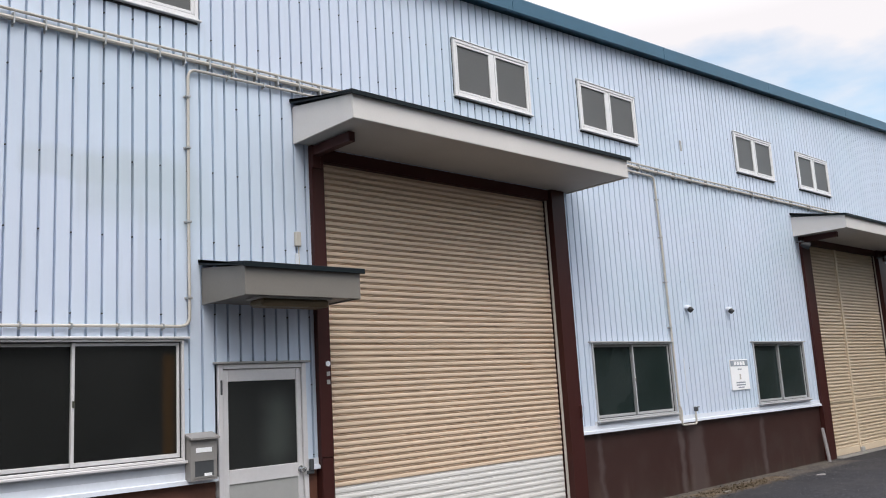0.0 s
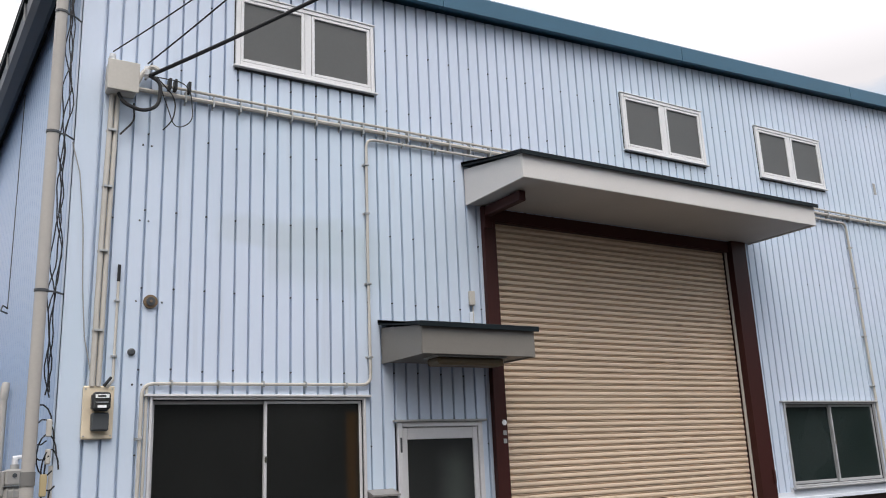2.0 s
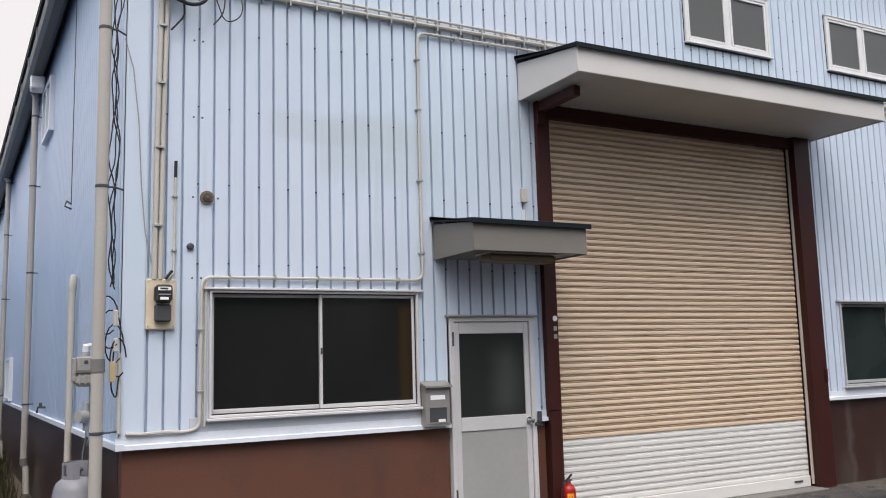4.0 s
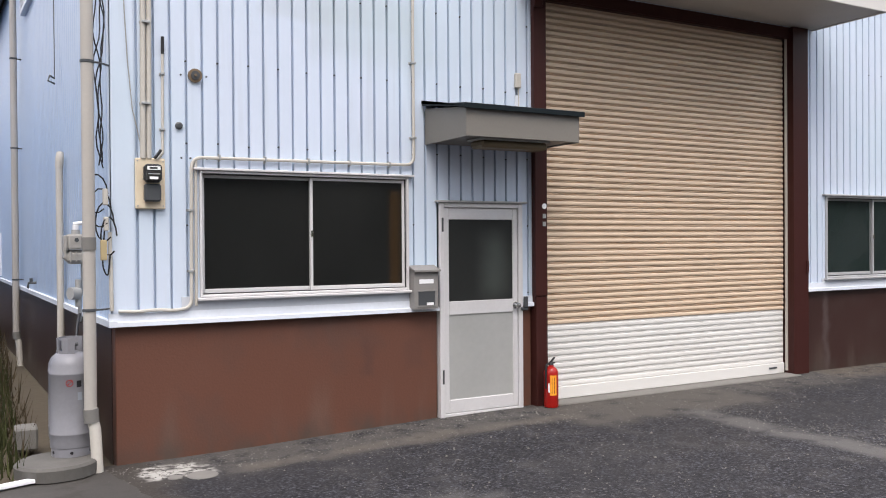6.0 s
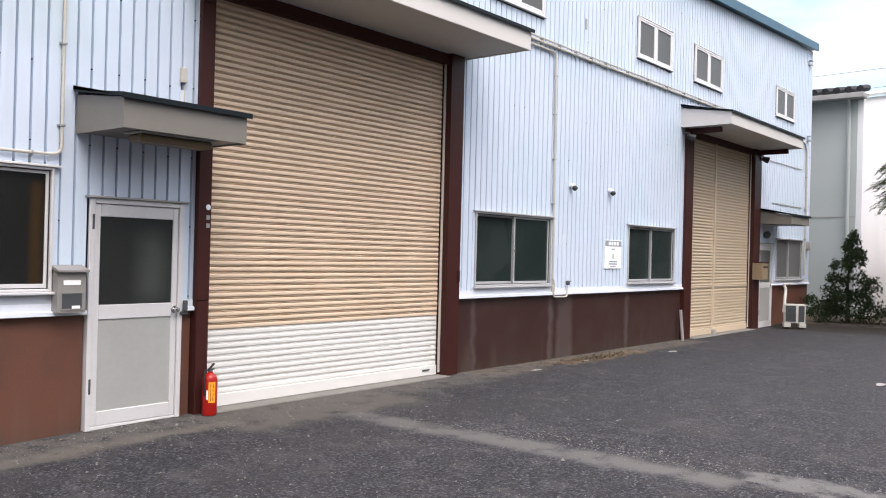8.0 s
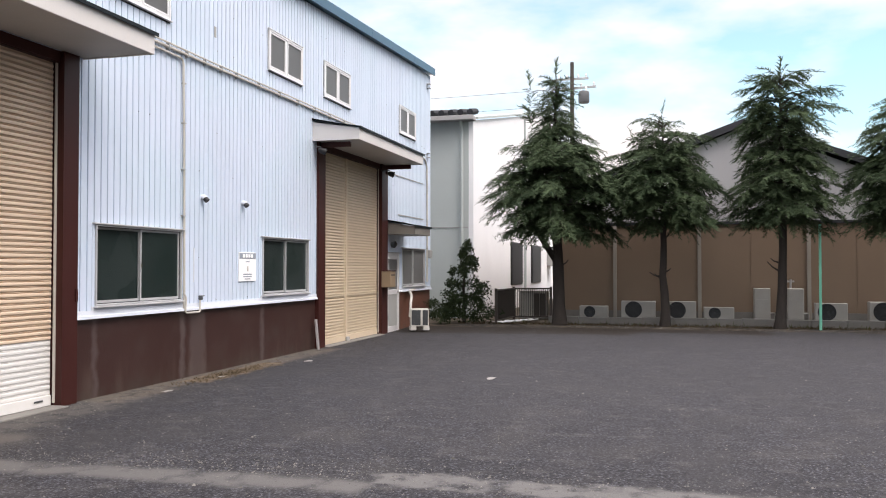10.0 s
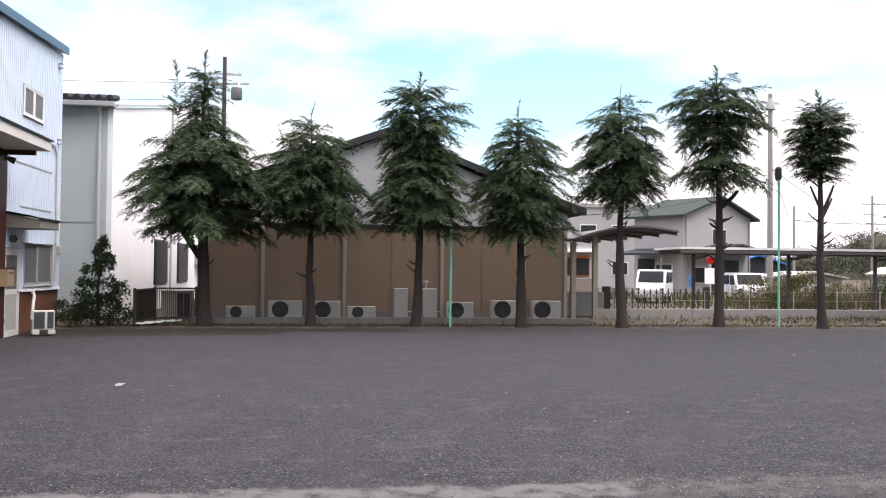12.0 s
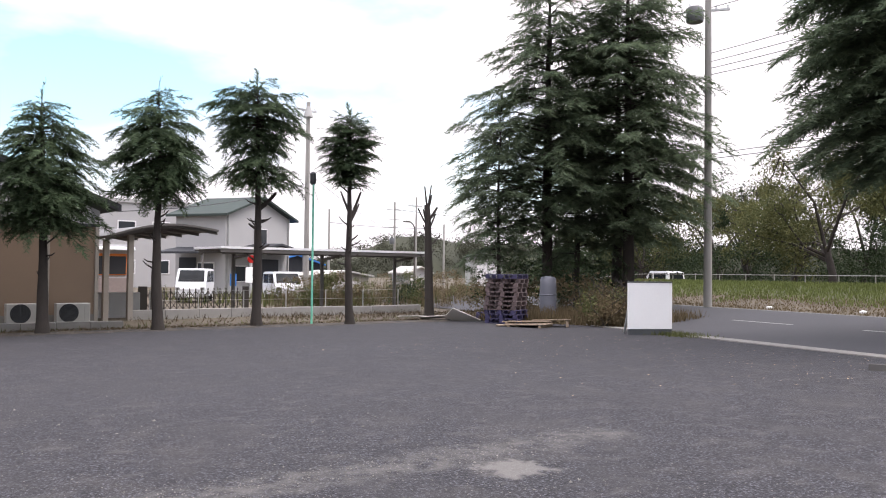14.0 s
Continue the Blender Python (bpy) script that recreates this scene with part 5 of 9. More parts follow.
def drainpipe(x, y, top, label, sleeve):
    d = thing("drainpipe", (x, y, 0), label, "drainpipe", "drainpipes")
    r = 0.047
    part("pipe", tubes(([(x, y, 0.34), (x, y, top)], r), sides=16), M_DRAIN, d, smooth=True)
    if sleeve:
        part("sleeve", tubes(([(x, y, 1.58), (x, y, 1.68)], r + 0.006), sides=16), M_COLLAR, d, "grey collar", smooth=True)
    part("foot", tubes(([(x + 0.045, y - 0.02, -0.14), (x + 0.03, y - 0.012, 0.2), (x + 0.012, y, 0.28)], r - 0.004), sides=16), M_CREAM, d, "paler lower pipe", smooth=True)
    part("collar", tubes(([(x + 0.008, y, 0.255), (x, y, 0.36)], r + 0.009), sides=16), M_COLLAR, d, "grey collar", smooth=True)
    for z in (1.12, 3.03, 4.33, 5.4):
        band = bmesh.new()
        lathe(band, (x, y, z - 0.012), [(r + 0.001, 0.0), (r + 0.006, 0.002), (r + 0.006, 0.022), (r + 0.001, 0.024)], 16)
        tube(band, [(x + r, y, z), (x + r + 0.05, y + 0.01, z), (wall_x(y + 0.1) + 0.01, y + 0.12, z)], 0.008, 6)
        part("strap", band, M_DARKGREY, d)
    part("outlet", tubes((bend([(x, y, top), (x, y, top + 0.12), (x - 0.12, y + 0.02, top + 0.22)], 0.06), r), sides=16), M_DRAIN, d, smooth=True)
    return d


drainpipe(0.540, 6.90, 5.92, "tan drainpipe strapped to the building corner", True)
drainpipe(wall_x(13.7) - 0.10, 13.7, 5.62, "tan drainpipe strapped to the side wall", False)
drainpipe(wall_x(19.0) - 0.10, 19.0, 5.35, "tan drainpipe strapped to the side wall", False)
gut = thing("gutter", (0.3, 20, 6.1), "dark eaves gutter along the side of the roof", "gutter", kind="structure")
bm = bmesh.new()
prof = [(0.0, 6.30), (-0.02, 6.10), (-0.06, 6.07), (-0.16, 6.07), (-0.21, 6.12), (-0.22, 6.25), (-0.205, 6.25), (-0.195, 6.13), (-0.155, 6.085), (-0.06, 6.085), (-0.035, 6.11), (-0.015, 6.30)]
ra = [bm.verts.new((wall_x(6.75) - 0.06 + a, 6.75, z)) for a, z in prof]
rb = [bm.verts.new((wall_x(45) - 0.06 + a, 45, z - FALL * 38.25)) for a, z in prof]
for k in range(len(prof)):
    bm.faces.new((ra[k], ra[(k + 1) % len(prof)], rb[(k + 1) % len(prof)], rb[k]))
bm.faces.new(ra)
part("channel", bm, M_DARKGREY, gut)
for k in range(30):
    y_ = 7.3 + k * 1.1
    x_, f_ = wall_x(y_) - 0.06, FALL * (y_ - 6.75)
    part("gutter_hook", boxes(((x_ - 0.235, y_ - 0.012, 6.10 - f_), (x_ - 0.222, y_ + 0.012, 6.30 - f_)), ((x_ - 0.235, y_ - 0.012, 6.27 - f_), (x_, y_ + 0.012, 6.285 - f_))), M_GREY, gut)
bm = bmesh.new()
prism(bm, [(X0 - 0.30, 6.80), (X0 + 0.02, 6.80), (wall_x(45) + 0.02, 45), (wall_x(45) - 0.30, 45)], 6.29, 6.33, "z")
for v in bm.verts:
    v.co.z -= FALL * (v.co.y - 6.8)
tagged(part("eaves", bm, M_DARKROOF), "dark underside of the roof eaves", "eaves", kind="structure")

pole = thing("vent_pipe", (0.54, 9.45, 0.2), "cream plastic pipe up the side wall", "pipe")
part("pipe", tubes(([(0.54, 9.45, 0.2), (0.54, 9.45, 2.45)], 0.036), sides=12), M_CREAM, pole, smooth=True)
part("cap", tubes(([(0.54, 9.45, 2.42), (0.545, 9.43, 2.52), (0.55, 9.45, 2.57)], [0.040, 0.042, 0.036]), sides=12), M_CREAM, pole, smooth=True)
gas = thing("gas_meter", (0.47, 7.970, 1.45), "grey gas meter on the side wall", "meter")
M_METER = mat("grey_beige_cast_metal", (0.33, 0.315, 0.29), rough=0.5, var=0.14, scale=6, bump=0.12)
bm = bmesh.new()
box(bm, (0.475, 7.855, 1.585), (0.64, 8.10, 1.715), 0.014)
part("body", bm, M_METER, gas)
bm = bmesh.new()
box(bm, (0.462, 7.845, 1.455), (0.632, 8.10, 1.578), 0.036)
part("bellows_case", bm, M_METER, gas, "rounded lower case")
part("flange", boxes(((0.445, 7.87, 1.50), (0.474, 8.08, 1.705)), bevel=0.006), M_METER, gas)
part("seam", boxes(((0.458, 7.842, 1.5785), (0.645, 8.105, 1.5845))), M_GALV, gas)
for x_ in (0.495, 0.54, 0.585):
    part("rib", boxes(((x_ - 0.006, 7.838, 1.475), (x_ + 0.006, 7.8445, 1.565)), bevel=0.002), M_METER, gas)
part("collar", tubes(([(0.55, 7.98, 1.716), (0.55, 7.98, 1.755)], 0.036), sides=12), M_GREY, gas, smooth=True)
part("valve", tubes(([(0.55, 7.980, 1.756), (0.55, 7.980, 1.80)], 0.026), ([(0.53, 7.980, 1.805), (0.64, 7.980, 1.82)], 0.018)), M_FRAME, gas, smooth=True)
part("dial", tubes(([(0.545, 7.853, 1.665), (0.545, 7.848, 1.665)], 0.018), sides=14), M_DARKGREY, gas)
part("pipe", tubes((bend([(0.60, 7.950, 1.47), (0.60, 7.950, 1.28), (0.57, 7.910, 1.15), (0.57, 7.910, 0.95)], 0.05), 0.016)), M_GALV, gas, smooth=True)
part("regulator", tubes(([(0.49, 7.870, 1.20), (0.56, 7.910, 1.20)], 0.055), ([(0.56, 7.910, 1.08), (0.56, 7.910, 1.32)], 0.026), sides=12), M_GREY, gas, smooth=True)
part("hose", tubes((bend([(0.57, 7.910, 1.02), (0.53, 7.7, 0.95), (0.48, 7.3, 0.82), (0.44, 7.12, 0.82)], 0.1, 6), 0.012)), M_BLACK, gas, smooth=True)
wire = thing("hook_wire", (0.49, 9.33, 3.3), "thin wire with a hook hanging down the side wall", "wire")
part("wire", tubes(([(wall_x(9.95) - 0.03, 9.95, 5.9), (wall_x(9.94) - 0.03, 9.94, 3.42)], 0.005), ([(wall_x(9.94) - 0.03, 9.94, 3.42), (wall_x(9.94) - 0.08, 9.89, 3.44), (wall_x(9.94) - 0.10, 9.87, 3.38), (wall_x(9.94) - 0.03, 9.92, 3.36)], 0.010), sides=6), M_DARKGREY, wire)
spk = thing("eaves_lamp", (0.3, 11.6, 5.9), "small white lamp box under the eaves", "lamp")
part("body", boxes(((wall_x(13) - 0.24, 12.9, 5.60), (wall_x(13) - 0.05, 13.15, 5.80)), bevel=0.02), M_PAPER, spk)
fau = thing("wall_tap", (0.35, 10.74, 1.1), "small dark tap on the side wall", "tap")
part("body", tubes(([(wall_x(12.1), 12.1, 1.13), (wall_x(12.1) - 0.09, 12.1, 1.13), (wall_x(12.1) - 0.10, 12.1, 1.06)], 0.016), ([(wall_x(12.1) - 0.06, 12.1, 1.13), (wall_x(12.1) - 0.06, 12.1, 1.19)], 0.02)), M_DARKGREY, fau)

# gas cylinders on a round pad
pad = thing("concrete_pad", (0.305, 6.97, -0.12), "broken round concrete pad beside the corner", "pad")
bm = bmesh.new()
lathe(bm, (0.305, 6.97, -0.12), [(0.295, 0.0), (0.30, 0.085), (0.285, 0.105), (0.0, 0.108)], 28)
for v in bm.verts:
    v.co += Vector((noise.noise(v.co * 7) * 0.012, noise.noise(v.co * 7 + Vector((5, 0, 0))) * 0.012, 0))
part("slab", bm, mat("dark_concrete", (0.10, 0.095, 0.088), rough=0.85, var=0.3, scale=6, bump=0.5), pad)


def cylinder(x, y, z, turn):
    g = thing("gas_cylinder", (x, y, z), "pale grey gas cylinder standing on concrete", "gas cylinder", "gas cylinders")
    bm = bmesh.new()
    lathe(bm, (x, y, z), [(0.135, 0.055), (0.155, 0.07), (0.16, 0.10), (0.16, 0.165), (0.163, 0.17), (0.163, 0.18), (0.16, 0.185), (0.16, 0.63), (0.163, 0.635), (0.163, 0.645), (0.16, 0.65), (0.155, 0.705), (0.135, 0.755), (0.095, 0.79), (0.04, 0.805)], 28)
    part("body", bm, M_TANK, g, smooth=True)
    bm = bmesh.new()
    lathe(bm, (x, y, z), [(0.15, 0.0), (0.152, 0.075), (0.146, 0.075), (0.144, 0.0)], 28)
    part("foot_ring", bm, M_TANK, g, smooth=True)
    for k in range(6):
        a = turn + k * 1.05
        part("foot_hole", tubes(([(x + 0.147 * math.cos(a), y + 0.147 * math.sin(a), z + 0.035), (x + 0.1535 * math.cos(a), y + 0.1535 * math.sin(a), z + 0.035)], 0.012)), M_BLACK, g)
    bm = bmesh.new()
    r_ = 0.095
    for k in range(9):
        a, b = turn + k * 0.5, turn + (k + 1) * 0.5
        for z0, z1 in (((0.785, 0.815), (0.895, 0.915)) if k in (2, 3, 6) else ((0.785, 0.915),)):
            q = [(x + r_ * math.cos(a), y + r_ * math.sin(a)), (x + r_ * math.cos(b), y + r_ * math.sin(b)), (x + (r_ - 0.006) * math.cos(b), y + (r_ - 0.006) * math.sin(b)), (x + (r_ - 0.006) * math.cos(a), y + (r_ - 0.006) * math.sin(a))]
            prism(bm, q, z + z0, z + z1, "z")
    part("guard", bm, M_TANK, g, "pierced steel valve guard")
    part("valve", tubes(([(x, y, z + 0.80), (x, y, z + 0.87)], 0.022), ([(x - 0.05, y, z + 0.855), (x + 0.05, y, z + 0.855)], 0.015)), M_DARKGREY, g, smooth=True)
    a = -1.75
    for d, zz, w, h, m in ((0.42, 0.565, 0.035, 0.05, M_BLACK), (0.45, 0.47, 0.03, 0.06, M_INKGREY)):
        bm = bmesh.new()
        q = [(x + rr * math.cos(a + d + s), y + rr * math.sin(a + d + s)) for rr, s in ((0.1612, -w / 0.32), (0.1622, -w / 0.32), (0.1622, w / 0.32), (0.1612, w / 0.32))]
        prism(bm, q, z + zz - h / 2, z + zz + h / 2, "z")
        part("mark", bm, m, g, "small printed mark")
    ring = [(x + 0.1625 * math.cos(a + 0.15 * math.cos(q)), y + 0.1625 * math.sin(a + 0.15 * math.cos(q)), z + 0.575 + 0.024 * math.sin(q)) for q in (2 * math.pi * k / 16 for k in range(17))]
    part("mark", tubes((ring, 0.003), ([ring[2], ring[10]], 0.003), sides=5), M_RED, g, "small red printed ring")
    return g


cylinder(0.425, 7.10, -0.012, 0.4)
cylinder(0.46, 7.75, -0.085, 1.4)
blk = thing("concrete_block", (0.1, 7.7, -0.1), "small pale concrete block in the weeds", "block")
part("body", boxes(((0.05, 7.9, -0.13), (0.23, 8.15, 0.06)), bevel=0.015), M_CONC, blk)
stk = thing("plank_scrap", (0.0, 6.45, 0), "short white strip of scrap on the ground", "scrap")
bm = bmesh.new()
box(bm, (-0.17, -0.03, 0.0), (0.17, 0.03, 0.03), 0.005, pose(0.03, 6.72, -0.115, 0, 0, 18))
part("body", bm, M_PAPER, stk)

# extinguisher
EX, EY, EZ = 4.835, 6.82, -0.046
ext = thing("fire_extinguisher", (EX, EY, 0), "red fire extinguisher with an orange label on the ground", "extinguisher")
bm = bmesh.new()
lathe(bm, (EX, EY, 0.006), [(0.068, 0.0), (0.072, 0.012), (0.072, 0.33), (0.068, 0.36), (0.05, 0.39), (0.028, 0.405), (0.026, 0.42)], 26)
part("body", bm, M_RED, ext, smooth=True)
bm = bmesh.new()
a0 = math.atan2(-EY, -0.2 - EX)
for k in range(6):
    a, b = a0 + 0.0 + (k - 1) * 0.16, a0 + 0.0 + k * 0.16
    prism(bm, [(EX + r * math.cos(s), EY + r * math.sin(s)) for r, s in ((0.0725, a), (0.0738, a), (0.0738, b), (0.0725, b))], 0.13, 0.33, "z")
part("label", bm, M_LABEL, ext, "orange paper label")
for k in range(4):
    bm = bmesh.new()
    a = a0 + 0.30
    prism(bm, [(EX + r * math.cos(s), EY + r * math.sin(s)) for r, s in ((0.0739, a - 0.2), (0.0746, a - 0.2), (0.0746, a + 0.2), (0.0739, a + 0.2))], 0.15 + k * 0.042, 0.182 + k * 0.042, "z")
    part("print_bar", bm, M_STEEL, ext, "dark printed bar")
bm = bmesh.new()
prism(bm, [(EX + r * math.cos(s), EY + r * math.sin(s)) for r, s in ((0.0739, a0 - 0.42), (0.0746, a0 - 0.42), (0.0746, a0 - 0.2), (0.0739, a0 - 0.2))], 0.16, 0.25, "z")
part("panel", bm, M_PAPER, ext, "white printed panel")
part("valve", tubes(([(EX, EY, 0.42), (EX, EY, 0.455)], 0.024), sides=12), M_DARKGREY, ext, smooth=True)
bm = bmesh.new()
box(bm, (EX - 0.02, EY - 0.012, 0.452), (EX + 0.09, EY + 0.012, 0.464), 0.003, Matrix.Translation((EX, EY, 0.45)) @ pose(0, 0, 0, 0, -22, 30) @ Matrix.Translation((-EX, -EY, -0.45)))
box(bm, (EX - 0.02, EY - 0.012, 0.435), (EX + 0.08, EY + 0.012, 0.445), 0.003, Matrix.Translation((EX, EY, 0.45)) @ pose(0, 0, 0, 0, 0, 30) @ Matrix.Translation((-EX, -EY, -0.45)))
part("handle", bm, M_BLACK, ext)
part("hose", tubes((bend([(EX - 0.02, EY, 0.44), (EX - 0.075, EY - 0.02, 0.44), (EX - 0.088, EY - 0.03, 0.30), (EX - 0.085, EY - 0.03, 0.20)], 0.04), 0.010)), M_BLACK, ext, smooth=True)

ext.matrix_basis = pose(EX, EY, EZ)

# plank, air conditioner and litter along the front
pl = thing("plank", (15.9, 6.9, 0), "short grey plank leaning by the shutter post", "plank")
bm = bmesh.new()
box(bm, (-0.045, -0.015, 0.0), (0.045, 0.015, 0.62), 0.004, pose(15.98, 6.86, -0.05, -7, 3, 0))
part("body", bm, mat("weathered_grey_wood", (0.24, 0.225, 0.225), rough=0.8, var=0.2, scale=4, bump=0.3, stretch=(1, 1, 0.15)), pl)


def outdoor_unit(x, y, z, turn, w=0.80, d=0.29, h=0.56, label="white outdoor air-conditioner unit with a round fan grille", group="air conditioners", feet=True):
    """Outdoor air-conditioner: the fan side looks to local -y."""
    u = thing("air_conditioner", (x, y, z), label, "air conditioner", group)
    m = pose(x, y, z, 0, 0, turn)
    bm = bmesh.new()
    box(bm, (-w / 2, -d / 2, 0.05), (w / 2, d / 2, h), 0.012, m)
    part("casing", bm, M_ACW, u)
    cx, cz, r = -w * 0.14, 0.05 + (h - 0.05) / 2, min((h - 0.05) * 0.485, w * 0.36)
    fan = bmesh.new()
    tube(fan, [m @ Vector((cx, -d / 2 - 0.001, cz)), m @ Vector((cx, -d / 2 - 0.006, cz))], r, 22)
    opening = part("fan_opening", fan, M_BLACK, u, "dark round fan opening")
    g = bmesh.new()
    for k in range(1, 8):
        ring = [m @ Vector((cx + r * k / 7 * math.cos(a), -d / 2 - 0.012, cz + r * k / 7 * math.sin(a))) for a in (2 * math.pi * s / 18 for s in range(19))]
        tube(g, ring, 0.004, 4, False)
    for k in range(8):
        a = k * math.pi / 4
        tube(g, [m @ Vector((cx, -d / 2 - 0.012, cz)), m @ Vector((cx + r * math.cos(a), -d / 2 - 0.012, cz + r * math.sin(a)))], 0.004, 4, False)
    part("grille", g, M_DARKGREY, opening)
    s = bmesh.new()
    box(s, (w / 2 - 0.16, -d / 2 - 0.006, 0.08), (w / 2 - 0.015, -d / 2 - 0.0005, h - 0.03), 0.004, m)
    part("side_panel", s, M_ACW, u)
    if feet:
        for q in (-w * 0.33, w * 0.33):
            b = bmesh.new()
            box(b, (q - 0.06, -d / 2 - 0.03, 0.0), (q + 0.06, d / 2 + 0.03, 0.049), 0.006, m)
            part("foot", b, M_CONC, u)
    return u


M_ACW = mat("ivory_painted_casing", (0.35, 0.34, 0.315), rough=0.5, var=0.1, scale=4, bump=0.05)
M_IVORY = mat("ivory_plastic", (0.50, 0.49, 0.455), rough=0.45, var=0.1, scale=4, bump=0.04)
U1 = thing("air_conditioner", (21.15, 6.30, 0.0), "ivory outdoor unit with two dark louvred panels on blocks", "air conditioner", "air conditioners")
mu = pose(21.15, 6.30, 0.0, 0, 0, -66)
bm = bmesh.new()
box(bm, (-0.235, -0.12, 0.10), (0.235, 0.14, 0.555), 0.014, mu)
part("casing", bm, M_IVORY, U1)
for a_, b_ in ((-0.21, 0.02), (0.075, 0.21)):
    bm = bmesh.new()
    box(bm, (a_, -0.126, 0.135), (b_, -0.121, 0.52), 0.0, mu)
    pan = part("grille_panel", bm, M_DARKGREY, U1, "dark louvred panel")
    for k in range(8):
        bm = bmesh.new()
        box(bm, (a_ + 0.01, -0.134, 0.15 + k * 0.044), (b_ - 0.01, -0.127, 0.163 + k * 0.044), 0.0, mu)
        part("louvre", bm, M_DARKGREY, pan)
for q_ in (-0.17, 0.17):
    bm = bmesh.new()
    box(bm, (q_ - 0.08, -0.15, 0.0), (q_ + 0.08, 0.16, 0.099), 0.01, mu)
    part("block", bm, M_IVORY, U1, "pale block")
hs = thing("pipe_cover", (21.9, 6.85, 0.9), "ivory pipe cover bent from the wall to the unit", "pipe")
part("pipe", tubes((bend([(22.9, FY - 0.02, 1.0), (22.3, FY - 0.06, 0.98), (21.5, 6.62, 0.90), (21.05, 6.50, 0.70), (20.98, 6.50, 0.35)], 0.2, 6), 0.035), sides=10), M_IVORY, hs, smooth=True)
mt2 = thing("corner_meter", (24.3, FY - 0.05, 2.0), "small grey meter near the far corner", "meter")
part("body", boxes(((24.24, FY - 0.12, 1.90), (24.42, FY - 0.003, 2.15)), bevel=0.03), M_GREY, mt2)

random.seed(11)
M_SCRAP = mat("dirty_paper", (0.27, 0.26, 0.245), rough=0.8, var=0.3, scale=14, bump=0.2)
for n_, (x_, y_, s_) in enumerate(((13.9, 6.13, 0.34), (12.11, 2.43, 0.33), (10.03, 6.43, 0.26), (11.55, 6.5, 0.22))):
    lt = thing("litter", (x_, y_, 0), "dirty scrap of white paper lying on the asphalt", "litter", "litter")
    bm = bmesh.new()
    ring = [bm.verts.new((x_ + s_ * 0.5 * math.cos(a) * random.uniform(0.6, 1.1), y_ + s_ * 0.22 * math.sin(a) * random.uniform(0.6, 1.1), rise(x_, y_) + 0.008 + random.uniform(0.0, 0.006))) for a in (k * 0.785 for k in range(8))]
    top_ = [bm.verts.new(v.co + Vector((0, 0, 0.003))) for v in ring]
    for k in range(8):
        bm.faces.new((ring[k], ring[(k + 1) % 8], top_[(k + 1) % 8], top_[k]))
    bm.faces.new(top_)
    bm.faces.new(list(reversed(ring)))
    part("scrap", bm, M_SCRAP, lt)
for x_, y_, r_ in ((1.07, 6.40, 0.055), (1.265, 6.36, 0.115)):
    cv = thing("drain_cover", (x_, y_, 0), "round pale drain cover set in the ground", "drain cover", "drain covers")
    bm = bmesh.new()
    lathe(bm, (x_, y_, rise(x_, y_) - 0.008), [(r_, 0.0), (r_, 0.018), (r_ * 0.9, 0.022), (0.0, 0.022)], 22)
    part("disc", bm, M_KERB, cv)


# ---- beyond the yard: houses, sheds, fences ----
M_TAN = mat("brown_sheet_wall", (0.190, 0.136, 0.096), rough=0.7, var=0.1, scale=0.8, fine=30, grain=0.06, bump=0.2)
M_PLASTER = mat("white_plaster", (0.33, 0.325, 0.325), rough=0.8, var=0.08, scale=0.7, fine=30, bump=0.15)
M_HALL = mat("bright_white_plaster", (0.79, 0.79, 0.80), rough=0.8, var=0.08, scale=0.7, fine=30, bump=0.15)
M_GABLE = mat("pale_grey_gable", (0.41, 0.41, 0.42), rough=0.75, var=0.1, scale=0.8, bump=0.15)
M_GREYWALL = mat("pale_grey_panel", (0.42, 0.46, 0.45), rough=0.7, var=0.08, scale=0.7, fine=30, bump=0.15)
M_TILE = mat("green_grey_roof", (0.040, 0.052, 0.048), spec=0.15, rough=0.75, var=0.2, scale=1.5, fine=25, bump=0.3)
M_SLATE = mat("dark_roof", (0.035, 0.037, 0.042), spec=0.2, rough=0.7, var=0.2, scale=1.5, bump=0.2)
M_POST = mat("beige_post", (0.27, 0.245, 0.215), rough=0.6, var=0.12, bump=0.1)
M_FENCE = mat("dark_bronze_rail", (0.05, 0.042, 0.036), rough=0.5, var=0.15, bump=0.05)
M_GREENPOLE = mat("mint_green_pole", (0.17, 0.55, 0.40), rough=0.45, var=0.1, bump=0.03)
M_POLE = mat("grey_concrete_pole", (0.26, 0.25, 0.235), rough=0.85, var=0.15, scale=2, bump=0.25)
M_SHELTER = mat("brown_grey_shelter_sheet", (0.110, 0.103, 0.098), rough=0.55, var=0.15, bump=0.05)
M_CAR = mat("white_car_paint", (0.64, 0.65, 0.67), rough=0.22, var=0.03, bump=0.0, spec=0.6)
M_TYRE = mat("tyre_rubber", (0.02, 0.02, 0.02), rough=0.8, bump=0.1)
M_ORANGE = mat("orange_interior_glow", (0.50, 0.14, 0.02), rough=0.5, var=0.1, bump=0.05)
M_BLUE = mat("blue_tarpaulin", (0.03, 0.17, 0.48), rough=0.5, var=0.15, bump=0.2)
M_PALLET = mat("navy_plastic_pallet", (0.040, 0.036, 0.085), rough=0.5, var=0.25, scale=3, bump=0.1, pieces=0.2)
M_BLIND = mat("dark_window", (0.024, 0.028, 0.032), rough=0.25, var=0.1, bump=0.0, spec=0.25)


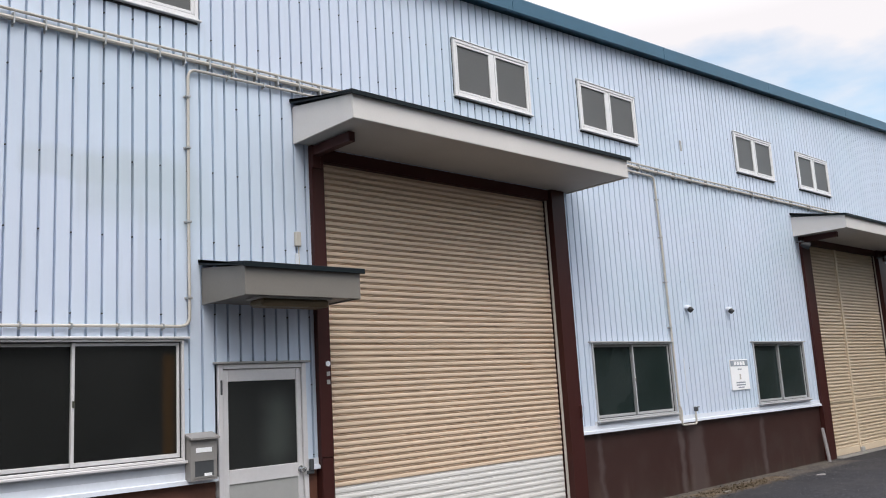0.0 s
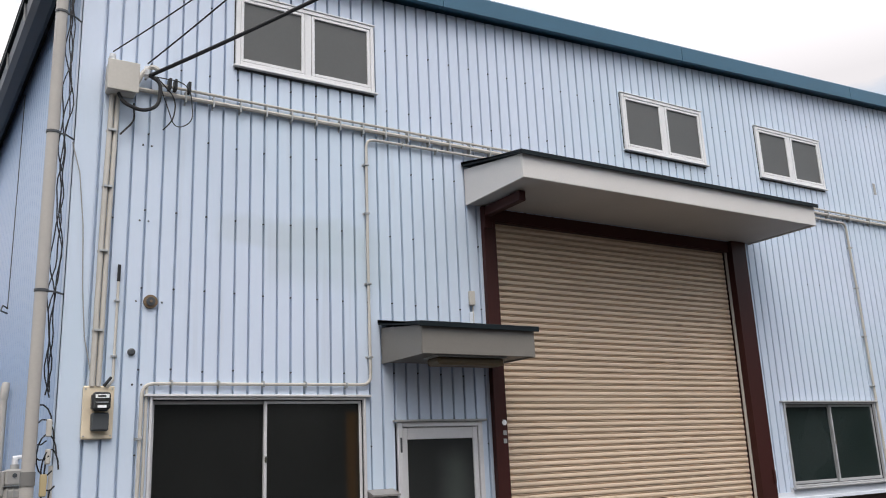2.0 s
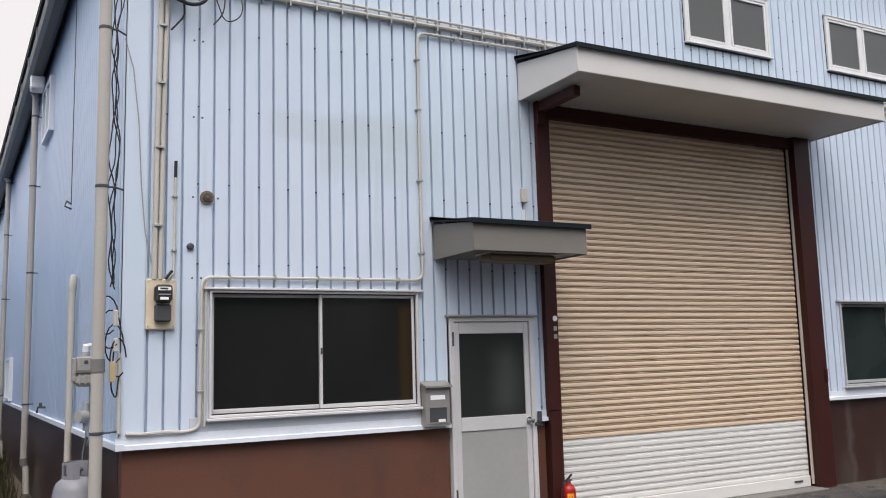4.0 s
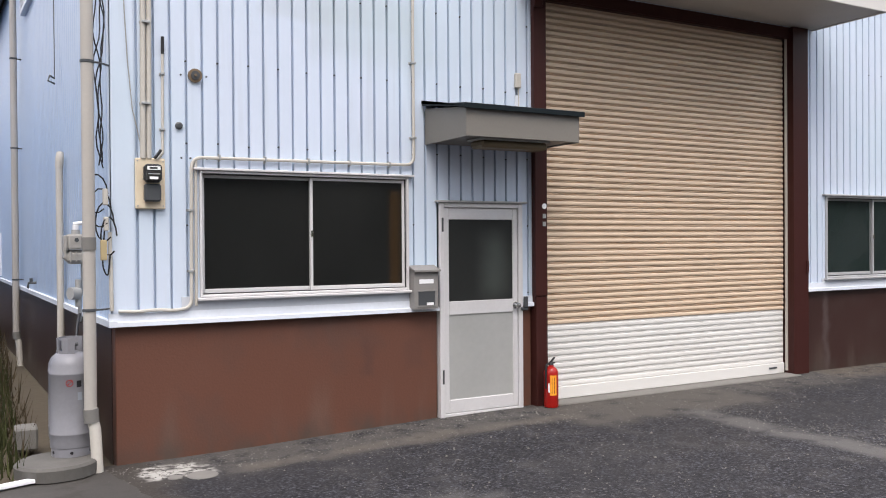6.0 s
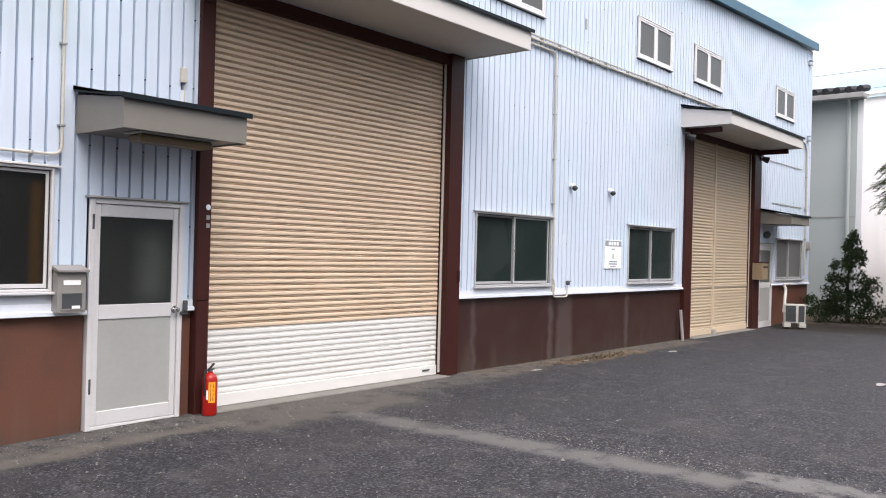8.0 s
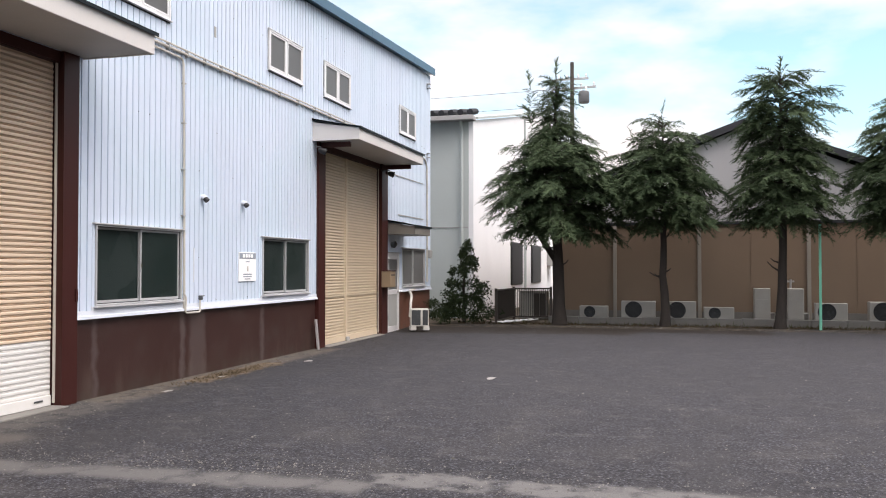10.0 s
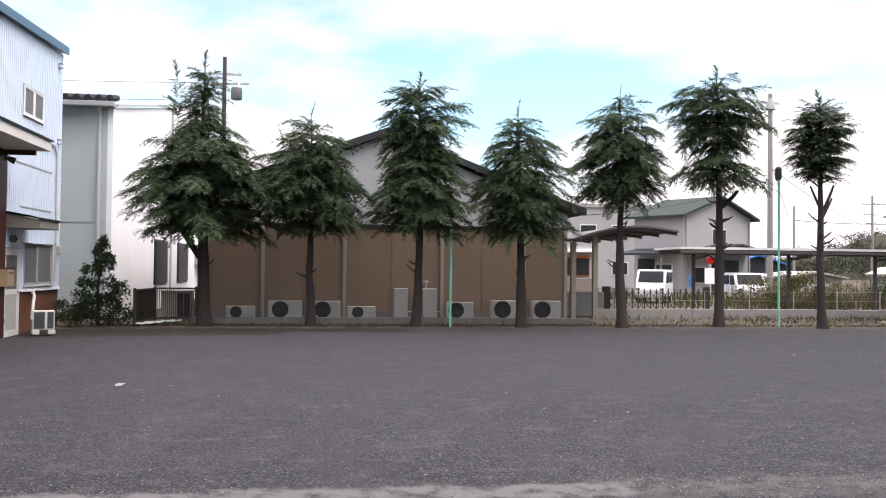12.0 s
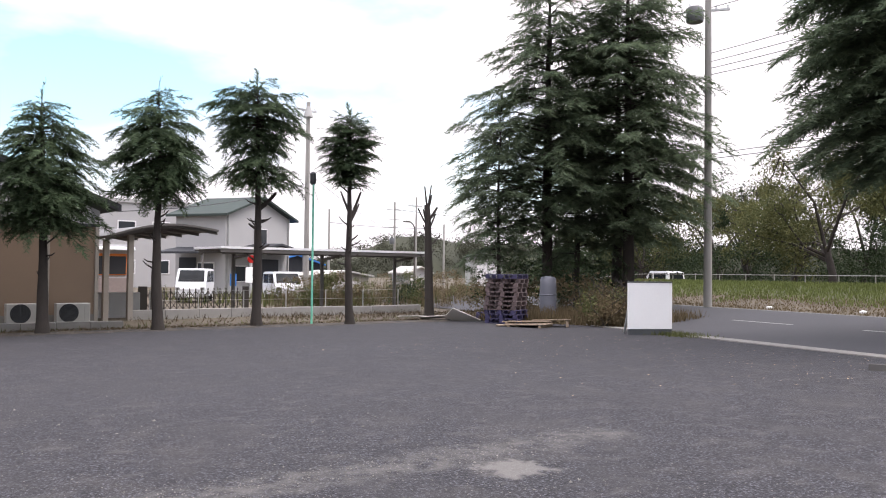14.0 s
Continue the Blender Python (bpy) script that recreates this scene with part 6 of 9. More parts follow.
def low_wall(name, x0, x1, y0, y1, h, material, label, step=0.0):
    w = thing(name, ((x0 + x1) / 2, (y0 + y1) / 2, 0), label, "wall", kind="structure")
    y = y0
    while y < y1 - 0.05:
        e = min(y + step, y1)
        part("block", boxes(((x0, y + 0.004, -0.08), (x1, e - 0.004, h + random.uniform(-0.012, 0.012))), bevel=0.012), material, w)
        y = e
    return w


M_POST2 = mat("pale_block_wall", (0.29, 0.28, 0.265), rough=0.85, var=0.2, scale=3, bump=0.4)
low_wall("kerb_wall", 24.95, 25.12, -8.2, 3.5, 0.19, M_CONC, "low weathered concrete edging under trees", 0.9)
low_wall("boundary_wall", 28.9, 29.1, -21.6, -9.7, 0.29, M_POST2, "low pale concrete boundary wall", 1.2)

# brown house with a gable towards the yard
HX, HL, HR, HTOP = 26.8, 3.6, -8.0, 2.98
house = thing("house", (30, -1.5, 0), "single-storey brown sheet-clad house with a white gable", "house")
AP = (-2.1, 5.85)
bm = bmesh.new()
prism(bm, [(HL, -0.1), (HL, HTOP), (HR, HTOP), (HR, -0.1)], HX, HX + 14, "x")
part("wall", bm, M_TAN, house)
bm = bmesh.new()
prism(bm, [(HL, HTOP + 0.004), (HL, 3.4), AP, (HR, 3.4), (HR, HTOP + 0.004)], HX - 0.03, HX + 13.9, "x")
part("gable", bm, M_GABLE, house, "white plastered gable")
for s_, ez in ((HL + 0.55, 3.62), (HR - 0.55, 3.44)):
    bm = bmesh.new()
    prism(bm, [(AP[0], AP[1] + 0.02), (AP[0], AP[1] + 0.17), (s_, ez + 0.15), (s_, ez)], HX - 0.25, HX + 14.4, "x")
    part("roof", bm, M_TILE, house, "dark green-grey roof slope")
    bm = bmesh.new()
    prism(bm, [(AP[0], AP[1] - 0.03), (AP[0], AP[1] + 0.19), (s_, ez + 0.17), (s_, ez - 0.04)], HX - 0.29, HX - 0.252, "x")
    part("barge_board", bm, M_SLATE, house)
part("belt", boxes(((HX - 0.05, HR, HTOP - 0.06), (HX - 0.001, HL, HTOP + 0.03)), bevel=0.006), M_SLATE, house)
for y_ in (3.5, 1.68, -0.83, -3.9, -6.55, -7.93):
    part("pilaster", boxes(((HX - 0.055, y_ - 0.055, -0.1), (HX - 0.002, y_ + 0.055, HTOP - 0.065)), bevel=0.008), M_POST, house)
part("plinth", boxes(((HX - 0.03, HR, -0.1), (HX - 0.002, HL, 0.30))), M_CONC, house)
for y_ in (0.4, -2.3, -5.2):
    part("seam", boxes(((HX - 0.012, y_ - 0.01, 0.31), (HX - 0.001, y_ + 0.01, HTOP - 0.07))), M_TAN, house)
for y_, w_, h_ in ((2.27, 0.85, 0.40), (0.95, 1.0, 0.56), (-0.29, 0.85, 0.56), (-1.35, 0.85, 0.40), (-4.38, 0.85, 0.55), (-5.86, 1.0, 0.60), (-7.12, 0.92, 0.60)):
    outdoor_unit(26.2, y_, 0.06, -90, w_, 0.30, h_)
for y_ in (-2.55, -3.45):
    wh = thing("water_heater", (26.3, y_, 0), "tall ivory water heater box against the house", "water heater", "water heaters")
    part("casing", boxes(((26.1, y_ - 0.22, 0.06), (26.5, y_ + 0.22, 1.02)), bevel=0.015), M_ACW, wh)
    part("panel", boxes(((26.09, y_ - 0.17, 0.14), (26.099, y_ + 0.17, 0.70)), bevel=0.002), M_ACW, wh)
    part("base", boxes(((26.05, y_ - 0.25, 0.0), (26.55, y_ + 0.25, 0.059)), bevel=0.008), M_CONC, wh)
    part("pipes", tubes((bend([(26.3, y_ - 0.21, 0.3), (26.4, y_ - 0.38, 0.3), (26.45, y_ - 0.38, 0.0)], 0.06), 0.02)), M_GREY, wh)
mtb = thing("pipe_valve", (26.6, -3.3, 1.1), "small pipe valve on the house wall", "valve")
part("body", tubes(([(26.5, -3.36, 1.02), (26.5, -3.36, 1.28)], 0.03), ([(26.5, -3.46, 1.22), (26.5, -3.26, 1.22)], 0.025)), M_GREY, mtb)
vent = thing("roof_vent", (33, -8.0, 3.9), "short dark flue on the house roof", "flue")
part("pipe", tubes(([(33, -8.05, 3.5), (33, -8.05, 4.35)], 0.07)), M_SLATE, vent)

# tall pale building behind the bush
tall = thing("workshop", (33, 9, 0), "tall workshop with a pale grey front and white side", "building")
part("wall", boxes(((27.0, 6.405, -0.1), (27.2, 15.0, 6.45))), M_GREYWALL, tall, "pale grey front wall")
bm = bmesh.new()
prism(bm, [(27.0, -0.1), (46.0, -0.1), (46.0, 10.0), (27.0, 6.45)], 6.24, 6.40, "y")
part("side_wall", bm, M_HALL, tall, "bright white side wall")
bm = bmesh.new()
prism(bm, [(27.2, 6.52), (46.4, 10.14), (46.4, 10.22), (27.2, 6.60)], 6.14, 15.2, "y")
part("roof", bm, M_GREYWALL, tall)
bm = bmesh.new()
for k in range(28):
    tube(bm, [(26.55, 6.25 + k * 0.32, 6.66), (27.4, 6.25 + k * 0.32, 6.82)], 0.105, 8)
part("corrugation", bm, M_SLATE, tall, "dark corrugated roof edge", smooth=True, kind="stuff")
part("eaves_board", boxes(((26.55, 6.15, 6.42), (26.998, 15.0, 6.57)), bevel=0.01), M_PLASTER, tall)
part("downpipe", tubes((bend([(26.8, 6.62, 6.44), (26.93, 6.62, 6.2), (26.93, 6.62, 0.0)], 0.1), 0.055), sides=10), M_GREYWALL, tall, smooth=True)
part("downpipe", tubes(([(36.5, 6.18, 0.0), (36.5, 6.18, 8.1)], 0.05), sides=10), M_GREYWALL, tall, smooth=True)
part("seam", boxes(((26.985, 6.41, 2.93), (26.998, 15.0, 2.96))), M_GREY, tall)
for a_, b_ in ((33.4, 35.9), (38.3, 40.9)):
    w_ = part("window", boxes(((a_, 6.20, 0.92), (b_, 6.239, 2.66)), bevel=0.01), M_BLACK, tall)
    for k in range(12):
        part("louvre", boxes(((a_ + 0.06, 6.16, 1.0 + k * 0.135), (b_ - 0.06, 6.169, 1.09 + k * 0.135))), M_BLACK, w_)
part("hood", boxes(((43.2, 5.5, 1.7), (44.2, 6.239, 2.7)), bevel=0.03), M_GREY, tall, "grey vent hood")

rf = thing("rail_fence", (24.8, 4.3, 0), "dark slatted metal fence on a low base", "fence")
fa, fb, fc = Vector((24.1, 4.88)), Vector((26.45, 4.80)), Vector((26.72, 3.66))
for p_, q_, n_ in ((fa, fb, 40), (fb, fc, 20)):
    for k in range(1, n_):
        c_ = p_.lerp(q_, k / n_)
        part("bar", tubes(([(c_.x, c_.y, 0.06), (c_.x, c_.y, 0.96)], 0.009), sides=5), M_FENCE, rf)
    for z_ in (0.08, 0.96):
        part("rail", tubes(([(p_.x, p_.y, z_), (q_.x, q_.y, z_)], 0.028), sides=6), M_FENCE, rf)
for p_ in (fa, fb, fc):
    part("post", boxes(((p_.x - 0.035, p_.y - 0.035, 0.0), (p_.x + 0.035, p_.y + 0.035, 1.02)), bevel=0.006), M_FENCE, rf)
oc = thing("outdoor_cabinet", (27.1, 4.25, 0), "ivory outdoor cabinet with dark double doors behind a fence", "cabinet")
part("body", boxes(((26.9, 3.82, 0.0), (27.4, 4.70, 0.86)), bevel=0.012), M_ACW, oc)
part("roof", boxes(((26.85, 3.78, 0.862), (27.42, 4.74, 0.89)), bevel=0.006), M_ACW, oc)
for a_, b_ in ((3.86, 4.04), (4.06, 4.24)):
    part("door", boxes(((26.885, a_, 0.08), (26.899, b_, 0.80)), bevel=0.004), M_FENCE, oc, "dark door")
for x_, y_, t_, s_ in ((24.45, 4.66, 62, 0.35), (25.05, 4.42, 70, 0.42), (25.6, 4.15, 55, 0.3)):
    sc = thing("sheet_scrap", (x_, y_, 0.0), "crumpled white sheet lying under the fence", "scrap", "sheet scraps")
    bm = bmesh.new()
    bmesh.ops.create_grid(bm, x_segments=7, y_segments=5, size=1.0)
    for v in bm.verts:
        w_ = noise.noise(Vector((v.co.x * 2 + x_, v.co.y * 2, 1.0)))
        v.co = Vector((v.co.x * s_ * (1 + 0.3 * w_), v.co.y * 0.16 * (1 + 0.5 * w_), 0.05 + 0.05 * w_))
    bmesh.ops.solidify(bm, geom=bm.faces[:], thickness=0.006)
    bmesh.ops.transform(bm, matrix=pose(x_, y_, 0.0, 0, 0, -t_ + 35), verts=bm.verts)
    part("sheet", bm, M_PAPER, sc)

# thin green poles in the tree row
for x_, y_, h_, top_ in ((23.75, -3.75, 2.75, False), (23.85, -13.65, 4.5, True)):
    gp = thing("green_pole", (x_, y_, 0), "thin mint green steel pole in the tree row", "pole", "green poles")
    part("shaft", tubes(([(x_, y_, -0.1), (x_, y_, h_)], 0.034), sides=10), M_GREENPOLE, gp, smooth=True)
    if top_:
        bm = bmesh.new()
        lathe(bm, (x_ + 0.03, y_, h_ - 0.12), [(0.05, 0.0), (0.10, 0.06), (0.10, 0.36), (0.04, 0.42)], 12)
        part("speaker", bm, M_DARKGREY, gp, "dark speaker head", smooth=True)

# carport with a bowed roof, beside the house
cp = thing("carport", (29.6, -10.5, 0), "brown-grey carport with a bowed roof on thick posts", "carport")
bm = bmesh.new()
prof = [(-8.62 - 3.75 * k / 12, 2.66 + 0.32 * k / 12 + 0.30 * math.sin(math.pi * k / 12)) for k in range(13)]
prism(bm, prof + [(y, z + 0.07) for y, z in reversed(prof)], 28.2, 38.4, "x")
part("roof", bm, M_SHELTER, cp, "bowed brown-grey sheet roof")
for x_ in (28.35, 30.0, 31.7, 33.4, 35.1, 36.8, 38.2):
    bm = bmesh.new()
    prism(bm, [(y, z - 0.10) for y, z in prof] + [(y, z - 0.004) for y, z in reversed(prof)], x_ - 0.04, x_ + 0.04, "x")
    part("rib", bm, M_SHELTER, cp)
for x_, y_, t_ in ((28.6, -8.72, 2.6), (28.6, -9.50, 2.8), (32.6, -9.50, 2.8), (37.6, -9.50, 2.8)):
    part("post", boxes(((x_ - 0.09, y_ - 0.09, -0.1), (x_ + 0.09, y_ + 0.09, t_)), bevel=0.015), M_POST, cp)
# long flat shelter
sh = thing("bicycle_shelter", (31.2, -18.3, 0), "long flat shelter with a pale edge on thin posts", "shelter")
part("roof", boxes(((30.0, -22.55, 2.40), (32.6, -13.25, 2.46)), bevel=0.01), M_SHELTER, sh)
part("edge", boxes(((29.96, -22.6, 2.32), (29.999, -13.2, 2.46)), bevel=0.006), M_SHELTER, sh, "brown-grey roof edge")
# thick white sheet: light through the roof put into its colour
part("roof_sheet", boxes(((29.94, -22.62, 2.463), (32.6, -13.2, 2.55))), M_HALL, sh, "pale roof sheet, brightened for the light through it")
for k in range(10):
    y_ = -13.4 - k * 0.985
    part("rafter", boxes(((30.05, y_ - 0.03, 2.30), (32.55, y_ + 0.03, 2.398))), M_FENCE, sh)
for y_ in (-14.37, -18.31, -22.0):
    part("post", boxes(((31.4, y_ - 0.06, -0.1), (31.52, y_ + 0.06, 2.30)), bevel=0.01), M_SHELTER, sh)
    bm = bmesh.new()
    box(bm, (-0.75, -0.04, -0.05), (0.75, 0.04, 0.05), 0.008, pose(30.75, y_, 2.2, 0, 6, 0))
    part("arm", bm, M_FENCE, sh)

# folding gate
fg = thing("folding_gate", (30.6, -12.5, 0), "dark folding lattice gate across the driveway", "gate")
ys = [-10.65 - k * 0.235 for k in range(17)]
for y_ in ys:
    part("bar", boxes(((30.58, y_ - 0.02, 0.10), (30.62, y_ + 0.02, 0.98)), bevel=0.006), M_FENCE, fg)
for a_, b_ in zip(ys, ys[1:]):
    for z0_, z1_ in ((0.22, 0.52), (0.52, 0.22), (0.56, 0.88), (0.88, 0.56)):
        part("link", tubes(([(30.60, a_, z0_), (30.60, b_, z1_)], 0.014), sides=5), M_FENCE, fg)
part("end_post", boxes(((30.5, -10.72, 0.0), (30.72, -10.45, 1.05)), bevel=0.01), M_FENCE, fg)
part("end_post", boxes(((30.5, -14.6, 0.0), (30.72, -14.42, 1.05)), bevel=0.01), M_FENCE, fg)
gw = thing("gate_wall", (30.4, -9.6, 0), "low dark grey gate pier wall", "wall")
part("body", boxes(((30.3, -10.4, -0.05), (30.6, -8.9, 0.85)), bevel=0.015), M_GREY, gw)
bf = thing("mesh_fence", (29.0, -18, 0.3), "thin grey wire fence on the low wall", "fence")
for k in range(7):
    y_ = -10.3 - k * 1.7
    part("post", tubes(([(29.0, y_, 0.25), (29.0, y_, 0.95)], 0.02), sides=6), M_GREY, bf)
for z_ in (0.6, 0.93):
    part("wire", tubes(([(29.0, -10.3, z_), (29.0, -20.5, z_)], 0.006), sides=4), M_GREY, bf)


def van(x, y, z, turn, L, W, H, bonnet, label, group="parked vans"):
    """A parked van: local +x is its front."""
    v = thing("van", (x, y, z), label, "van", group)
    m = pose(x, y, z, 0, 0, turn)
    hl, hw = L / 2, W / 2
    out = [(-hl, 0.30), (-hl, H * 0.55), (-hl + 0.10, H - 0.08), (-hl + 0.25, H), (hl - bonnet - 0.45, H), (hl - bonnet, H * 0.60), (hl - 0.12, H * 0.50), (hl, H * 0.40), (hl, 0.30)]
    bm = bmesh.new()
    prism(bm, out, -hw, hw, "y")
    es = [e for e in bm.edges if abs(e.verts[0].co.y - e.verts[1].co.y) < 1e-5]
    bmesh.ops.bevel(bm, geom=es, offset=0.06, segments=2, affect="EDGES", clamp_overlap=True)
    bmesh.ops.transform(bm, matrix=m, verts=bm.verts)
    body = part("body", bm, M_CAR, v, smooth=False)

    def glass_at(name, quad):
        b = bmesh.new()
        f = b.faces.new([b.verts.new(m @ Vector(q)) for q in quad])
        bmesh.ops.solidify(b, geom=[f], thickness=0.01)
        part(name, b, M_BLIND, body, "dark glass")

    g0, g1 = H * 0.60, H - 0.14
    for s in (-1, 1):
        for a, b in ((-hl + 0.22, -0.15), (-0.07, hl - bonnet - 0.42)):
            glass_at("side_window", [(a, s * (hw + 0.006), g0), (b + (0.16 if b > 0 else 0), s * (hw + 0.006), g0), (b, s * (hw + 0.006), g1), (a, s * (hw + 0.006), g1)])
    glass_at("rear_window", [(-hl - 0.010, -hw + 0.16, g0 - 0.02), (-hl - 0.010, hw - 0.16, g0 - 0.02), (-hl + 0.075, hw - 0.20, g1 + 0.02), (-hl + 0.075, -hw + 0.20, g1 + 0.02)])
    f0, f1 = hl - bonnet - 0.02, hl - bonnet - 0.40
    glass_at("windscreen", [(f0 + 0.025, -hw + 0.10, H * 0.62), (f0 + 0.025, hw - 0.10, H * 0.62), (f1 + 0.03, hw - 0.14, H - 0.09), (f1 + 0.03, -hw + 0.14, H - 0.09)])
    for sx in (-hl + 0.65, hl - 0.60):
        for sy in (-hw + 0.08, hw - 0.08):
            b = bmesh.new()
            tube(b, [m @ Vector((sx, sy - 0.09, 0.28)), m @ Vector((sx, sy + 0.09, 0.28))], 0.28, 18)
            wheel = part("tyre", b, M_TYRE, v)
            b = bmesh.new()
            tube(b, [m @ Vector((sx, sy - 0.095, 0.28)), m @ Vector((sx, sy + 0.095, 0.28))], 0.16, 14)
            part("rim", b, M_GALV, wheel)
    for sx, nm, mt in ((hl, "headlight", M_FROST), (-hl, "tail_light", M_RED)):
        for sy in (-hw + 0.14, hw - 0.14):
            b = bmesh.new()
            box(b, (sx - 0.02, sy - 0.11, H * 0.38), (sx + 0.014, sy + 0.11, H * 0.38 + 0.13), 0.01, m)
            part(nm, b, mt, v)
    for x0, x1, top_ in ((hl - 0.06, hl + 0.05, 0.46), (-hl - 0.05, -hl + 0.06, 0.42)):
        b = bmesh.new()
        box(b, (x0, -hw + 0.04, 0.26), (x1, hw - 0.04, top_), 0.03, m)
        part("bumper", b, M_GREY, v)
    b = bmesh.new()
    box(b, (hl + 0.051, -0.17, 0.30), (hl + 0.058, 0.17, 0.40), 0.0, m)
    part("number_plate", b, M_PAPER, v, "blank pale number plate")
    return v


van(43.6, -17.6, -0.02, 150, 3.3, 1.50, 1.75, 0.30, "white box van parked behind the gate")
van(44.0, -22.9, -0.02, 168, 3.2, 1.55, 1.62, 0.40, "white kei truck parked by a concrete pole")
van(37.1, -47.9, 0.40, -5, 2.9, 1.65, 1.5, 0.8, "white car parked beyond the grass bank")

# white two-storey house with a gable, shop and flats behind
def two_storey(x, y, turn, w, d, eave, ridge, label, wins):
    h = thing("house", (x, y, 0), label, "house")
    m = pose(x, y, 0, 0, 0, turn)
    bm = bmesh.new()
    prism(bm, [(0, -0.2), (w, -0.2), (w, eave), (w / 2, ridge), (0, eave)], 0.0, d, "y")
    bmesh.ops.transform(bm, matrix=m, verts=bm.verts)
    wall = part("wall", bm, M_PLASTER, h)
    k = (ridge - eave) / (w / 2)
    for a, b in ((-0.55, w / 2), (w + 0.55, w / 2)):
        za = eave - 0.55 * k
        bm = bmesh.new()
        prism(bm, [(a, za + 0.02), (a, za + 0.18), (b, ridge + 0.18), (b, ridge + 0.02)], -0.5, d + 0.5, "y")
        bmesh.ops.transform(bm, matrix=m, verts=bm.verts)
        part("roof", bm, M_TILE, h, "green-grey roof slope")
    for face, u0, u1, z0, z1 in wins:
        bm = bmesh.new()
        lo, hi = ((u0, -0.05, z0), (u1, -0.002, z1)) if face == "front" else ((-0.05, u0, z0), (-0.002, u1, z1))
        box(bm, lo, hi, 0.01, m)
        f = part("window", bm, M_ALU, h)
        bm = bmesh.new()
        lo, hi = ((u0 + 0.07, -0.06, z0 + 0.07), (u1 - 0.07, -0.0505, z1 - 0.07)) if face == "front" else ((-0.06, u0 + 0.07, z0 + 0.07), (-0.0505, u1 - 0.07, z1 - 0.07))
        box(bm, lo, hi, 0.0, m)
        part("pane", bm, M_BLIND, f)
    for u in (0.25, w - 0.25):
        bm = bmesh.new()
        tube(bm, [m @ Vector((u, -0.07, 0)), m @ Vector((u, -0.07, eave + (0.1 if u < 1 else 0.1)))], 0.05, 8)
        part("downpipe", bm, M_GREY, h)
    return h, m


H2, m2 = two_storey(57.0, -25.0, -60.6, 8.1, 4.4, 5.65, 7.0, "white two-storey house with a green-grey gabled roof", [("front", 3.3, 5.0, 3.6, 4.8), ("front", 1.0, 2.6, 0.8, 2.0), ("side", 0.9, 2.4, 0.6, 2.2)])
bm = bmesh.new()
prism(bm, [(-0.4, 2.9), (-0.4, 3.0), (3.5, 3.65), (7.6, 3.0), (7.6, 2.9), (3.5, 3.5)], -2.4, -0.06, "y")
bmesh.ops.transform(bm, matrix=m2, verts=bm.verts)
part("porch_roof", bm, M_SLATE, H2, "dark porch roof")
for u_ in (0.1, 6.9):
    bm = bmesh.new()
    box(bm, (u_ - 0.08, -2.2, -0.1), (u_ + 0.08, -2.04, 2.92), 0.01, m2)
    part("porch_post", bm, M_PLASTER, H2)
bm = bmesh.new()
box(bm, (2.9, -0.3, 0.0), (6.2, -0.07, 2.5), 0.02, m2)
part("shopfront", bm, M_SLATE, H2, "dark shopfront opening")
# dark lean-to along the house's side
bm = bmesh.new()
prism(bm, [(-2.3, 2.78), (-2.3, 2.92), (-0.02, 3.30), (-0.02, 3.16)], 0.1, 4.2, "y")
bmesh.ops.transform(bm, matrix=m2, verts=bm.verts)
part("lean_to_roof", bm, M_SLATE, H2, "dark lean-to roof")
for v_ in (0.25, 4.05):
    bm = bmesh.new()
    box(bm, (-2.2, v_ - 0.06, -0.1), (-2.08, v_ + 0.06, 2.79), 0.01, m2)
    part("lean_to_post", bm, M_SHELTER, H2)
# dark sheet puts the doorway's shade on the wall
bm = bmesh.new()
box(bm, (-0.075, 2.5, 0.0), (-0.062, 4.0, 2.55), 0.0, m2)
part("side_opening", bm, M_SLATE, H2, "dark sheet for the shaded side doorway")
flag = thing("shop_sign", (49.0, -23.2, 0), "red and white round shop sign on a stand", "sign")
part("post", tubes(([(49.0, -23.2, 0), (49.0, -23.2, 2.2)], 0.05)), M_GALV, flag)
part("disc", tubes(([(48.9, -23.2, 2.35), (48.82, -23.2, 2.35)], 0.24), sides=20), M_RED, flag)
part("panel", boxes(((48.84, -23.55, 0.9), (48.9, -22.85, 1.85)), bevel=0.01), M_PAPER, flag)
part("panel", boxes(((48.84, -22.25, 0.7), (48.9, -21.85, 1.45)), bevel=0.01), M_BLUE, flag, "blue sign panel")

ap = thing("apartment_block", (84, -26, 0), "white flat-roofed block of flats in the distance", "building")
part("wall", boxes(((80, -34.0, -0.2), (92, -16.0, 7.8))), M_PLASTER, ap)
part("parapet", boxes(((79.8, -34.2, 7.8), (92.2, -15.8, 8.15)), bevel=0.02), M_GREY, ap)
for y_ in (-32.5, -29.3, -26.1, -22.9, -19.7):
    for z_ in (1.2, 4.8):
        w_ = part("window", boxes(((79.94, y_, z_), (79.999, y_ + 1.7, z_ + 1.35)), bevel=0.01), M_ALU, ap)
        part("pane", boxes(((79.93, y_ + 0.1, z_ + 0.1), (79.9395, y_ + 1.6, z_ + 1.25))), M_BLIND, w_)
shop = thing("kiosk", (51, -15.4, 0), "small kiosk with an orange front under a white awning", "building")
part("wall", boxes(((51.0, -16.6, -0.1), (54.0, -13.6, 3.1))), M_PLASTER, shop)
# orange sheet: glow of the lit interior put into its colour
part("front_glow_panel", boxes(((50.9, -16.3, 1.3), (50.999, -14.0, 2.55)), bevel=0.01), M_ORANGE, shop, "orange panel painted as the lit interior")
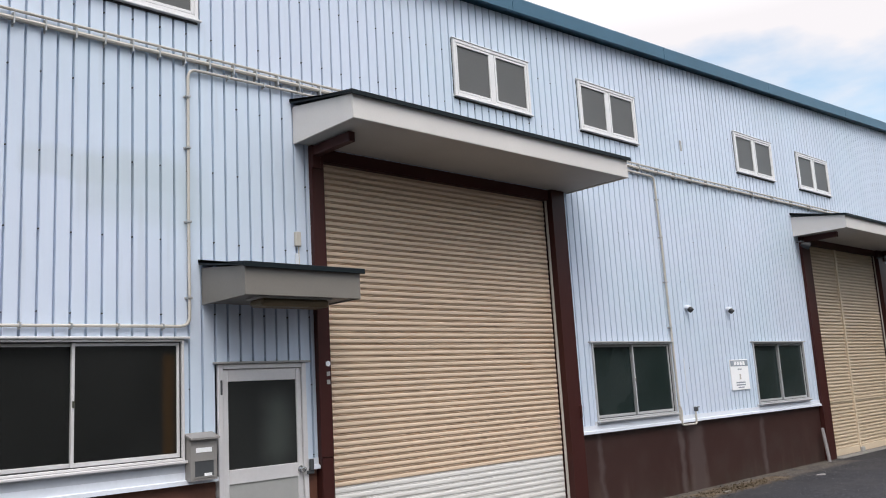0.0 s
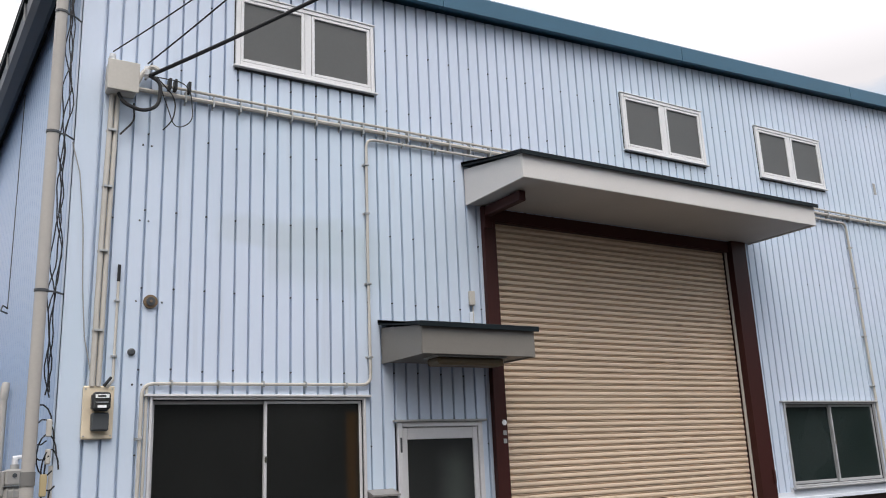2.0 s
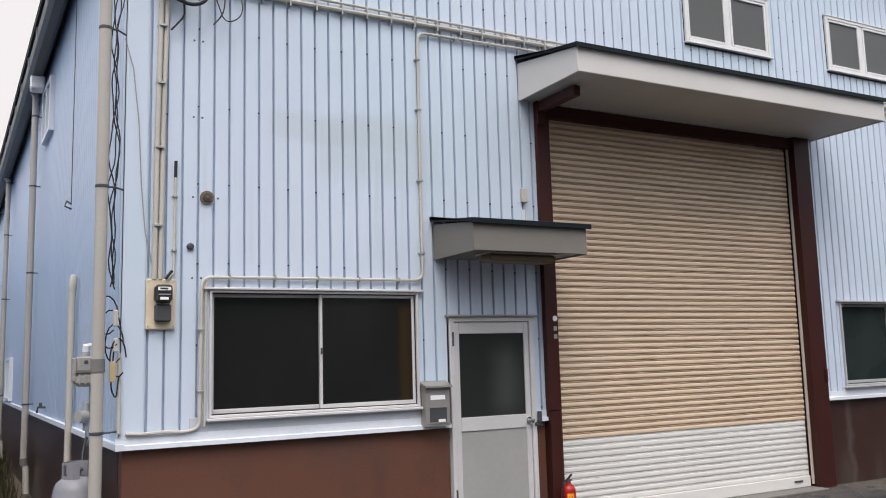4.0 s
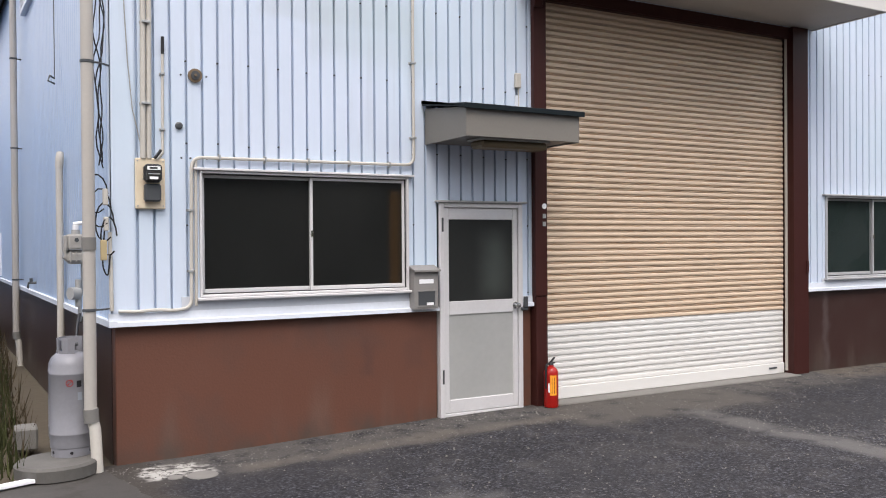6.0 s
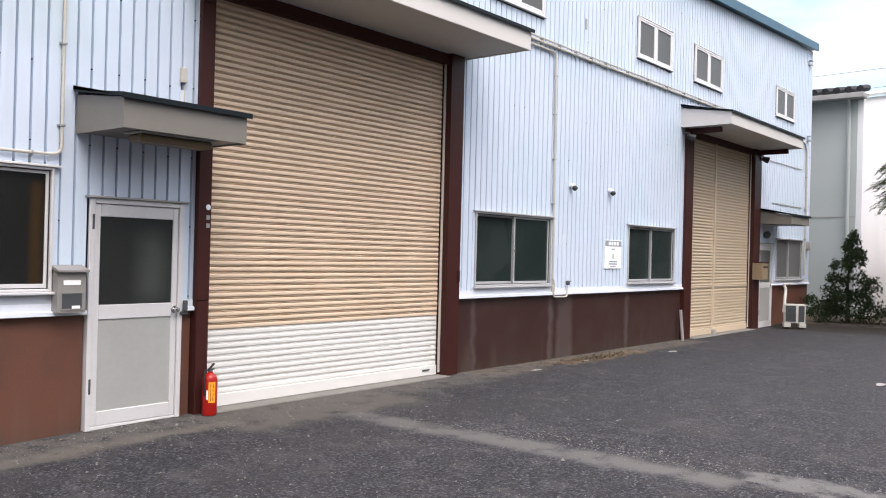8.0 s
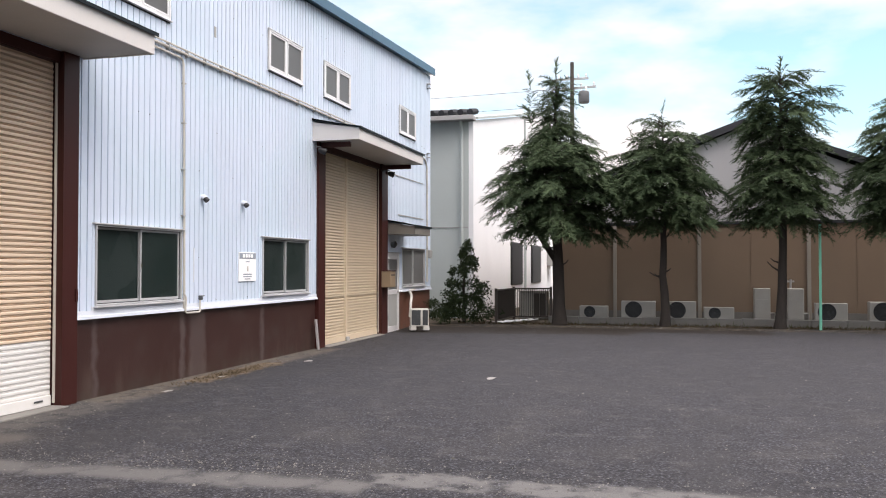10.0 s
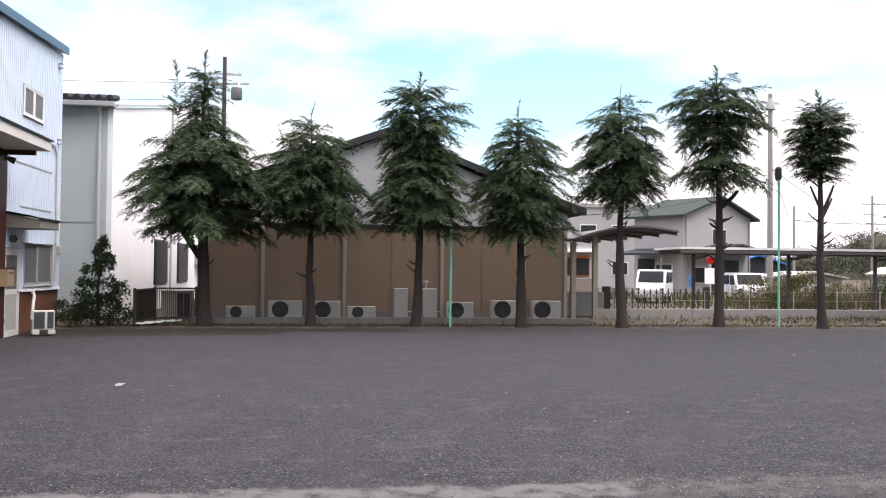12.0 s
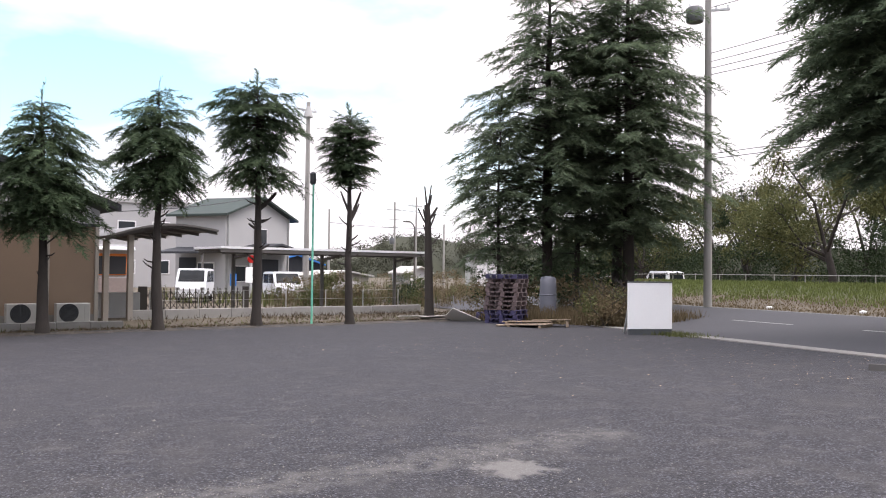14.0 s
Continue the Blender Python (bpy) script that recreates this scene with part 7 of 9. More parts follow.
part("opening", boxes(((50.88, -16.25, 1.35), (50.8995, -14.6, 2.4))), M_BLACK, shop, "dark opening")
part("counter", boxes(((50.7, -16.5, 0.0), (50.998, -13.8, 1.15)), bevel=0.02), mat("pinkish_brick", (0.20, 0.16, 0.145), var=0.2, scale=8), shop, "low brick counter")
part("awning", boxes(((50.3, -16.6, 2.75), (51.0, -13.6, 2.95)), bevel=0.03), M_PAPER, shop, "white awning")

# far sheds, poles, wires and hills
def shed(name, x0, x1, y0, y1, eave, ridge, wall_mat, roof_mat, label):
    s = thing(name, ((x0 + x1) / 2, (y0 + y1) / 2, 0), label, "shed", "far sheds")
    bm = bmesh.new()
    prism(bm, [(y0, -0.1), (y1, -0.1), (y1, eave), ((y0 + y1) / 2, ridge), (y0, eave)], x0, x1, "x")
    part("wall", bm, wall_mat, s)
    for a in (y0 - 0.3, y1 + 0.3):
        bm = bmesh.new()
        c = (y0 + y1) / 2
        za = eave - 0.3 * (ridge - eave) / abs(y1 - c)
        prism(bm, [(a, za + 0.01), (a, za + 0.13), (c, ridge + 0.13), (c, ridge + 0.01)], x0 - 0.3, x1 + 0.3, "x")
        part("roof", bm, roof_mat, s)
    part("door", boxes(((x0 - 0.05, (y0 + y1) / 2 - 1.2, 0.0), (x0 - 0.002, (y0 + y1) / 2 + 1.2, eave * 0.72)), bevel=0.01), M_ALU, s)
    return s


SH = shed("storage_shed", 80, 87, -69.9, -65.9, 3.7, 4.4, M_GREY, M_TILE, "pale grey shed with a green roof far off")
SH.matrix_basis = pose(82.0, -70.2, 0, 0, 0, -34)
shed("low_shed", 52, 56, -33.8, -30.0, 1.3, 1.62, M_POST, M_ACW, "low shed with a pale roof beyond the weeds")
shed("tarpaulin_shed", 62, 66, -35.5, -31.0, 2.2, 2.9, M_SLATE, M_BLUE, "dark shed with a blue tarpaulin roof")
shed("low_shed", 66, 69, -49.8, -47.4, 1.6, 2.1, M_PLASTER, M_ACW, "low shed with a pale roof beyond the weeds")


M_CAN = mat("grey_transformer_paint", (0.10, 0.104, 0.11), rough=0.45, var=0.15, bump=0.05)


def utility_pole(x, y, z, h, r, label, arms=(), can=None, group="utility poles", shaft=None):
    p = thing("utility_pole", (x, y, z), label, "utility pole", group)
    part("shaft", tubes(([(x, y, z - 0.3), (x, y, z + h)], [r, r * 0.68]), sides=14), shaft or M_POLE, p, smooth=True)
    for az, al, turn in arms:
        m = pose(x, y, z + az, 0, 0, turn)
        bm = bmesh.new()
        box(bm, (-al / 2, -r - 0.09, -0.05), (al / 2, -r - 0.01, 0.05), 0.008, m)
        arm = part("crossarm", bm, M_GALV, p)
        for q in (-al / 2 + 0.1, -al * 0.18, al * 0.18, al / 2 - 0.1):
            b = bmesh.new()
            tube(b, [m @ Vector((q, -r - 0.05, 0.05 + k)) for k in (0, 0.04, 0.05, 0.10, 0.11, 0.17)], [0.03, 0.06, 0.035, 0.06, 0.035, 0.03], 8)
            part("insulator", b, M_PAPER, arm, smooth=True)
    if can:
        az, dx, dy, rr, hh = can
        bm = bmesh.new()
        lathe(bm, (x + dx, y + dy, z + az), [(rr * 0.9, 0), (rr, 0.04), (rr, hh - 0.08), (rr * 0.85, hh)], 16)
        part("transformer", bm, M_CAN, p, "grey pole transformer", smooth=True)
        for q in (-0.12, 0.12):
            b = bmesh.new()
            lathe(b, (x + dx + q, y + dy + q, z + az + hh - 0.02), [(0.05, 0), (0.03, 0.1), (0.05, 0.12), (0.03, 0.24)], 8)
            part("bushing", b, M_PAPER, p)
    return p


utility_pole(20.55, -29.67, 0.38, 14.2, 0.172, "tall grey concrete utility pole with a transformer", [(12.0, 1.7, 35), (12.9, 2.2, 15)], (11.33, 0.10, 0.75, 0.34, 0.60))
# dark shaft: silhouette against the sky put into the colour
utility_pole(40, 4.55, 0, 11.3, 0.13, "utility pole darkened as a silhouette, with a transformer behind a tree", [(10.55, 1.5, 90), (10.1, 2.2, 80)], (9.35, 0.0, -0.55, 0.26, 0.55), shaft=M_FENCE)
PC = utility_pole(40, -22.2, 0, 10.6, 0.155, "plain concrete pole with a lamp head", [(10.2, 1.4, 100)])
bm = bmesh.new()
lathe(bm, (40, -22.2, 9.6), [(0.07, 0.9), (0.14, 0.65), (0.25, 0.3), (0.26, 0.2), (0.1, 0.18)][::-1], 14)
part("lamp_head", bm, M_GREY, PC, smooth=True)
utility_pole(90, -52.4, 0, 9.2, 0.16, "distant plain utility pole", [])
utility_pole(90, -62.0, 0, 10.6, 0.17, "distant utility pole with crossarms", [(9.6, 2.4, 95), (8.4, 2.0, 95), (7.4, 1.4, 95)], (5.2, -0.3, 0.6, 0.32, 0.8))
utility_pole(90, -70.0, 0, 8.1, 0.15, "distant plain utility pole", [])
utility_pole(62, -45.2, 0, 8.4, 0.10, "distant thin pole with a crossarm", [(7.6, 1.6, 95)])
lampp = thing("street_lamp", (55, -40.0, 0), "thin dark street lamp", "lamp")
part("post", tubes((bend([(55, -40.0, 0), (55, -40.0, 5.3), (55, -39.6, 5.65), (55, -39.2, 5.68)], 0.3), 0.055)), M_FENCE, lampp)
part("head", boxes(((54.9, -39.5, 5.58), (55.1, -38.9, 5.68)), bevel=0.02), M_FENCE, lampp)

wires = thing("overhead_wires", (30, -20, 9), "thin black overhead wires between poles", "wires")
for a_, b_, d_ in (((20.55, -29.52, 13.4), (-8, -23, 13.8), 0.5), ((20.55, -29.72, 13.35), (-8, -23.6, 13.6), 0.6), ((20.55, -29.92, 12.5), (-8, -24, 12.4), 0.6), ((20.55, -29.80, 10.6), (-8, -23.2, 11.0), 0.4), ((20.55, -29.80, 10.26), (-8, -23.3, 10.6), 0.4), ((20.55, -29.80, 9.99), (-8, -23.4, 10.2), 0.4), ((20.55, -29.80, 9.73), (-8, -23.5, 9.8), 0.4),
                    ((20.55, -29.80, 6.53), (-8, -23.2, 6.7), 0.25), ((20.55, -29.80, 6.33), (-8, -23.3, 6.4), 0.25),
                    ((40, 4.3, 10.1), (40, 45, 10.5), 0.4), ((40, 4.8, 9.3), (40, 45, 9.6), 0.4),
                    ((40, -22.2, 7.3), (90, -52.4, 7.0), 0.5), ((40, -22.2, 6.9), (90, -62, 6.9), 0.5), ((90, -52.4, 7.6), (90, -70, 7.6), 0.3), ((90, -62, 9.7), (90, -90, 9.4), 0.4),
                    ((26.5, -8.4, 3.4), (40, -22.2, 6.3), 0.3)):
    part("wire", tubes((sag(a_, b_, d_), 0.009 if a_[1] > 0 else 0.015 if a_[0] < 45 else 0.03), sides=5), M_BLACK, wires)

# notice board, pallets and boards at the yard's corner
bd = thing("blank_billboard", (15.1, -19.5, 0), "blank white board on a dark base by the road", "board")
ba, bb = Vector((15.53, -18.87)), Vector((14.95, -20.0))
dv = (bb - ba).normalized()
nv = Vector((-dv.y, dv.x))
def slab(a, b, t0, t1, z0, z1):
    bm = bmesh.new()
    prism(bm, [tuple(a + nv * t0), tuple(b + nv * t0), tuple(b + nv * t1), tuple(a + nv * t1)], z0, z1, "z")
    return bm
part("panel", slab(ba, bb, -0.05, 0.05, 0.16, 1.43), mat("white_board_sheet", (0.74, 0.74, 0.74), rough=0.5, var=0.04, scale=2, bump=0.05), bd)
part("base", slab(ba, bb, -0.03, 0.03, -0.02, 0.158), M_DARKGREY, bd, "dark base")
part("cap", slab(ba, bb, -0.06, 0.06, 1.432, 1.47), M_DARKGREY, bd, "dark top edge")
for p_ in (ba.lerp(bb, 0.1), ba.lerp(bb, 0.9)):
    part("stay", tubes(([(p_.x + 0.06, p_.y - 0.03, 1.3), (p_.x + 0.5, p_.y - 0.25, 0.0)], 0.03)), M_GALV, bd)


def build_pallet(m_, label):
    """A pallet: two decks of boards on nine blocks."""
    p = thing("pallet", (0, 0, 0), label, "pallet", "stacked pallets")
    for k in range(7):
        x = -0.55 + k * 0.166
        part("deck_board", boxes(((x, -0.55, 0.12), (x + 0.105, 0.55, 0.145)), bevel=0.004), m_, p)
    for y in (-0.55, -0.05, 0.45):
        part("skid", boxes(((-0.55, y, 0.0), (0.55, y + 0.10, 0.022)), bevel=0.004), m_, p)
        for x in (-0.55, -0.07, 0.41):
            part("block", boxes(((x, y, 0.022), (x + 0.14, y + 0.10, 0.12)), bevel=0.004), m_, p)
    return p


def stack_place(k):
    return pose(21.35 + random.uniform(-0.05, 0.05) + 0.012 * k, -19.62 + random.uniform(-0.06, 0.06) - 0.012 * k, 0.0 + k * 0.1475, 0, 0, 28 + random.uniform(-4, 4))


random.seed(3)
M_PALLETW = mat("dark_weathered_pallet_wood", (0.105, 0.078, 0.078), rough=0.8, var=0.25, scale=4, bump=0.2, pieces=0.3)
plastic = build_pallet(M_PALLET, "navy plastic pallet low in a leaning stack")
wooden = build_pallet(M_PALLETW, "dark weathered wooden pallet in a leaning stack")
for k in (1, 2, 10):
    copy_thing(plastic, stack_place(k))
for k in range(4, 10):
    copy_thing(wooden, stack_place(k))
for k in range(2):
    tagged(copy_thing(plastic, pose(22.6, -20.3, 0.0 + k * 0.1475, 0, 0, 20 + 6 * k)), "navy plastic pallet beside the stack", "pallet", "stacked pallets")
plastic.matrix_basis, wooden.matrix_basis = stack_place(0), stack_place(3)
for x_, y_, z_, rx_, rz_, sx_, sy_ in ((19.6, -19.0, 0.14, 2, 30, 1.5, 0.9), (19.3, -18.7, 0.08, 0, 24, 1.3, 0.8), (19.1, -19.5, 0.20, 3, 44, 1.2, 0.6), (19.9, -18.4, 0.03, 1, 36, 0.7, 0.5)):
    bo = thing("timber_sheet", (x_, y_, 0), "weathered timber sheet lying on a heap", "board", "timber heap")
    bm = bmesh.new()
    box(bm, (-sx_ / 2, -sy_ / 2, -0.015), (sx_ / 2, sy_ / 2, 0.02), 0.006, pose(x_, y_, z_ + 0.01, rx_, 2, rz_))
    for q in (-0.4, 0.4):
        box(bm, (sx_ * q - 0.04, -sy_ / 2, -z_ - 0.005), (sx_ * q + 0.04, sy_ / 2, -0.014), 0.004, pose(x_, y_, z_ + 0.01, 0, 0, rz_))
    part("sheet", bm, M_WOOD, bo)
for x_, y_, rx_, ry_, rz_ in ((23.9, -18.6, 8, 4, 40), (22.8, -18.9, 30, -22, 70), (24.6, -18.2, 3, 3, 10)):
    bo = thing("broken_panel", (x_, y_, 0), "pale broken panel tilted on the weeds", "panel", "broken panels")
    bm = bmesh.new()
    box(bm, (-0.55, -0.35, 0.0), (0.55, 0.35, 0.03), 0.006, pose(x_, y_, 0.08, rx_, ry_, rz_))
    part("sheet", bm, mat("pale_board", (0.52, 0.49, 0.46), rough=0.8, var=0.15), bo)
M_CAB = mat("blue_grey_metal", (0.125, 0.13, 0.155), rough=0.5, var=0.15)
bx = thing("drum", (22.3, -22.5, 0), "tall blue-grey rounded drum behind the pallets", "drum")
bm = bmesh.new()
lathe(bm, (22.3, -22.5, 0.0), [(0.31, 0.0), (0.315, 0.05), (0.305, 0.6), (0.30, 1.25), (0.285, 1.44), (0.235, 1.53), (0.06, 1.57)], 20)
part("shell", bm, M_CAB, bx, smooth=True)
for z_ in (0.32, 0.86):
    bm = bmesh.new()
    lathe(bm, (22.3, -22.5, z_), [(0.306, 0.0), (0.322, 0.015), (0.322, 0.035), (0.306, 0.05)], 20)
    part("hoop", bm, M_CAB, bx, smooth=True)

# rail on the grass bank
gr = thing("guard_rail", (20, -42, 1.2), "thin pale grey pipe rail along the grass bank", "rail")
for k in range(-14, 22):
    p_ = on_road(k * 2.0, 17.5)
    part("post", tubes(([(p_[0], p_[1], p_[2] - 0.1), (p_[0], p_[1], p_[2] + 0.50)], 0.022), sides=6), M_POLE, gr)
for z_ in (0.45,):
    part("pipe", tubes(([Vector(on_road(k * 2.0, 17.5)) + Vector((0, 0, z_)) for k in range(-14, 22)], 0.020), sides=6), M_POLE, gr)
for u_, v_ in ((2, 9.6), (-2.5, 10.0), (6.0, 9.3), (-9, 12.5)):
    p_ = on_road(u_, v_)
    lt = thing("litter", (p_[0], p_[1], p_[2]), "white plastic bag lying on the grass bank", "litter", "litter")
    bm = bmesh.new()
    bmesh.ops.create_icosphere(bm, subdivisions=2, radius=0.085)
    for v in bm.verts:
        v.co = Vector((v.co.x * 1.6, v.co.y * 1.2, v.co.z * 0.7)) * (1 + 0.5 * noise.noise(v.co * 9)) + Vector((p_[0], p_[1], p_[2] + 0.05))
    part("bag", bm, M_PAPER, lt)


# ---- trees and weeds ----
def leafy(name, dark, light, rough=0.7, through_light=0.22):
    m = bpy.data.materials.new(name)
    m.use_nodes = True
    n, l = m.node_tree.nodes, m.node_tree.links
    b = n["Principled BSDF"]
    b.inputs["Roughness"].default_value = rough
    b.inputs["Specular IOR Level"].default_value = 0.1
    geo, ramp = n.new("ShaderNodeNewGeometry"), n.new("ShaderNodeMix")
    ramp.data_type = "RGBA"
    ramp.inputs["A"].default_value, ramp.inputs["B"].default_value = (*dark, 1), (*light, 1)
    co, nz = n.new("ShaderNodeTexCoord"), n.new("ShaderNodeTexNoise")
    nz.inputs["Scale"].default_value = 1.3
    l.new(co.outputs["Object"], nz.inputs["Vector"])
    add = n.new("ShaderNodeMath")
    add.operation = "MULTIPLY_ADD"
    add.inputs[1].default_value = 0.6
    l.new(geo.outputs["Random Per Island"], add.inputs[0])
    sub = n.new("ShaderNodeMath")
    sub.operation = "MULTIPLY_ADD"
    sub.inputs[1].default_value, sub.inputs[2].default_value = 0.9, -0.25
    l.new(nz.outputs["Fac"], sub.inputs[0])
    l.new(sub.outputs[0], add.inputs[2])
    l.new(add.outputs[0], ramp.inputs["Factor"])
    l.new(ramp.outputs["Result"], b.inputs["Base Color"])
    trans = n.new("ShaderNodeBsdfTranslucent")
    l.new(ramp.outputs["Result"], trans.inputs["Color"])
    mx = n.new("ShaderNodeMixShader")
    mx.inputs["Fac"].default_value = through_light
    l.new(b.outputs["BSDF"], mx.inputs[1])
    l.new(trans.outputs["BSDF"], mx.inputs[2])
    l.new(mx.outputs["Shader"], n["Material Output"].inputs["Surface"])
    return m


M_CEDAR = leafy("cedar_needles", (0.020, 0.037, 0.021), (0.106, 0.148, 0.078))
M_CEDAR2 = leafy("shaded_cedar_needles", (0.052, 0.075, 0.050), (0.168, 0.214, 0.128), 0.7, 0.48)
M_BUSH = leafy("bush_leaves", (0.016, 0.026, 0.014), (0.045, 0.064, 0.029))
M_WEED = leafy("dry_weeds", (0.075, 0.058, 0.034), (0.165, 0.128, 0.075))
M_WEEDG = leafy("green_weeds", (0.05, 0.06, 0.024), (0.12, 0.13, 0.05))
# darker weeds and straw, with shade put into their colour
M_SHADEWEED = leafy("shaded_green_weeds", (0.026, 0.032, 0.014), (0.07, 0.075, 0.03))
M_SHADESTRAW = leafy("shaded_straw", (0.048, 0.037, 0.023), (0.108, 0.082, 0.050))
M_WOODS = leafy("autumn_leaves", (0.050, 0.060, 0.026), (0.150, 0.152, 0.060))
M_HILL = leafy("far_wood", (0.036, 0.038, 0.028), (0.066, 0.070, 0.046))
M_GRASS = leafy("bank_grass", (0.078, 0.098, 0.030), (0.155, 0.180, 0.060))
M_BARK = mat("dark_cedar_bark", (0.030, 0.025, 0.022), rough=0.95, var=0.35, scale=6, fine=30, grain=0.25, bump=1.0, stretch=(3, 3, 0.6))


def unit(a):
    return a / np.maximum(np.linalg.norm(a, axis=-1, keepdims=True), 1e-9)


def spray(rng, needles=23):
    """One feathery twig along +x, of length 1: thin pointed blades on both sides and above."""
    tri = []
    for k in range(needles):
        u = 0.06 + 0.94 * (k + rng.random() * 0.6) / needles
        a = rng.choice((-1, 1)) * rng.uniform(0.45, 1.0)
        up = rng.uniform(-0.35, 0.5)
        L = rng.uniform(0.24, 0.42) * (1.15 - 0.5 * u)
        base = np.array((u, 0.0, -0.22 * u * u))
        tip = base + L * np.array((math.cos(a), math.sin(a), up - 0.15))
        w = np.array((-math.sin(a), math.cos(a), rng.uniform(-0.5, 0.5))) * rng.uniform(0.022, 0.040)
        tri.append((base - w, base + w, tip))
    axis = np.array(((0, 0.012, 0), (0, -0.012, 0), (1.08, 0, -0.24)))
    tri.append(tuple(axis))
    return np.array(tri)


SPRAYS = [spray(np.random.default_rng(40 + k)) for k in range(6)]


def place_sprays(starts, ways, sizes, rng):
    """Copies sprays along ways (unit vectors), each with its own roll; returns triangles."""
    out = []
    n = len(starts)
    kind = rng.integers(0, len(SPRAYS), n)
    x = unit(ways)
    side = unit(np.cross(np.array((0, 0, 1.0)), x) + rng.normal(0, 0.22, (n, 3)))
    side = unit(side - (side * x).sum(1, keepdims=True) * x)
    up = np.cross(x, side)
    for k in range(len(SPRAYS)):
        s = kind == k
        t = SPRAYS[k]
        p = (t[None, :, :, 0:1] * x[s][:, None, None] + t[None, :, :, 1:2] * side[s][:, None, None] + t[None, :, :, 2:3] * up[s][:, None, None]) * sizes[s][:, None, None, None] + starts[s][:, None, None]
        out.append(p.reshape(-1, 3))
    return np.concatenate(out)


def tri_mesh(name, points, material, parent, label="", kind=""):
    """A mesh of loose triangles from an array of corners."""
    me = bpy.data.meshes.new(name)
    n = len(points)
    me.vertices.add(n)
    me.vertices.foreach_set("co", points.astype(np.float32).ravel())
    me.loops.add(n)
    me.loops.foreach_set("vertex_index", np.arange(n, dtype=np.int32))
    me.polygons.add(n // 3)
    me.polygons.foreach_set("loop_start", np.arange(0, n, 3, dtype=np.int32))
    me.update(calc_edges=True)
    me.materials.append(material)
    ob = new(name, me)
    if parent is not None:
        link(parent, ob)
    if label or kind:
        tagged(ob, label, kind=kind)
    return ob


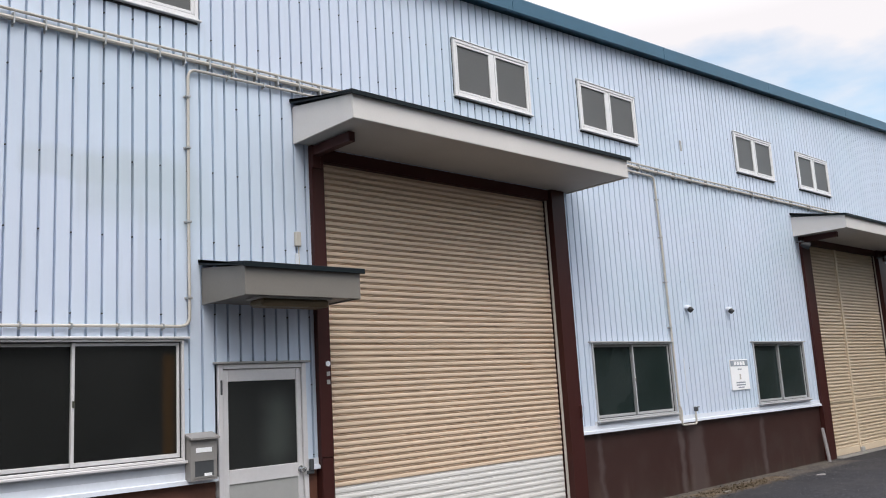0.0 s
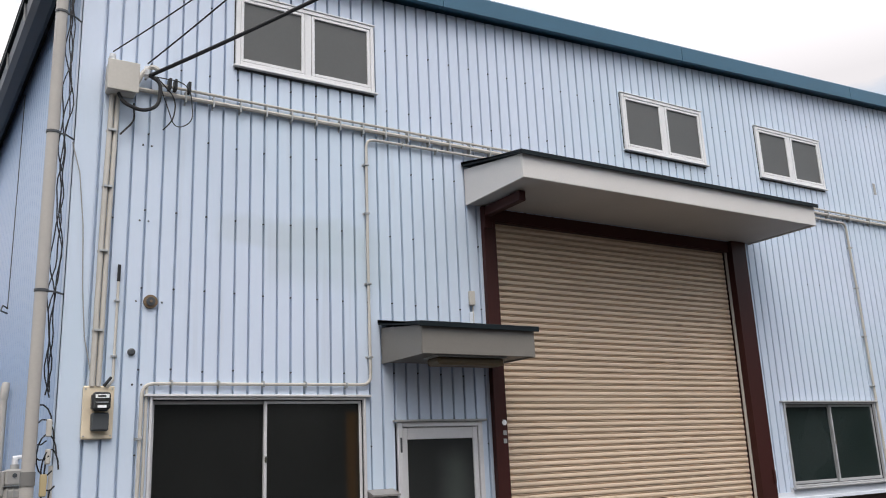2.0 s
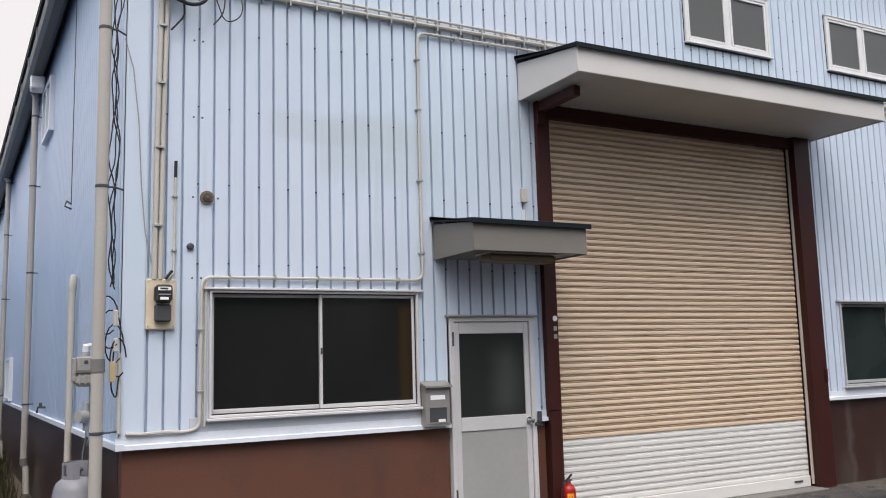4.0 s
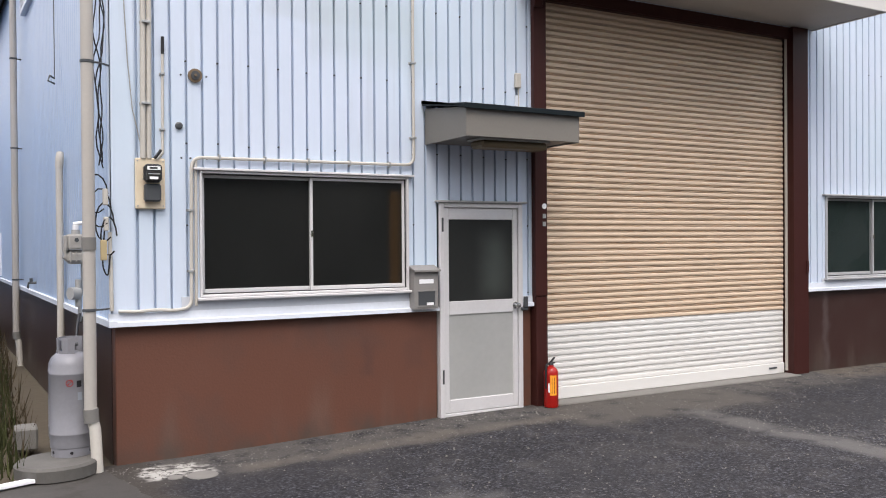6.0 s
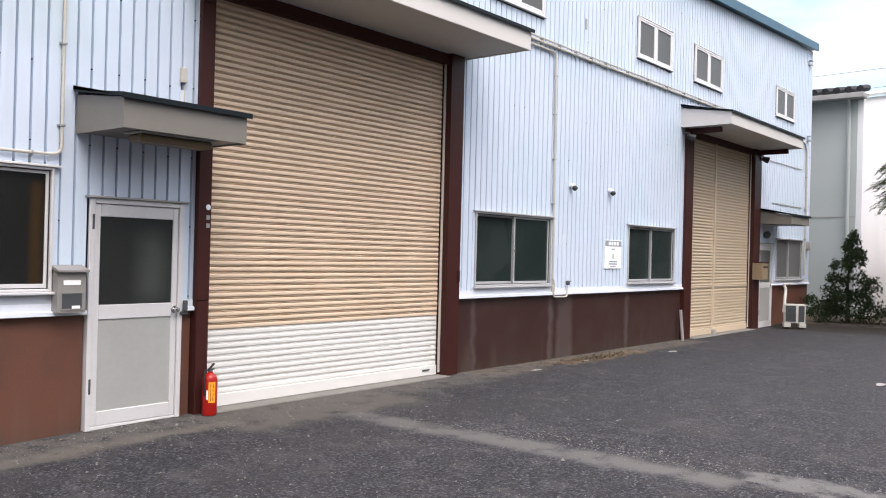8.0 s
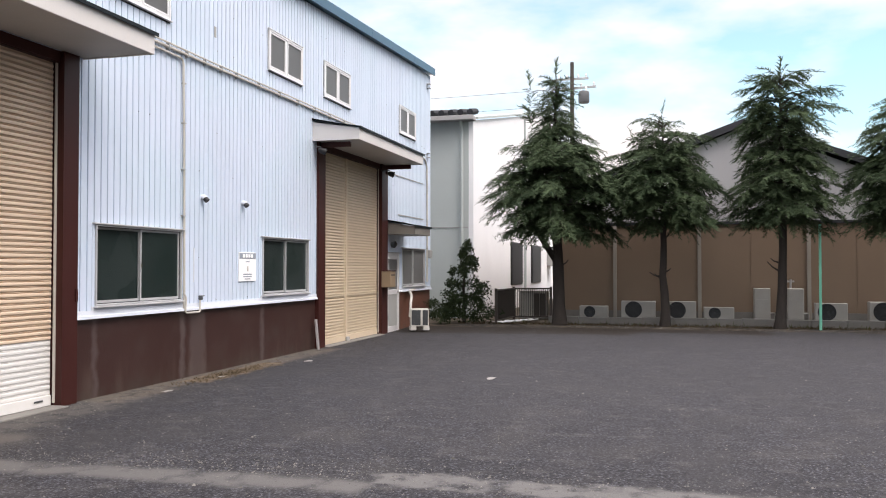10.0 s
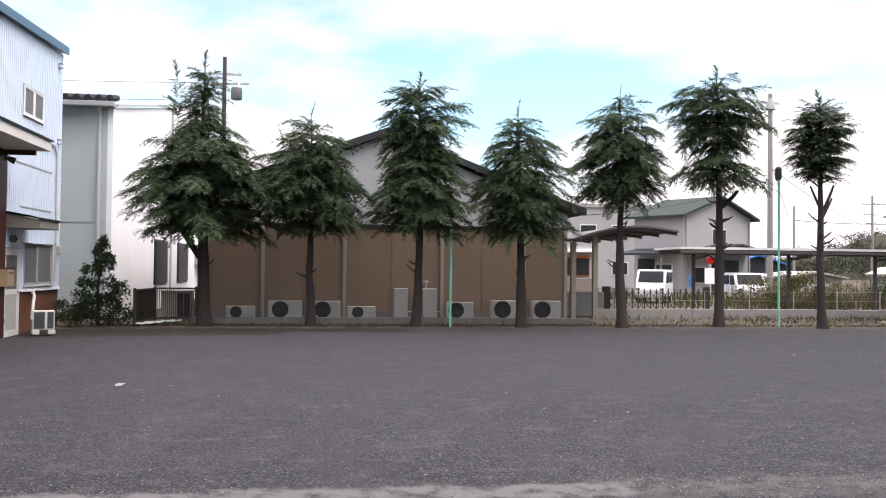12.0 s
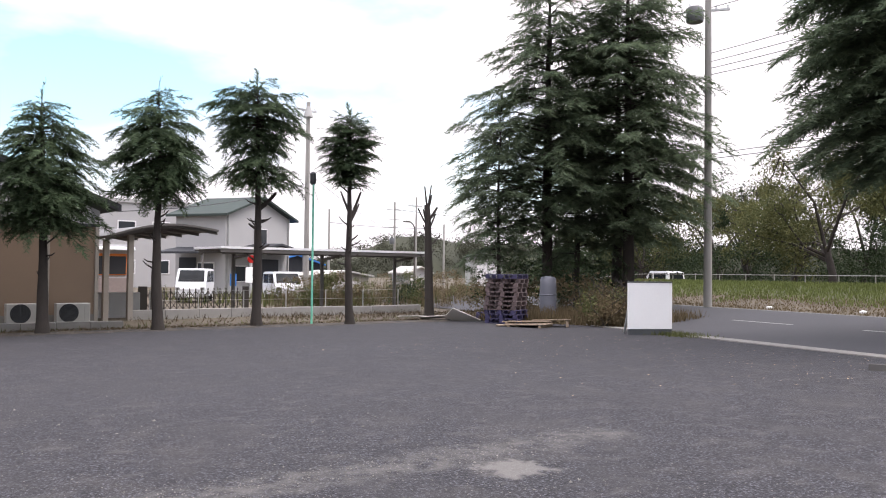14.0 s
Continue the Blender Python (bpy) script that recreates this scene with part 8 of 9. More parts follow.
def cedar(seed, x, y, h, low, shape, label, trunk_r=0.15, lean=(0.0, 0.0), limbs=9, step=0.215, size=0.50, material=M_CEDAR, group="cedars", bare=(), droop=1.0, density=1.0, z=0.0, second=None, stubs=5):
    """A cedar: tapered trunk, whorls of drooping limbs, feathery sprays. shape: (share of crown height, radius) rows."""
    rng = np.random.default_rng(seed)
    t = thing("cedar_tree", (x, y, z), label, "tree", group)
    us, rs = zip(*shape)
    n = 16
    wob = rng.normal(0, 0.035, (n + 1, 2)).cumsum(0) * 0.5

    def axis(zz):
        k = min(max(zz / h, 0), 1) * n
        i = min(int(k), n - 1)
        w = wob[i] * (1 - k + i) + wob[i + 1] * (k - i) - wob[0]
        return np.array((x + lean[0] * zz + w[0], y + lean[1] * zz + w[1], z + zz))

    bm = bmesh.new()
    zs = [-0.15, 0.0, 0.18, 0.5] + [0.5 + (h - 0.5) * k / 12 for k in range(1, 13)]
    tube(bm, [axis(q) if q >= 0 else axis(0) + np.array((0, 0, q)) for q in zs], [max(trunk_r * (1.32 if q < 0.05 else 1.08 if q < 0.3 else max(1 - q / h, 0.0) ** 0.8), 0.012) for q in zs], 10)
    for v in bm.verts:
        v.co += Vector(noise.noise_vector(v.co * 4)) * trunk_r * 0.16
    part("trunk", bm, M_BARK, t, smooth=True)
    wood, starts, ways, sizes = bmesh.new(), [], [], []
    for zz, a, L, rise_, r in bare:
        p0 = axis(zz)
        d = np.array((math.cos(a), math.sin(a), rise_))
        pts = [p0 + d * L * q + np.array((0, 0, 0.25 * L * q * q)) for q in (0, 0.4, 0.75, 1.0)]
        tube(wood, pts, [r, r * 0.85, r * 0.7, r * 0.55], 7)
    for _ in range(stubs):
        q, a = rng.uniform(1.2, low + 0.4), rng.uniform(0, 6.28)
        p0, L = axis(q), rng.uniform(0.10, 0.28)
        d = np.array((math.cos(a), math.sin(a), rng.uniform(0.0, 0.9)))
        tube(wood, [p0, p0 + d * (trunk_r + L * 0.5), p0 + d * (trunk_r + L) + np.array((0, 0, 0.05))], [0.03, 0.02, 0.012], 5)
    zz = low
    while zz < h - 0.10:
        u = (zz - low) / (h - low)
        R = float(np.interp(u, us, rs))
        m = limbs if u < 0.75 else max(3, limbs - 3)
        a0 = rng.uniform(0, 6.28)
        for k in range(m):
            a = a0 + 6.283 * k / m + rng.normal(0, 0.28)
            L = R * rng.uniform(0.62, 1.16)
            if L < 0.12:
                continue
            p0 = axis(zz + rng.uniform(-0.5, 0.5) * step)
            out, cross = np.array((math.cos(a), math.sin(a), 0)), np.array((-math.sin(a), math.cos(a), 0))
            lift = rng.uniform(0.15, 0.45) + 0.55 * max(u - 0.55, 0) * 2
            bow = (0.40 + rng.uniform(-0.1, 0.25)) * droop * (1 - 0.6 * max(u - 0.6, 0) * 2)
            def at(q):
                return p0 + out * L * q + np.array((0, 0, L * (lift * q - bow * q * q * 1.15))) + cross * 0.08 * L * math.sin(q * 3 + a)
            tube(wood, [at(q) for q in (0, 0.35, 0.7, 0.95)], [0.014 + 0.010 * L, 0.012 + 0.004 * L, 0.008, 0.004], 4, False)
            count = max(5, int(L * 17 * density))
            for j in range(count):
                q = 0.18 + 0.82 * (j + rng.random()) / count
                s = 1 if (j % 2) else -1
                spread = rng.uniform(0.35, 1.05)
                d = out * math.cos(spread) + cross * s * math.sin(spread) + np.array((0, 0, -rng.uniform(0.05, 0.55) * droop + 0.35 * max(u - 0.7, 0)))
                starts.append(at(q) + rng.normal(0, 0.03, 3))
                ways.append(d)
                sizes.append(size * rng.uniform(0.65, 1.2) * (0.55 + 0.55 * min(L, 1.2) / 1.2) * (1.15 - 0.35 * q))
            starts.append(at(0.9))
            ways.append(out + np.array((0, 0, lift - 2.0 * bow)))
            sizes.append(size * rng.uniform(0.8, 1.1))
        zz += step * rng.uniform(0.8, 1.2)
    tops = [(h, 0.0, 0.0)] + ([second] if second else [])
    for th, ox, oy in tops:
        base = axis(min(th, h)) + np.array((ox, oy, th - min(th, h)))
        for q in range(26):
            b = base - np.array((0, 0, 0.05 + 1.15 * rng.random()))
            a = rng.uniform(0, 6.28)
            f = (base[2] - b[2]) / 1.2
            starts.append(b)
            ways.append(np.array((math.cos(a), math.sin(a), rng.uniform(0.2, 1.0))))
            sizes.append(size * (0.35 + 0.75 * f) * rng.uniform(0.7, 1.1))
        starts.append(base - np.array((0, 0, 0.1)))
        ways.append(np.array((0.05, 0.05, 1.0)))
        sizes.append(0.55)
    part("branch_structure", wood, M_BARK, t, "dark bare branches", smooth=True, kind="stuff")
    if len(starts):
        tri_mesh("crown", place_sprays(np.array(starts), np.array(ways), np.array(sizes), rng), material, t, "feathery dark green needle sprays")
    return t


FULL = ((0.0, 0.75), (0.12, 1.0), (0.30, 0.95), (0.55, 0.72), (0.75, 0.42), (0.9, 0.2), (1.0, 0.05))


def shaped(r, prof=FULL):
    return [(u, r * q) for u, q in prof]


cedar(101, 24.15, 3.05, 7.2, 2.8, [(0, 1.3), (0.12, 1.95), (0.3, 2.05), (0.46, 1.55), (0.58, 0.9), (0.68, 0.55), (0.8, 0.42), (0.92, 0.2), (1, 0.05)], "broad dark green cedar with drooping limbs and a forked trunk", trunk_r=0.19, bare=((1.75, 1.9, 0.9, 1.4, 0.10),), second=(6.9, 0.1, 0.75), limbs=10)
cedar(102, 24.2, 0.15, 5.85, 2.9, [(0, 1.0), (0.2, 1.6), (0.45, 1.62), (0.66, 1.25), (0.82, 0.75), (0.92, 0.35), (1, 0.08)], "dark green cedar with a rounded drooping crown", trunk_r=0.13, second=(5.1, 0.0, 0.8))
cedar(103, 24.05, -2.8, 6.8, 3.0, [(0, 1.0), (0.15, 1.45), (0.33, 1.25), (0.48, 1.0), (0.62, 1.05), (0.76, 1.25), (0.87, 0.95), (0.95, 0.45), (1, 0.08)], "dark green cedar with a ragged double crown", trunk_r=0.14, lean=(0, -0.01))
cedar(104, 23.6, -5.75, 6.1, 2.85, [(0, 1.0), (0.15, 1.4), (0.45, 1.3), (0.68, 1.0), (0.83, 0.5), (0.93, 0.22), (1, 0.05)], "dark green cedar with a dense upright crown", trunk_r=0.15, lean=(0, 0.012))
cedar(105, 23.4, -8.65, 6.55, 3.7, [(0, 0.7), (0.2, 1.2), (0.45, 1.3), (0.66, 1.05), (0.82, 0.65), (0.93, 0.28), (1, 0.06)], "dark green cedar with a high tufted crown", trunk_r=0.155, lean=(0, 0.02), bare=((2.4, 2.2, 0.35, 0.4, 0.035),))
cedar(106, 23.9, -11.8, 7.35, 4.45, [(0, 0.9), (0.14, 1.3), (0.28, 0.5), (0.42, 0.85), (0.58, 1.4), (0.76, 1.3), (0.88, 0.8), (0.95, 0.4), (1, 0.08)], "dark green cedar with a gappy crown above bare stubs", trunk_r=0.16, lean=(0, 0.015), stubs=14,
      bare=((3.5, -1.4, 0.65, 0.6, 0.085), (2.9, 1.6, 0.3, 0.3, 0.05), (2.3, -1.7, 0.35, 0.2, 0.045), (1.9, 1.5, 0.35, 0.5, 0.035), (3.1, -1.3, 0.45, 0.1, 0.04)))
cedar(107, 23.2, -14.65, 6.55, 4.45, [(0, 0.4), (0.14, 0.62), (0.38, 0.74), (0.62, 0.72), (0.82, 0.52), (0.94, 0.28), (1, 0.08)], "dark green cedar with a small round top over sawn limbs", trunk_r=0.14, lean=(0.0, 0.012), stubs=16, droop=0.5, limbs=11, step=0.14, size=0.42, density=1.5,
      bare=((3.3, -1.5, 0.42, 1.9, 0.055), (3.5, 1.4, 0.30, 2.0, 0.045), (3.2, -1.1, 0.55, 0.9, 0.05), (2.6, -1.8, 0.3, 0.5, 0.035), (2.3, 1.3, 0.25, 0.3, 0.03)))

snag = thing("bare_trunk", (25.6, -19.6, 0), "dead bare tree trunk with a forked sawn top", "tree", "cedars")
bm = bmesh.new()
tube(bm, [(25.6, -19.6, -0.1), (25.6, -19.58, 0.6), (25.6, -19.52, 2.0), (25.6, -19.45, 3.6), (25.6, -19.42, 4.15)], [0.20, 0.16, 0.145, 0.13, 0.10], 10)
for v in bm.verts:
    v.co += Vector(noise.noise_vector(v.co * 3)) * 0.03
part("trunk", bm, M_BARK, snag, smooth=True)
for z_, a_, L_, r_, up_ in ((2.0, 1.3, 0.28, 0.03, 0.6), (1.6, -1.5, 0.3, 0.03, 0.4), (2.6, -1.9, 0.5, 0.04, 0.7), (3.4, 1.7, 0.5, 0.04, 1.0), (3.9, 1.5, 0.15, 0.042, 5.6), (4.1, -1.5, 0.16, 0.036, 4.4), (3.4, 1.9, 0.3, 0.045, 1.6), (3.6, -1.6, 0.42, 0.07, 0.9), (3.2, -1.2, 0.55, 0.045, 1.0), (2.9, 1.5, 0.3, 0.035, 0.4), (2.3, -1.7, 0.3, 0.035, 0.3), (3.0, 1.8, 0.25, 0.03, 1.2), (4.0, -1.4, 0.2, 0.05, 2.2)):
    d_ = Vector((math.cos(a_), math.sin(a_), up_))
    p_ = Vector((25.6, -19.46, z_))
    bm = bmesh.new()
    tube(bm, [p_, p_ + d_ * L_ * 0.5, p_ + d_ * L_ + Vector((0, 0, 0.12))], [r_, r_ * 0.8, r_ * 0.6], 7)
    part("stub", bm, M_BARK, snag, smooth=True)

# the large group at the yard's corner, and one more across the yard
BIG = ((0.0, 0.62), (0.08, 0.85), (0.25, 1.0), (0.5, 0.84), (0.75, 0.5), (0.9, 0.25), (1.0, 0.05))
cedar(201, 24.3, -24.4, 14.5, 3.3, shaped(3.6, BIG), "tall dark cedar with wide drooping limbs", trunk_r=0.24, limbs=8, step=0.46, size=0.72, material=M_CEDAR2, droop=0.8, density=0.48)
cedar(202, 22.3, -26.9, 15.5, 3.4, shaped(4.0, BIG), "tall dark cedar with wide drooping limbs", trunk_r=0.26, limbs=8, step=0.48, size=0.74, material=M_CEDAR2, droop=0.75, density=0.46)
cedar(203, 23.4, -27.6, 13.5, 3.2, shaped(3.8, BIG), "tall dark cedar with thin lower limbs", trunk_r=0.22, limbs=6, step=0.55, size=0.74, material=M_CEDAR2, droop=0.75, density=0.5)
cedar(205, 24.7, -22.3, 8.6, 2.3, shaped(1.9, BIG), "thin young cedar with sparse drooping limbs", trunk_r=0.09, limbs=6, step=0.42, size=0.62, material=M_CEDAR2, droop=0.8, density=0.5)
cedar(206, 24.2, -26.0, 10.5, 2.2, shaped(2.4, BIG), "thin young cedar with sparse drooping limbs", trunk_r=0.13, limbs=5, step=0.5, size=0.62, material=M_CEDAR2, droop=0.85, density=0.4)
cedar(204, 9.6, -23.0, 15.0, 4.5, shaped(3.5, BIG), "tall dark cedar by the road with drooping limbs", trunk_r=0.28, limbs=9, step=0.40, size=0.74, material=M_CEDAR2, droop=0.9, density=1.0)


def clump(rng, centre, radius, count, leaf, squash=0.8, lift=0.0):
    """Loose leaves scattered through a lumpy ball, denser near its skin."""
    d = unit(rng.normal(0, 1, (count, 3)))
    r = radius * rng.random(count) ** 0.45 * (1 + 0.25 * np.sin(d[:, 0] * 5 + d[:, 2] * 4))
    c = np.asarray(centre) + d * r[:, None] * np.array((1, 1, squash))
    a, b = unit(rng.normal(0, 1, (count, 3))), unit(rng.normal(0, 1, (count, 3)))
    s = leaf * rng.uniform(0.5, 1.3, count)[:, None]
    return np.stack([c - a * s * 0.5, c + b * s * 0.45, c + a * s * 0.6 + np.array((0, 0, lift))], 1).reshape(-1, 3)


rng = np.random.default_rng(5)
bush = thing("bush", (24.6, 5.9, 0), "dark green leafy bush by a grey wall", "bush")
pts = []
for k in range(95):
    u = rng.random() ** 1.5
    a, r_ = rng.uniform(0, 6.28), (1.02 * (1 - u) ** 0.95 + 0.05) * rng.random() ** 0.5
    pts.append(clump(rng, (24.5 + math.cos(a) * r_, 5.86 + math.sin(a) * r_, 0.12 + 2.25 * u), 0.20 * (1.15 - 0.6 * u), 80, 0.10, 1.0))
for k in range(26):
    pts.append(clump(rng, (24.6 + rng.normal(0, 0.5), 7.0 - 0.5 * rng.random(), 0.1 + 0.5 * rng.random()), 0.18, 40, 0.09))
tri_mesh("leaves", np.concatenate(pts), M_BUSH, bush)
part("stem", tubes(([(24.6, 5.95, -0.05), (24.62, 5.98, 1.0), (24.6, 5.9, 2.0)], [0.06, 0.04, 0.01])), M_BARK, bush)


def blades(rng, n, region, hmin, hmax, width=0.02, bend_=0.5):
    """Upright pointed blades in a region (a function giving x, y, z)."""
    base = np.array([region(rng) for _ in range(n)])
    a = rng.uniform(0, 6.28, n)
    w = np.stack([np.cos(a), np.sin(a), 0 * a], 1) * width
    h = rng.uniform(hmin, hmax, n)
    tip = base + np.stack([np.cos(a + 1.57) * h * bend_ * rng.uniform(-1, 1, n), np.sin(a + 1.57) * h * bend_ * rng.uniform(-1, 1, n), h], 1)
    return np.stack([base - w, base + w, tip], 1).reshape(-1, 3)


def weeds(name, label, n, region, hmin, hmax, material, width=0.02, bend_=0.5, seed=1):
    return tagged(tri_mesh(name, blades(np.random.default_rng(seed), n, region, hmin, hmax, width, bend_), material, None), label, "weeds", kind="stuff")


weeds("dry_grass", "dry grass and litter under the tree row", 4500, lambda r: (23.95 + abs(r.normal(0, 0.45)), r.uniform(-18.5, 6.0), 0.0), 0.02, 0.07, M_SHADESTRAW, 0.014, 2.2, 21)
weeds("green_grass", "green weeds under the tree row", 700, lambda r: (24.2 + r.random() * 1.6, r.uniform(-18.5, 6.0), 0.0), 0.03, 0.14, M_WEEDG, 0.014, 1.2, 22)
weeds("tall_weeds", "dry weeds behind the tree row", 1800, lambda r: (25.5 + r.random() * 3.2, r.uniform(-25.0, -9.0) if r.random() < 0.35 else r.uniform(-25.0, -13.5), 0.0), 0.03, 0.20, M_SHADESTRAW, 0.016, 1.5, 23)
weeds("tall_weeds", "green and yellow weeds beyond the shelter", 1500, lambda r: (35 + r.random() * 14, -16 - r.random() * 25, 0.0), 0.25, 0.95, M_WEEDG, 0.035, 0.35, 24)
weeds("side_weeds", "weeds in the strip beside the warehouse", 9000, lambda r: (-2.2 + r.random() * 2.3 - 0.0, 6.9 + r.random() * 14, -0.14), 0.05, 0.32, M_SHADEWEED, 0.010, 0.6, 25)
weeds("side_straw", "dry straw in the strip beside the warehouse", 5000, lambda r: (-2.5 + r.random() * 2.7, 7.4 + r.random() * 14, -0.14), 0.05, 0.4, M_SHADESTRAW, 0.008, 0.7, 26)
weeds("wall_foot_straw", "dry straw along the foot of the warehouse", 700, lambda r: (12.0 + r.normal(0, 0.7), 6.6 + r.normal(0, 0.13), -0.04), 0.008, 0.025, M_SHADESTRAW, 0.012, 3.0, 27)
weeds("corner_weeds", "dry weeds round the pallets and the white board", 7000, lambda r: (lambda u, v: (17.2 + 6.0 * u + 0.5 * v, -21.3 + 1.9 * u - 4.5 * v, 0.0))(r.random(), r.random()), 0.08, 0.6, M_WEED, 0.02, 0.5, 28)


def grass_spot(r):
    while True:
        u, v = r.uniform(-14, 34), 9.0 + 9.0 * r.random() ** 0.6
        p = on_road(u, v)
        if noise.noise((p[0] * 0.35, p[1] * 0.35, 1.0)) + 0.42 * (v - 11.6) > 0.0:
            return p


weeds("bank_grass", "bright green grass on the road bank", 42000, grass_spot, 0.06, 0.22, M_GRASS, 0.022, 0.6, 29)
weeds("verge_straw", "dry straw along the road verge", 12000, lambda r: on_road(r.uniform(-14, 34), 8.3 + 4.2 * r.random()), 0.03, 0.11, M_WEED, 0.02, 0.9, 30)
weeds("kerb_grass", "tufts of grass at the kerb by the white board", 900, lambda r: (14.7 + r.normal(0, 0.5), -19.8 + r.normal(0, 0.25), 0.0), 0.04, 0.16, M_WEEDG, 0.012, 0.7, 31)

for n_, (x_, y_, r_, h_) in enumerate(((18.2, -20.9, 0.8, 1.0), (19.0, -21.7, 1.1, 1.3), (19.9, -22.2, 1.1, 1.2), (17.8, -21.7, 0.9, 1.2), (20.6, -23.4, 1.0, 1.4), (18.6, -22.8, 1.2, 1.5))):
    rng = np.random.default_rng(60 + n_)
    sb = thing("shrub", (x_, y_, 0), "dry yellow-green shrub in the yard's corner", "shrub", "corner shrubs")
    pts = [clump(rng, (x_ + rng.normal(0, r_ * 0.35), y_ + rng.normal(0, r_ * 0.35), h_ * rng.uniform(0.15, 0.8)), r_ * 0.45, 130, 0.11, 0.8) for _ in range(11)]
    tri_mesh("leaves", np.concatenate(pts), (M_WEED, M_WEEDG, M_WEED)[n_ % 3], sb)
    bm = bmesh.new()
    for _ in range(7):
        tube(bm, [(x_ + rng.normal(0, 0.1), y_ + rng.normal(0, 0.1), -0.02), (x_ + rng.normal(0, 0.3), y_ + rng.normal(0, 0.3), h_ * 0.6), (x_ + rng.normal(0, 0.5), y_ + rng.normal(0, 0.5), h_ * 1.1)], [0.018, 0.012, 0.005], 5)
    part("stem", bm, M_BARK, sb, kind="stuff")
for n_, (x_, y_, h_) in enumerate(((33.8, -19.4, 1.7), (35.5, -21.0, 1.8), (33.5, -24.5, 1.6), (38, -27.5, 2.0), (42, -33, 2.3), (50, -42, 2.6))):
    rng = np.random.default_rng(80 + n_)
    sb = thing("shrub", (x_, y_, 0), "yellow-green shrub beyond the shelter", "shrub", "far shrubs")
    pts = [clump(rng, (x_ + rng.normal(0, 0.45), y_ + rng.normal(0, 0.5), h_ * rng.uniform(0.1, 0.85)), 0.42, 90, 0.15, 0.8) for _ in range(12)]
    tri_mesh("leaves", np.concatenate(pts), (M_WEEDG, M_WEED, M_BUSH)[n_ % 3], sb)


for m_, n_, seed_, name_ in ((M_WEED, 150, 90, "brown_thicket"), (M_WEEDG, 120, 91, "olive_thicket")):
    rng = np.random.default_rng(seed_)
    pts = []
    for k in range(n_):
        x_ = 31.5 + 16 * rng.random()
        y_ = -x_ * rng.uniform(0.52, 0.95)
        for q in range(3):
            pts.append(clump(rng, (x_ + rng.normal(0, 0.3), y_ + rng.normal(0, 0.3), 0.08 + rng.random() ** 1.6 * (1.0 + 0.9 * noise.noise((x_ * 0.45, y_ * 0.45, 0.0)))), rng.uniform(0.16, 0.42), 40, 0.10, 0.9))
    tagged(tri_mesh(name_, np.concatenate(pts), m_, None), "dry brown thicket beyond the shelter" if m_ is M_WEED else "olive green thicket beyond the shelter", "thicket", kind="stuff")


rng = np.random.default_rng(93)
for m_, n_, name_, label_ in ((M_BUSH, 90, "shaded_undergrowth", "dark shaded undergrowth between the big cedars"), (M_WEED, 110, "dry_undergrowth", "dry brown undergrowth between the big cedars")):
    pts = []
    for k in range(n_):
        x_, y_ = rng.uniform(21.5, 27.5), rng.uniform(-29.5, -22.8)
        pts.append(clump(rng, (x_, y_, rng.uniform(0.1, 2.3 if m_ is M_BUSH else 1.4)), rng.uniform(0.3, 0.65), 60, 0.15, 0.9))
    tagged(tri_mesh(name_, np.concatenate(pts), m_, None), label_, "undergrowth", kind="stuff")

weeds("tall_stalks", "tall dry stalks beyond the shelter", 1500, lambda r: (lambda x: (x, -x * r.uniform(0.50, 0.95), 0.0))(31.5 + 14 * r.random()), 0.5, 1.7, M_WEED, 0.014, 0.25, 34)


def broadleaf(seed, x, y, z, h, spread, label, leaf=0.20, clumps=58, per=230, material=M_WOODS, lean=0.0):
    rng = np.random.default_rng(seed)
    t = thing("broadleaf_tree", (x, y, z), label, "tree", "roadside trees")
    wood = bmesh.new()
    fork = h * rng.uniform(0.20, 0.32)
    tube(wood, [(x, y, z - 0.2), (x + lean * 0.3, y, z + fork * 0.5), (x + lean, y, z + fork)], [0.042 * h * 0.75, 0.03 * h * 0.75, 0.026 * h * 0.75], 9)
    ends = []
    for k in range(7):
        a = rng.uniform(0, 6.28)
        L = spread * rng.uniform(0.45, 1.0)
        top_ = np.array((x + lean + math.cos(a) * L, y + math.sin(a) * L, z + h * rng.uniform(0.30, 0.95)))
        p0 = np.array((x + lean, y, z + fork * rng.uniform(0.75, 1.0)))
        mid = p0 * 0.5 + top_ * 0.5 + rng.normal(0, 0.5, 3)
        tube(wood, [p0, mid, top_], [0.012 * h, 0.008 * h, 0.02], 6)
        ends += [(mid, top_)]
        for _ in range(3):
            q = rng.uniform(0.4, 0.9)
            s = mid * (1 - q) + top_ * q
            e = s + rng.normal(0, spread * 0.22, 3) + np.array((0, 0, 0.4))
            tube(wood, [s, (s + e) / 2 + rng.normal(0, 0.15, 3), e], [0.05, 0.035, 0.012], 5)
            ends.append((s, e))
    part("trunk", wood, M_BARK, t, smooth=True)
    pts = []
    for _ in range(clumps):
        a, b = ends[rng.integers(0, len(ends))]
        q = rng.uniform(0.0, 1.15)
        pts.append(clump(rng, a * (1 - q) + b * q + rng.normal(0, 0.35, 3), rng.uniform(0.5, 1.1) * spread * 0.24, per, leaf, 0.75))
    tri_mesh("crown", np.concatenate(pts), material, t, "loose yellowing green leaves")
    return t


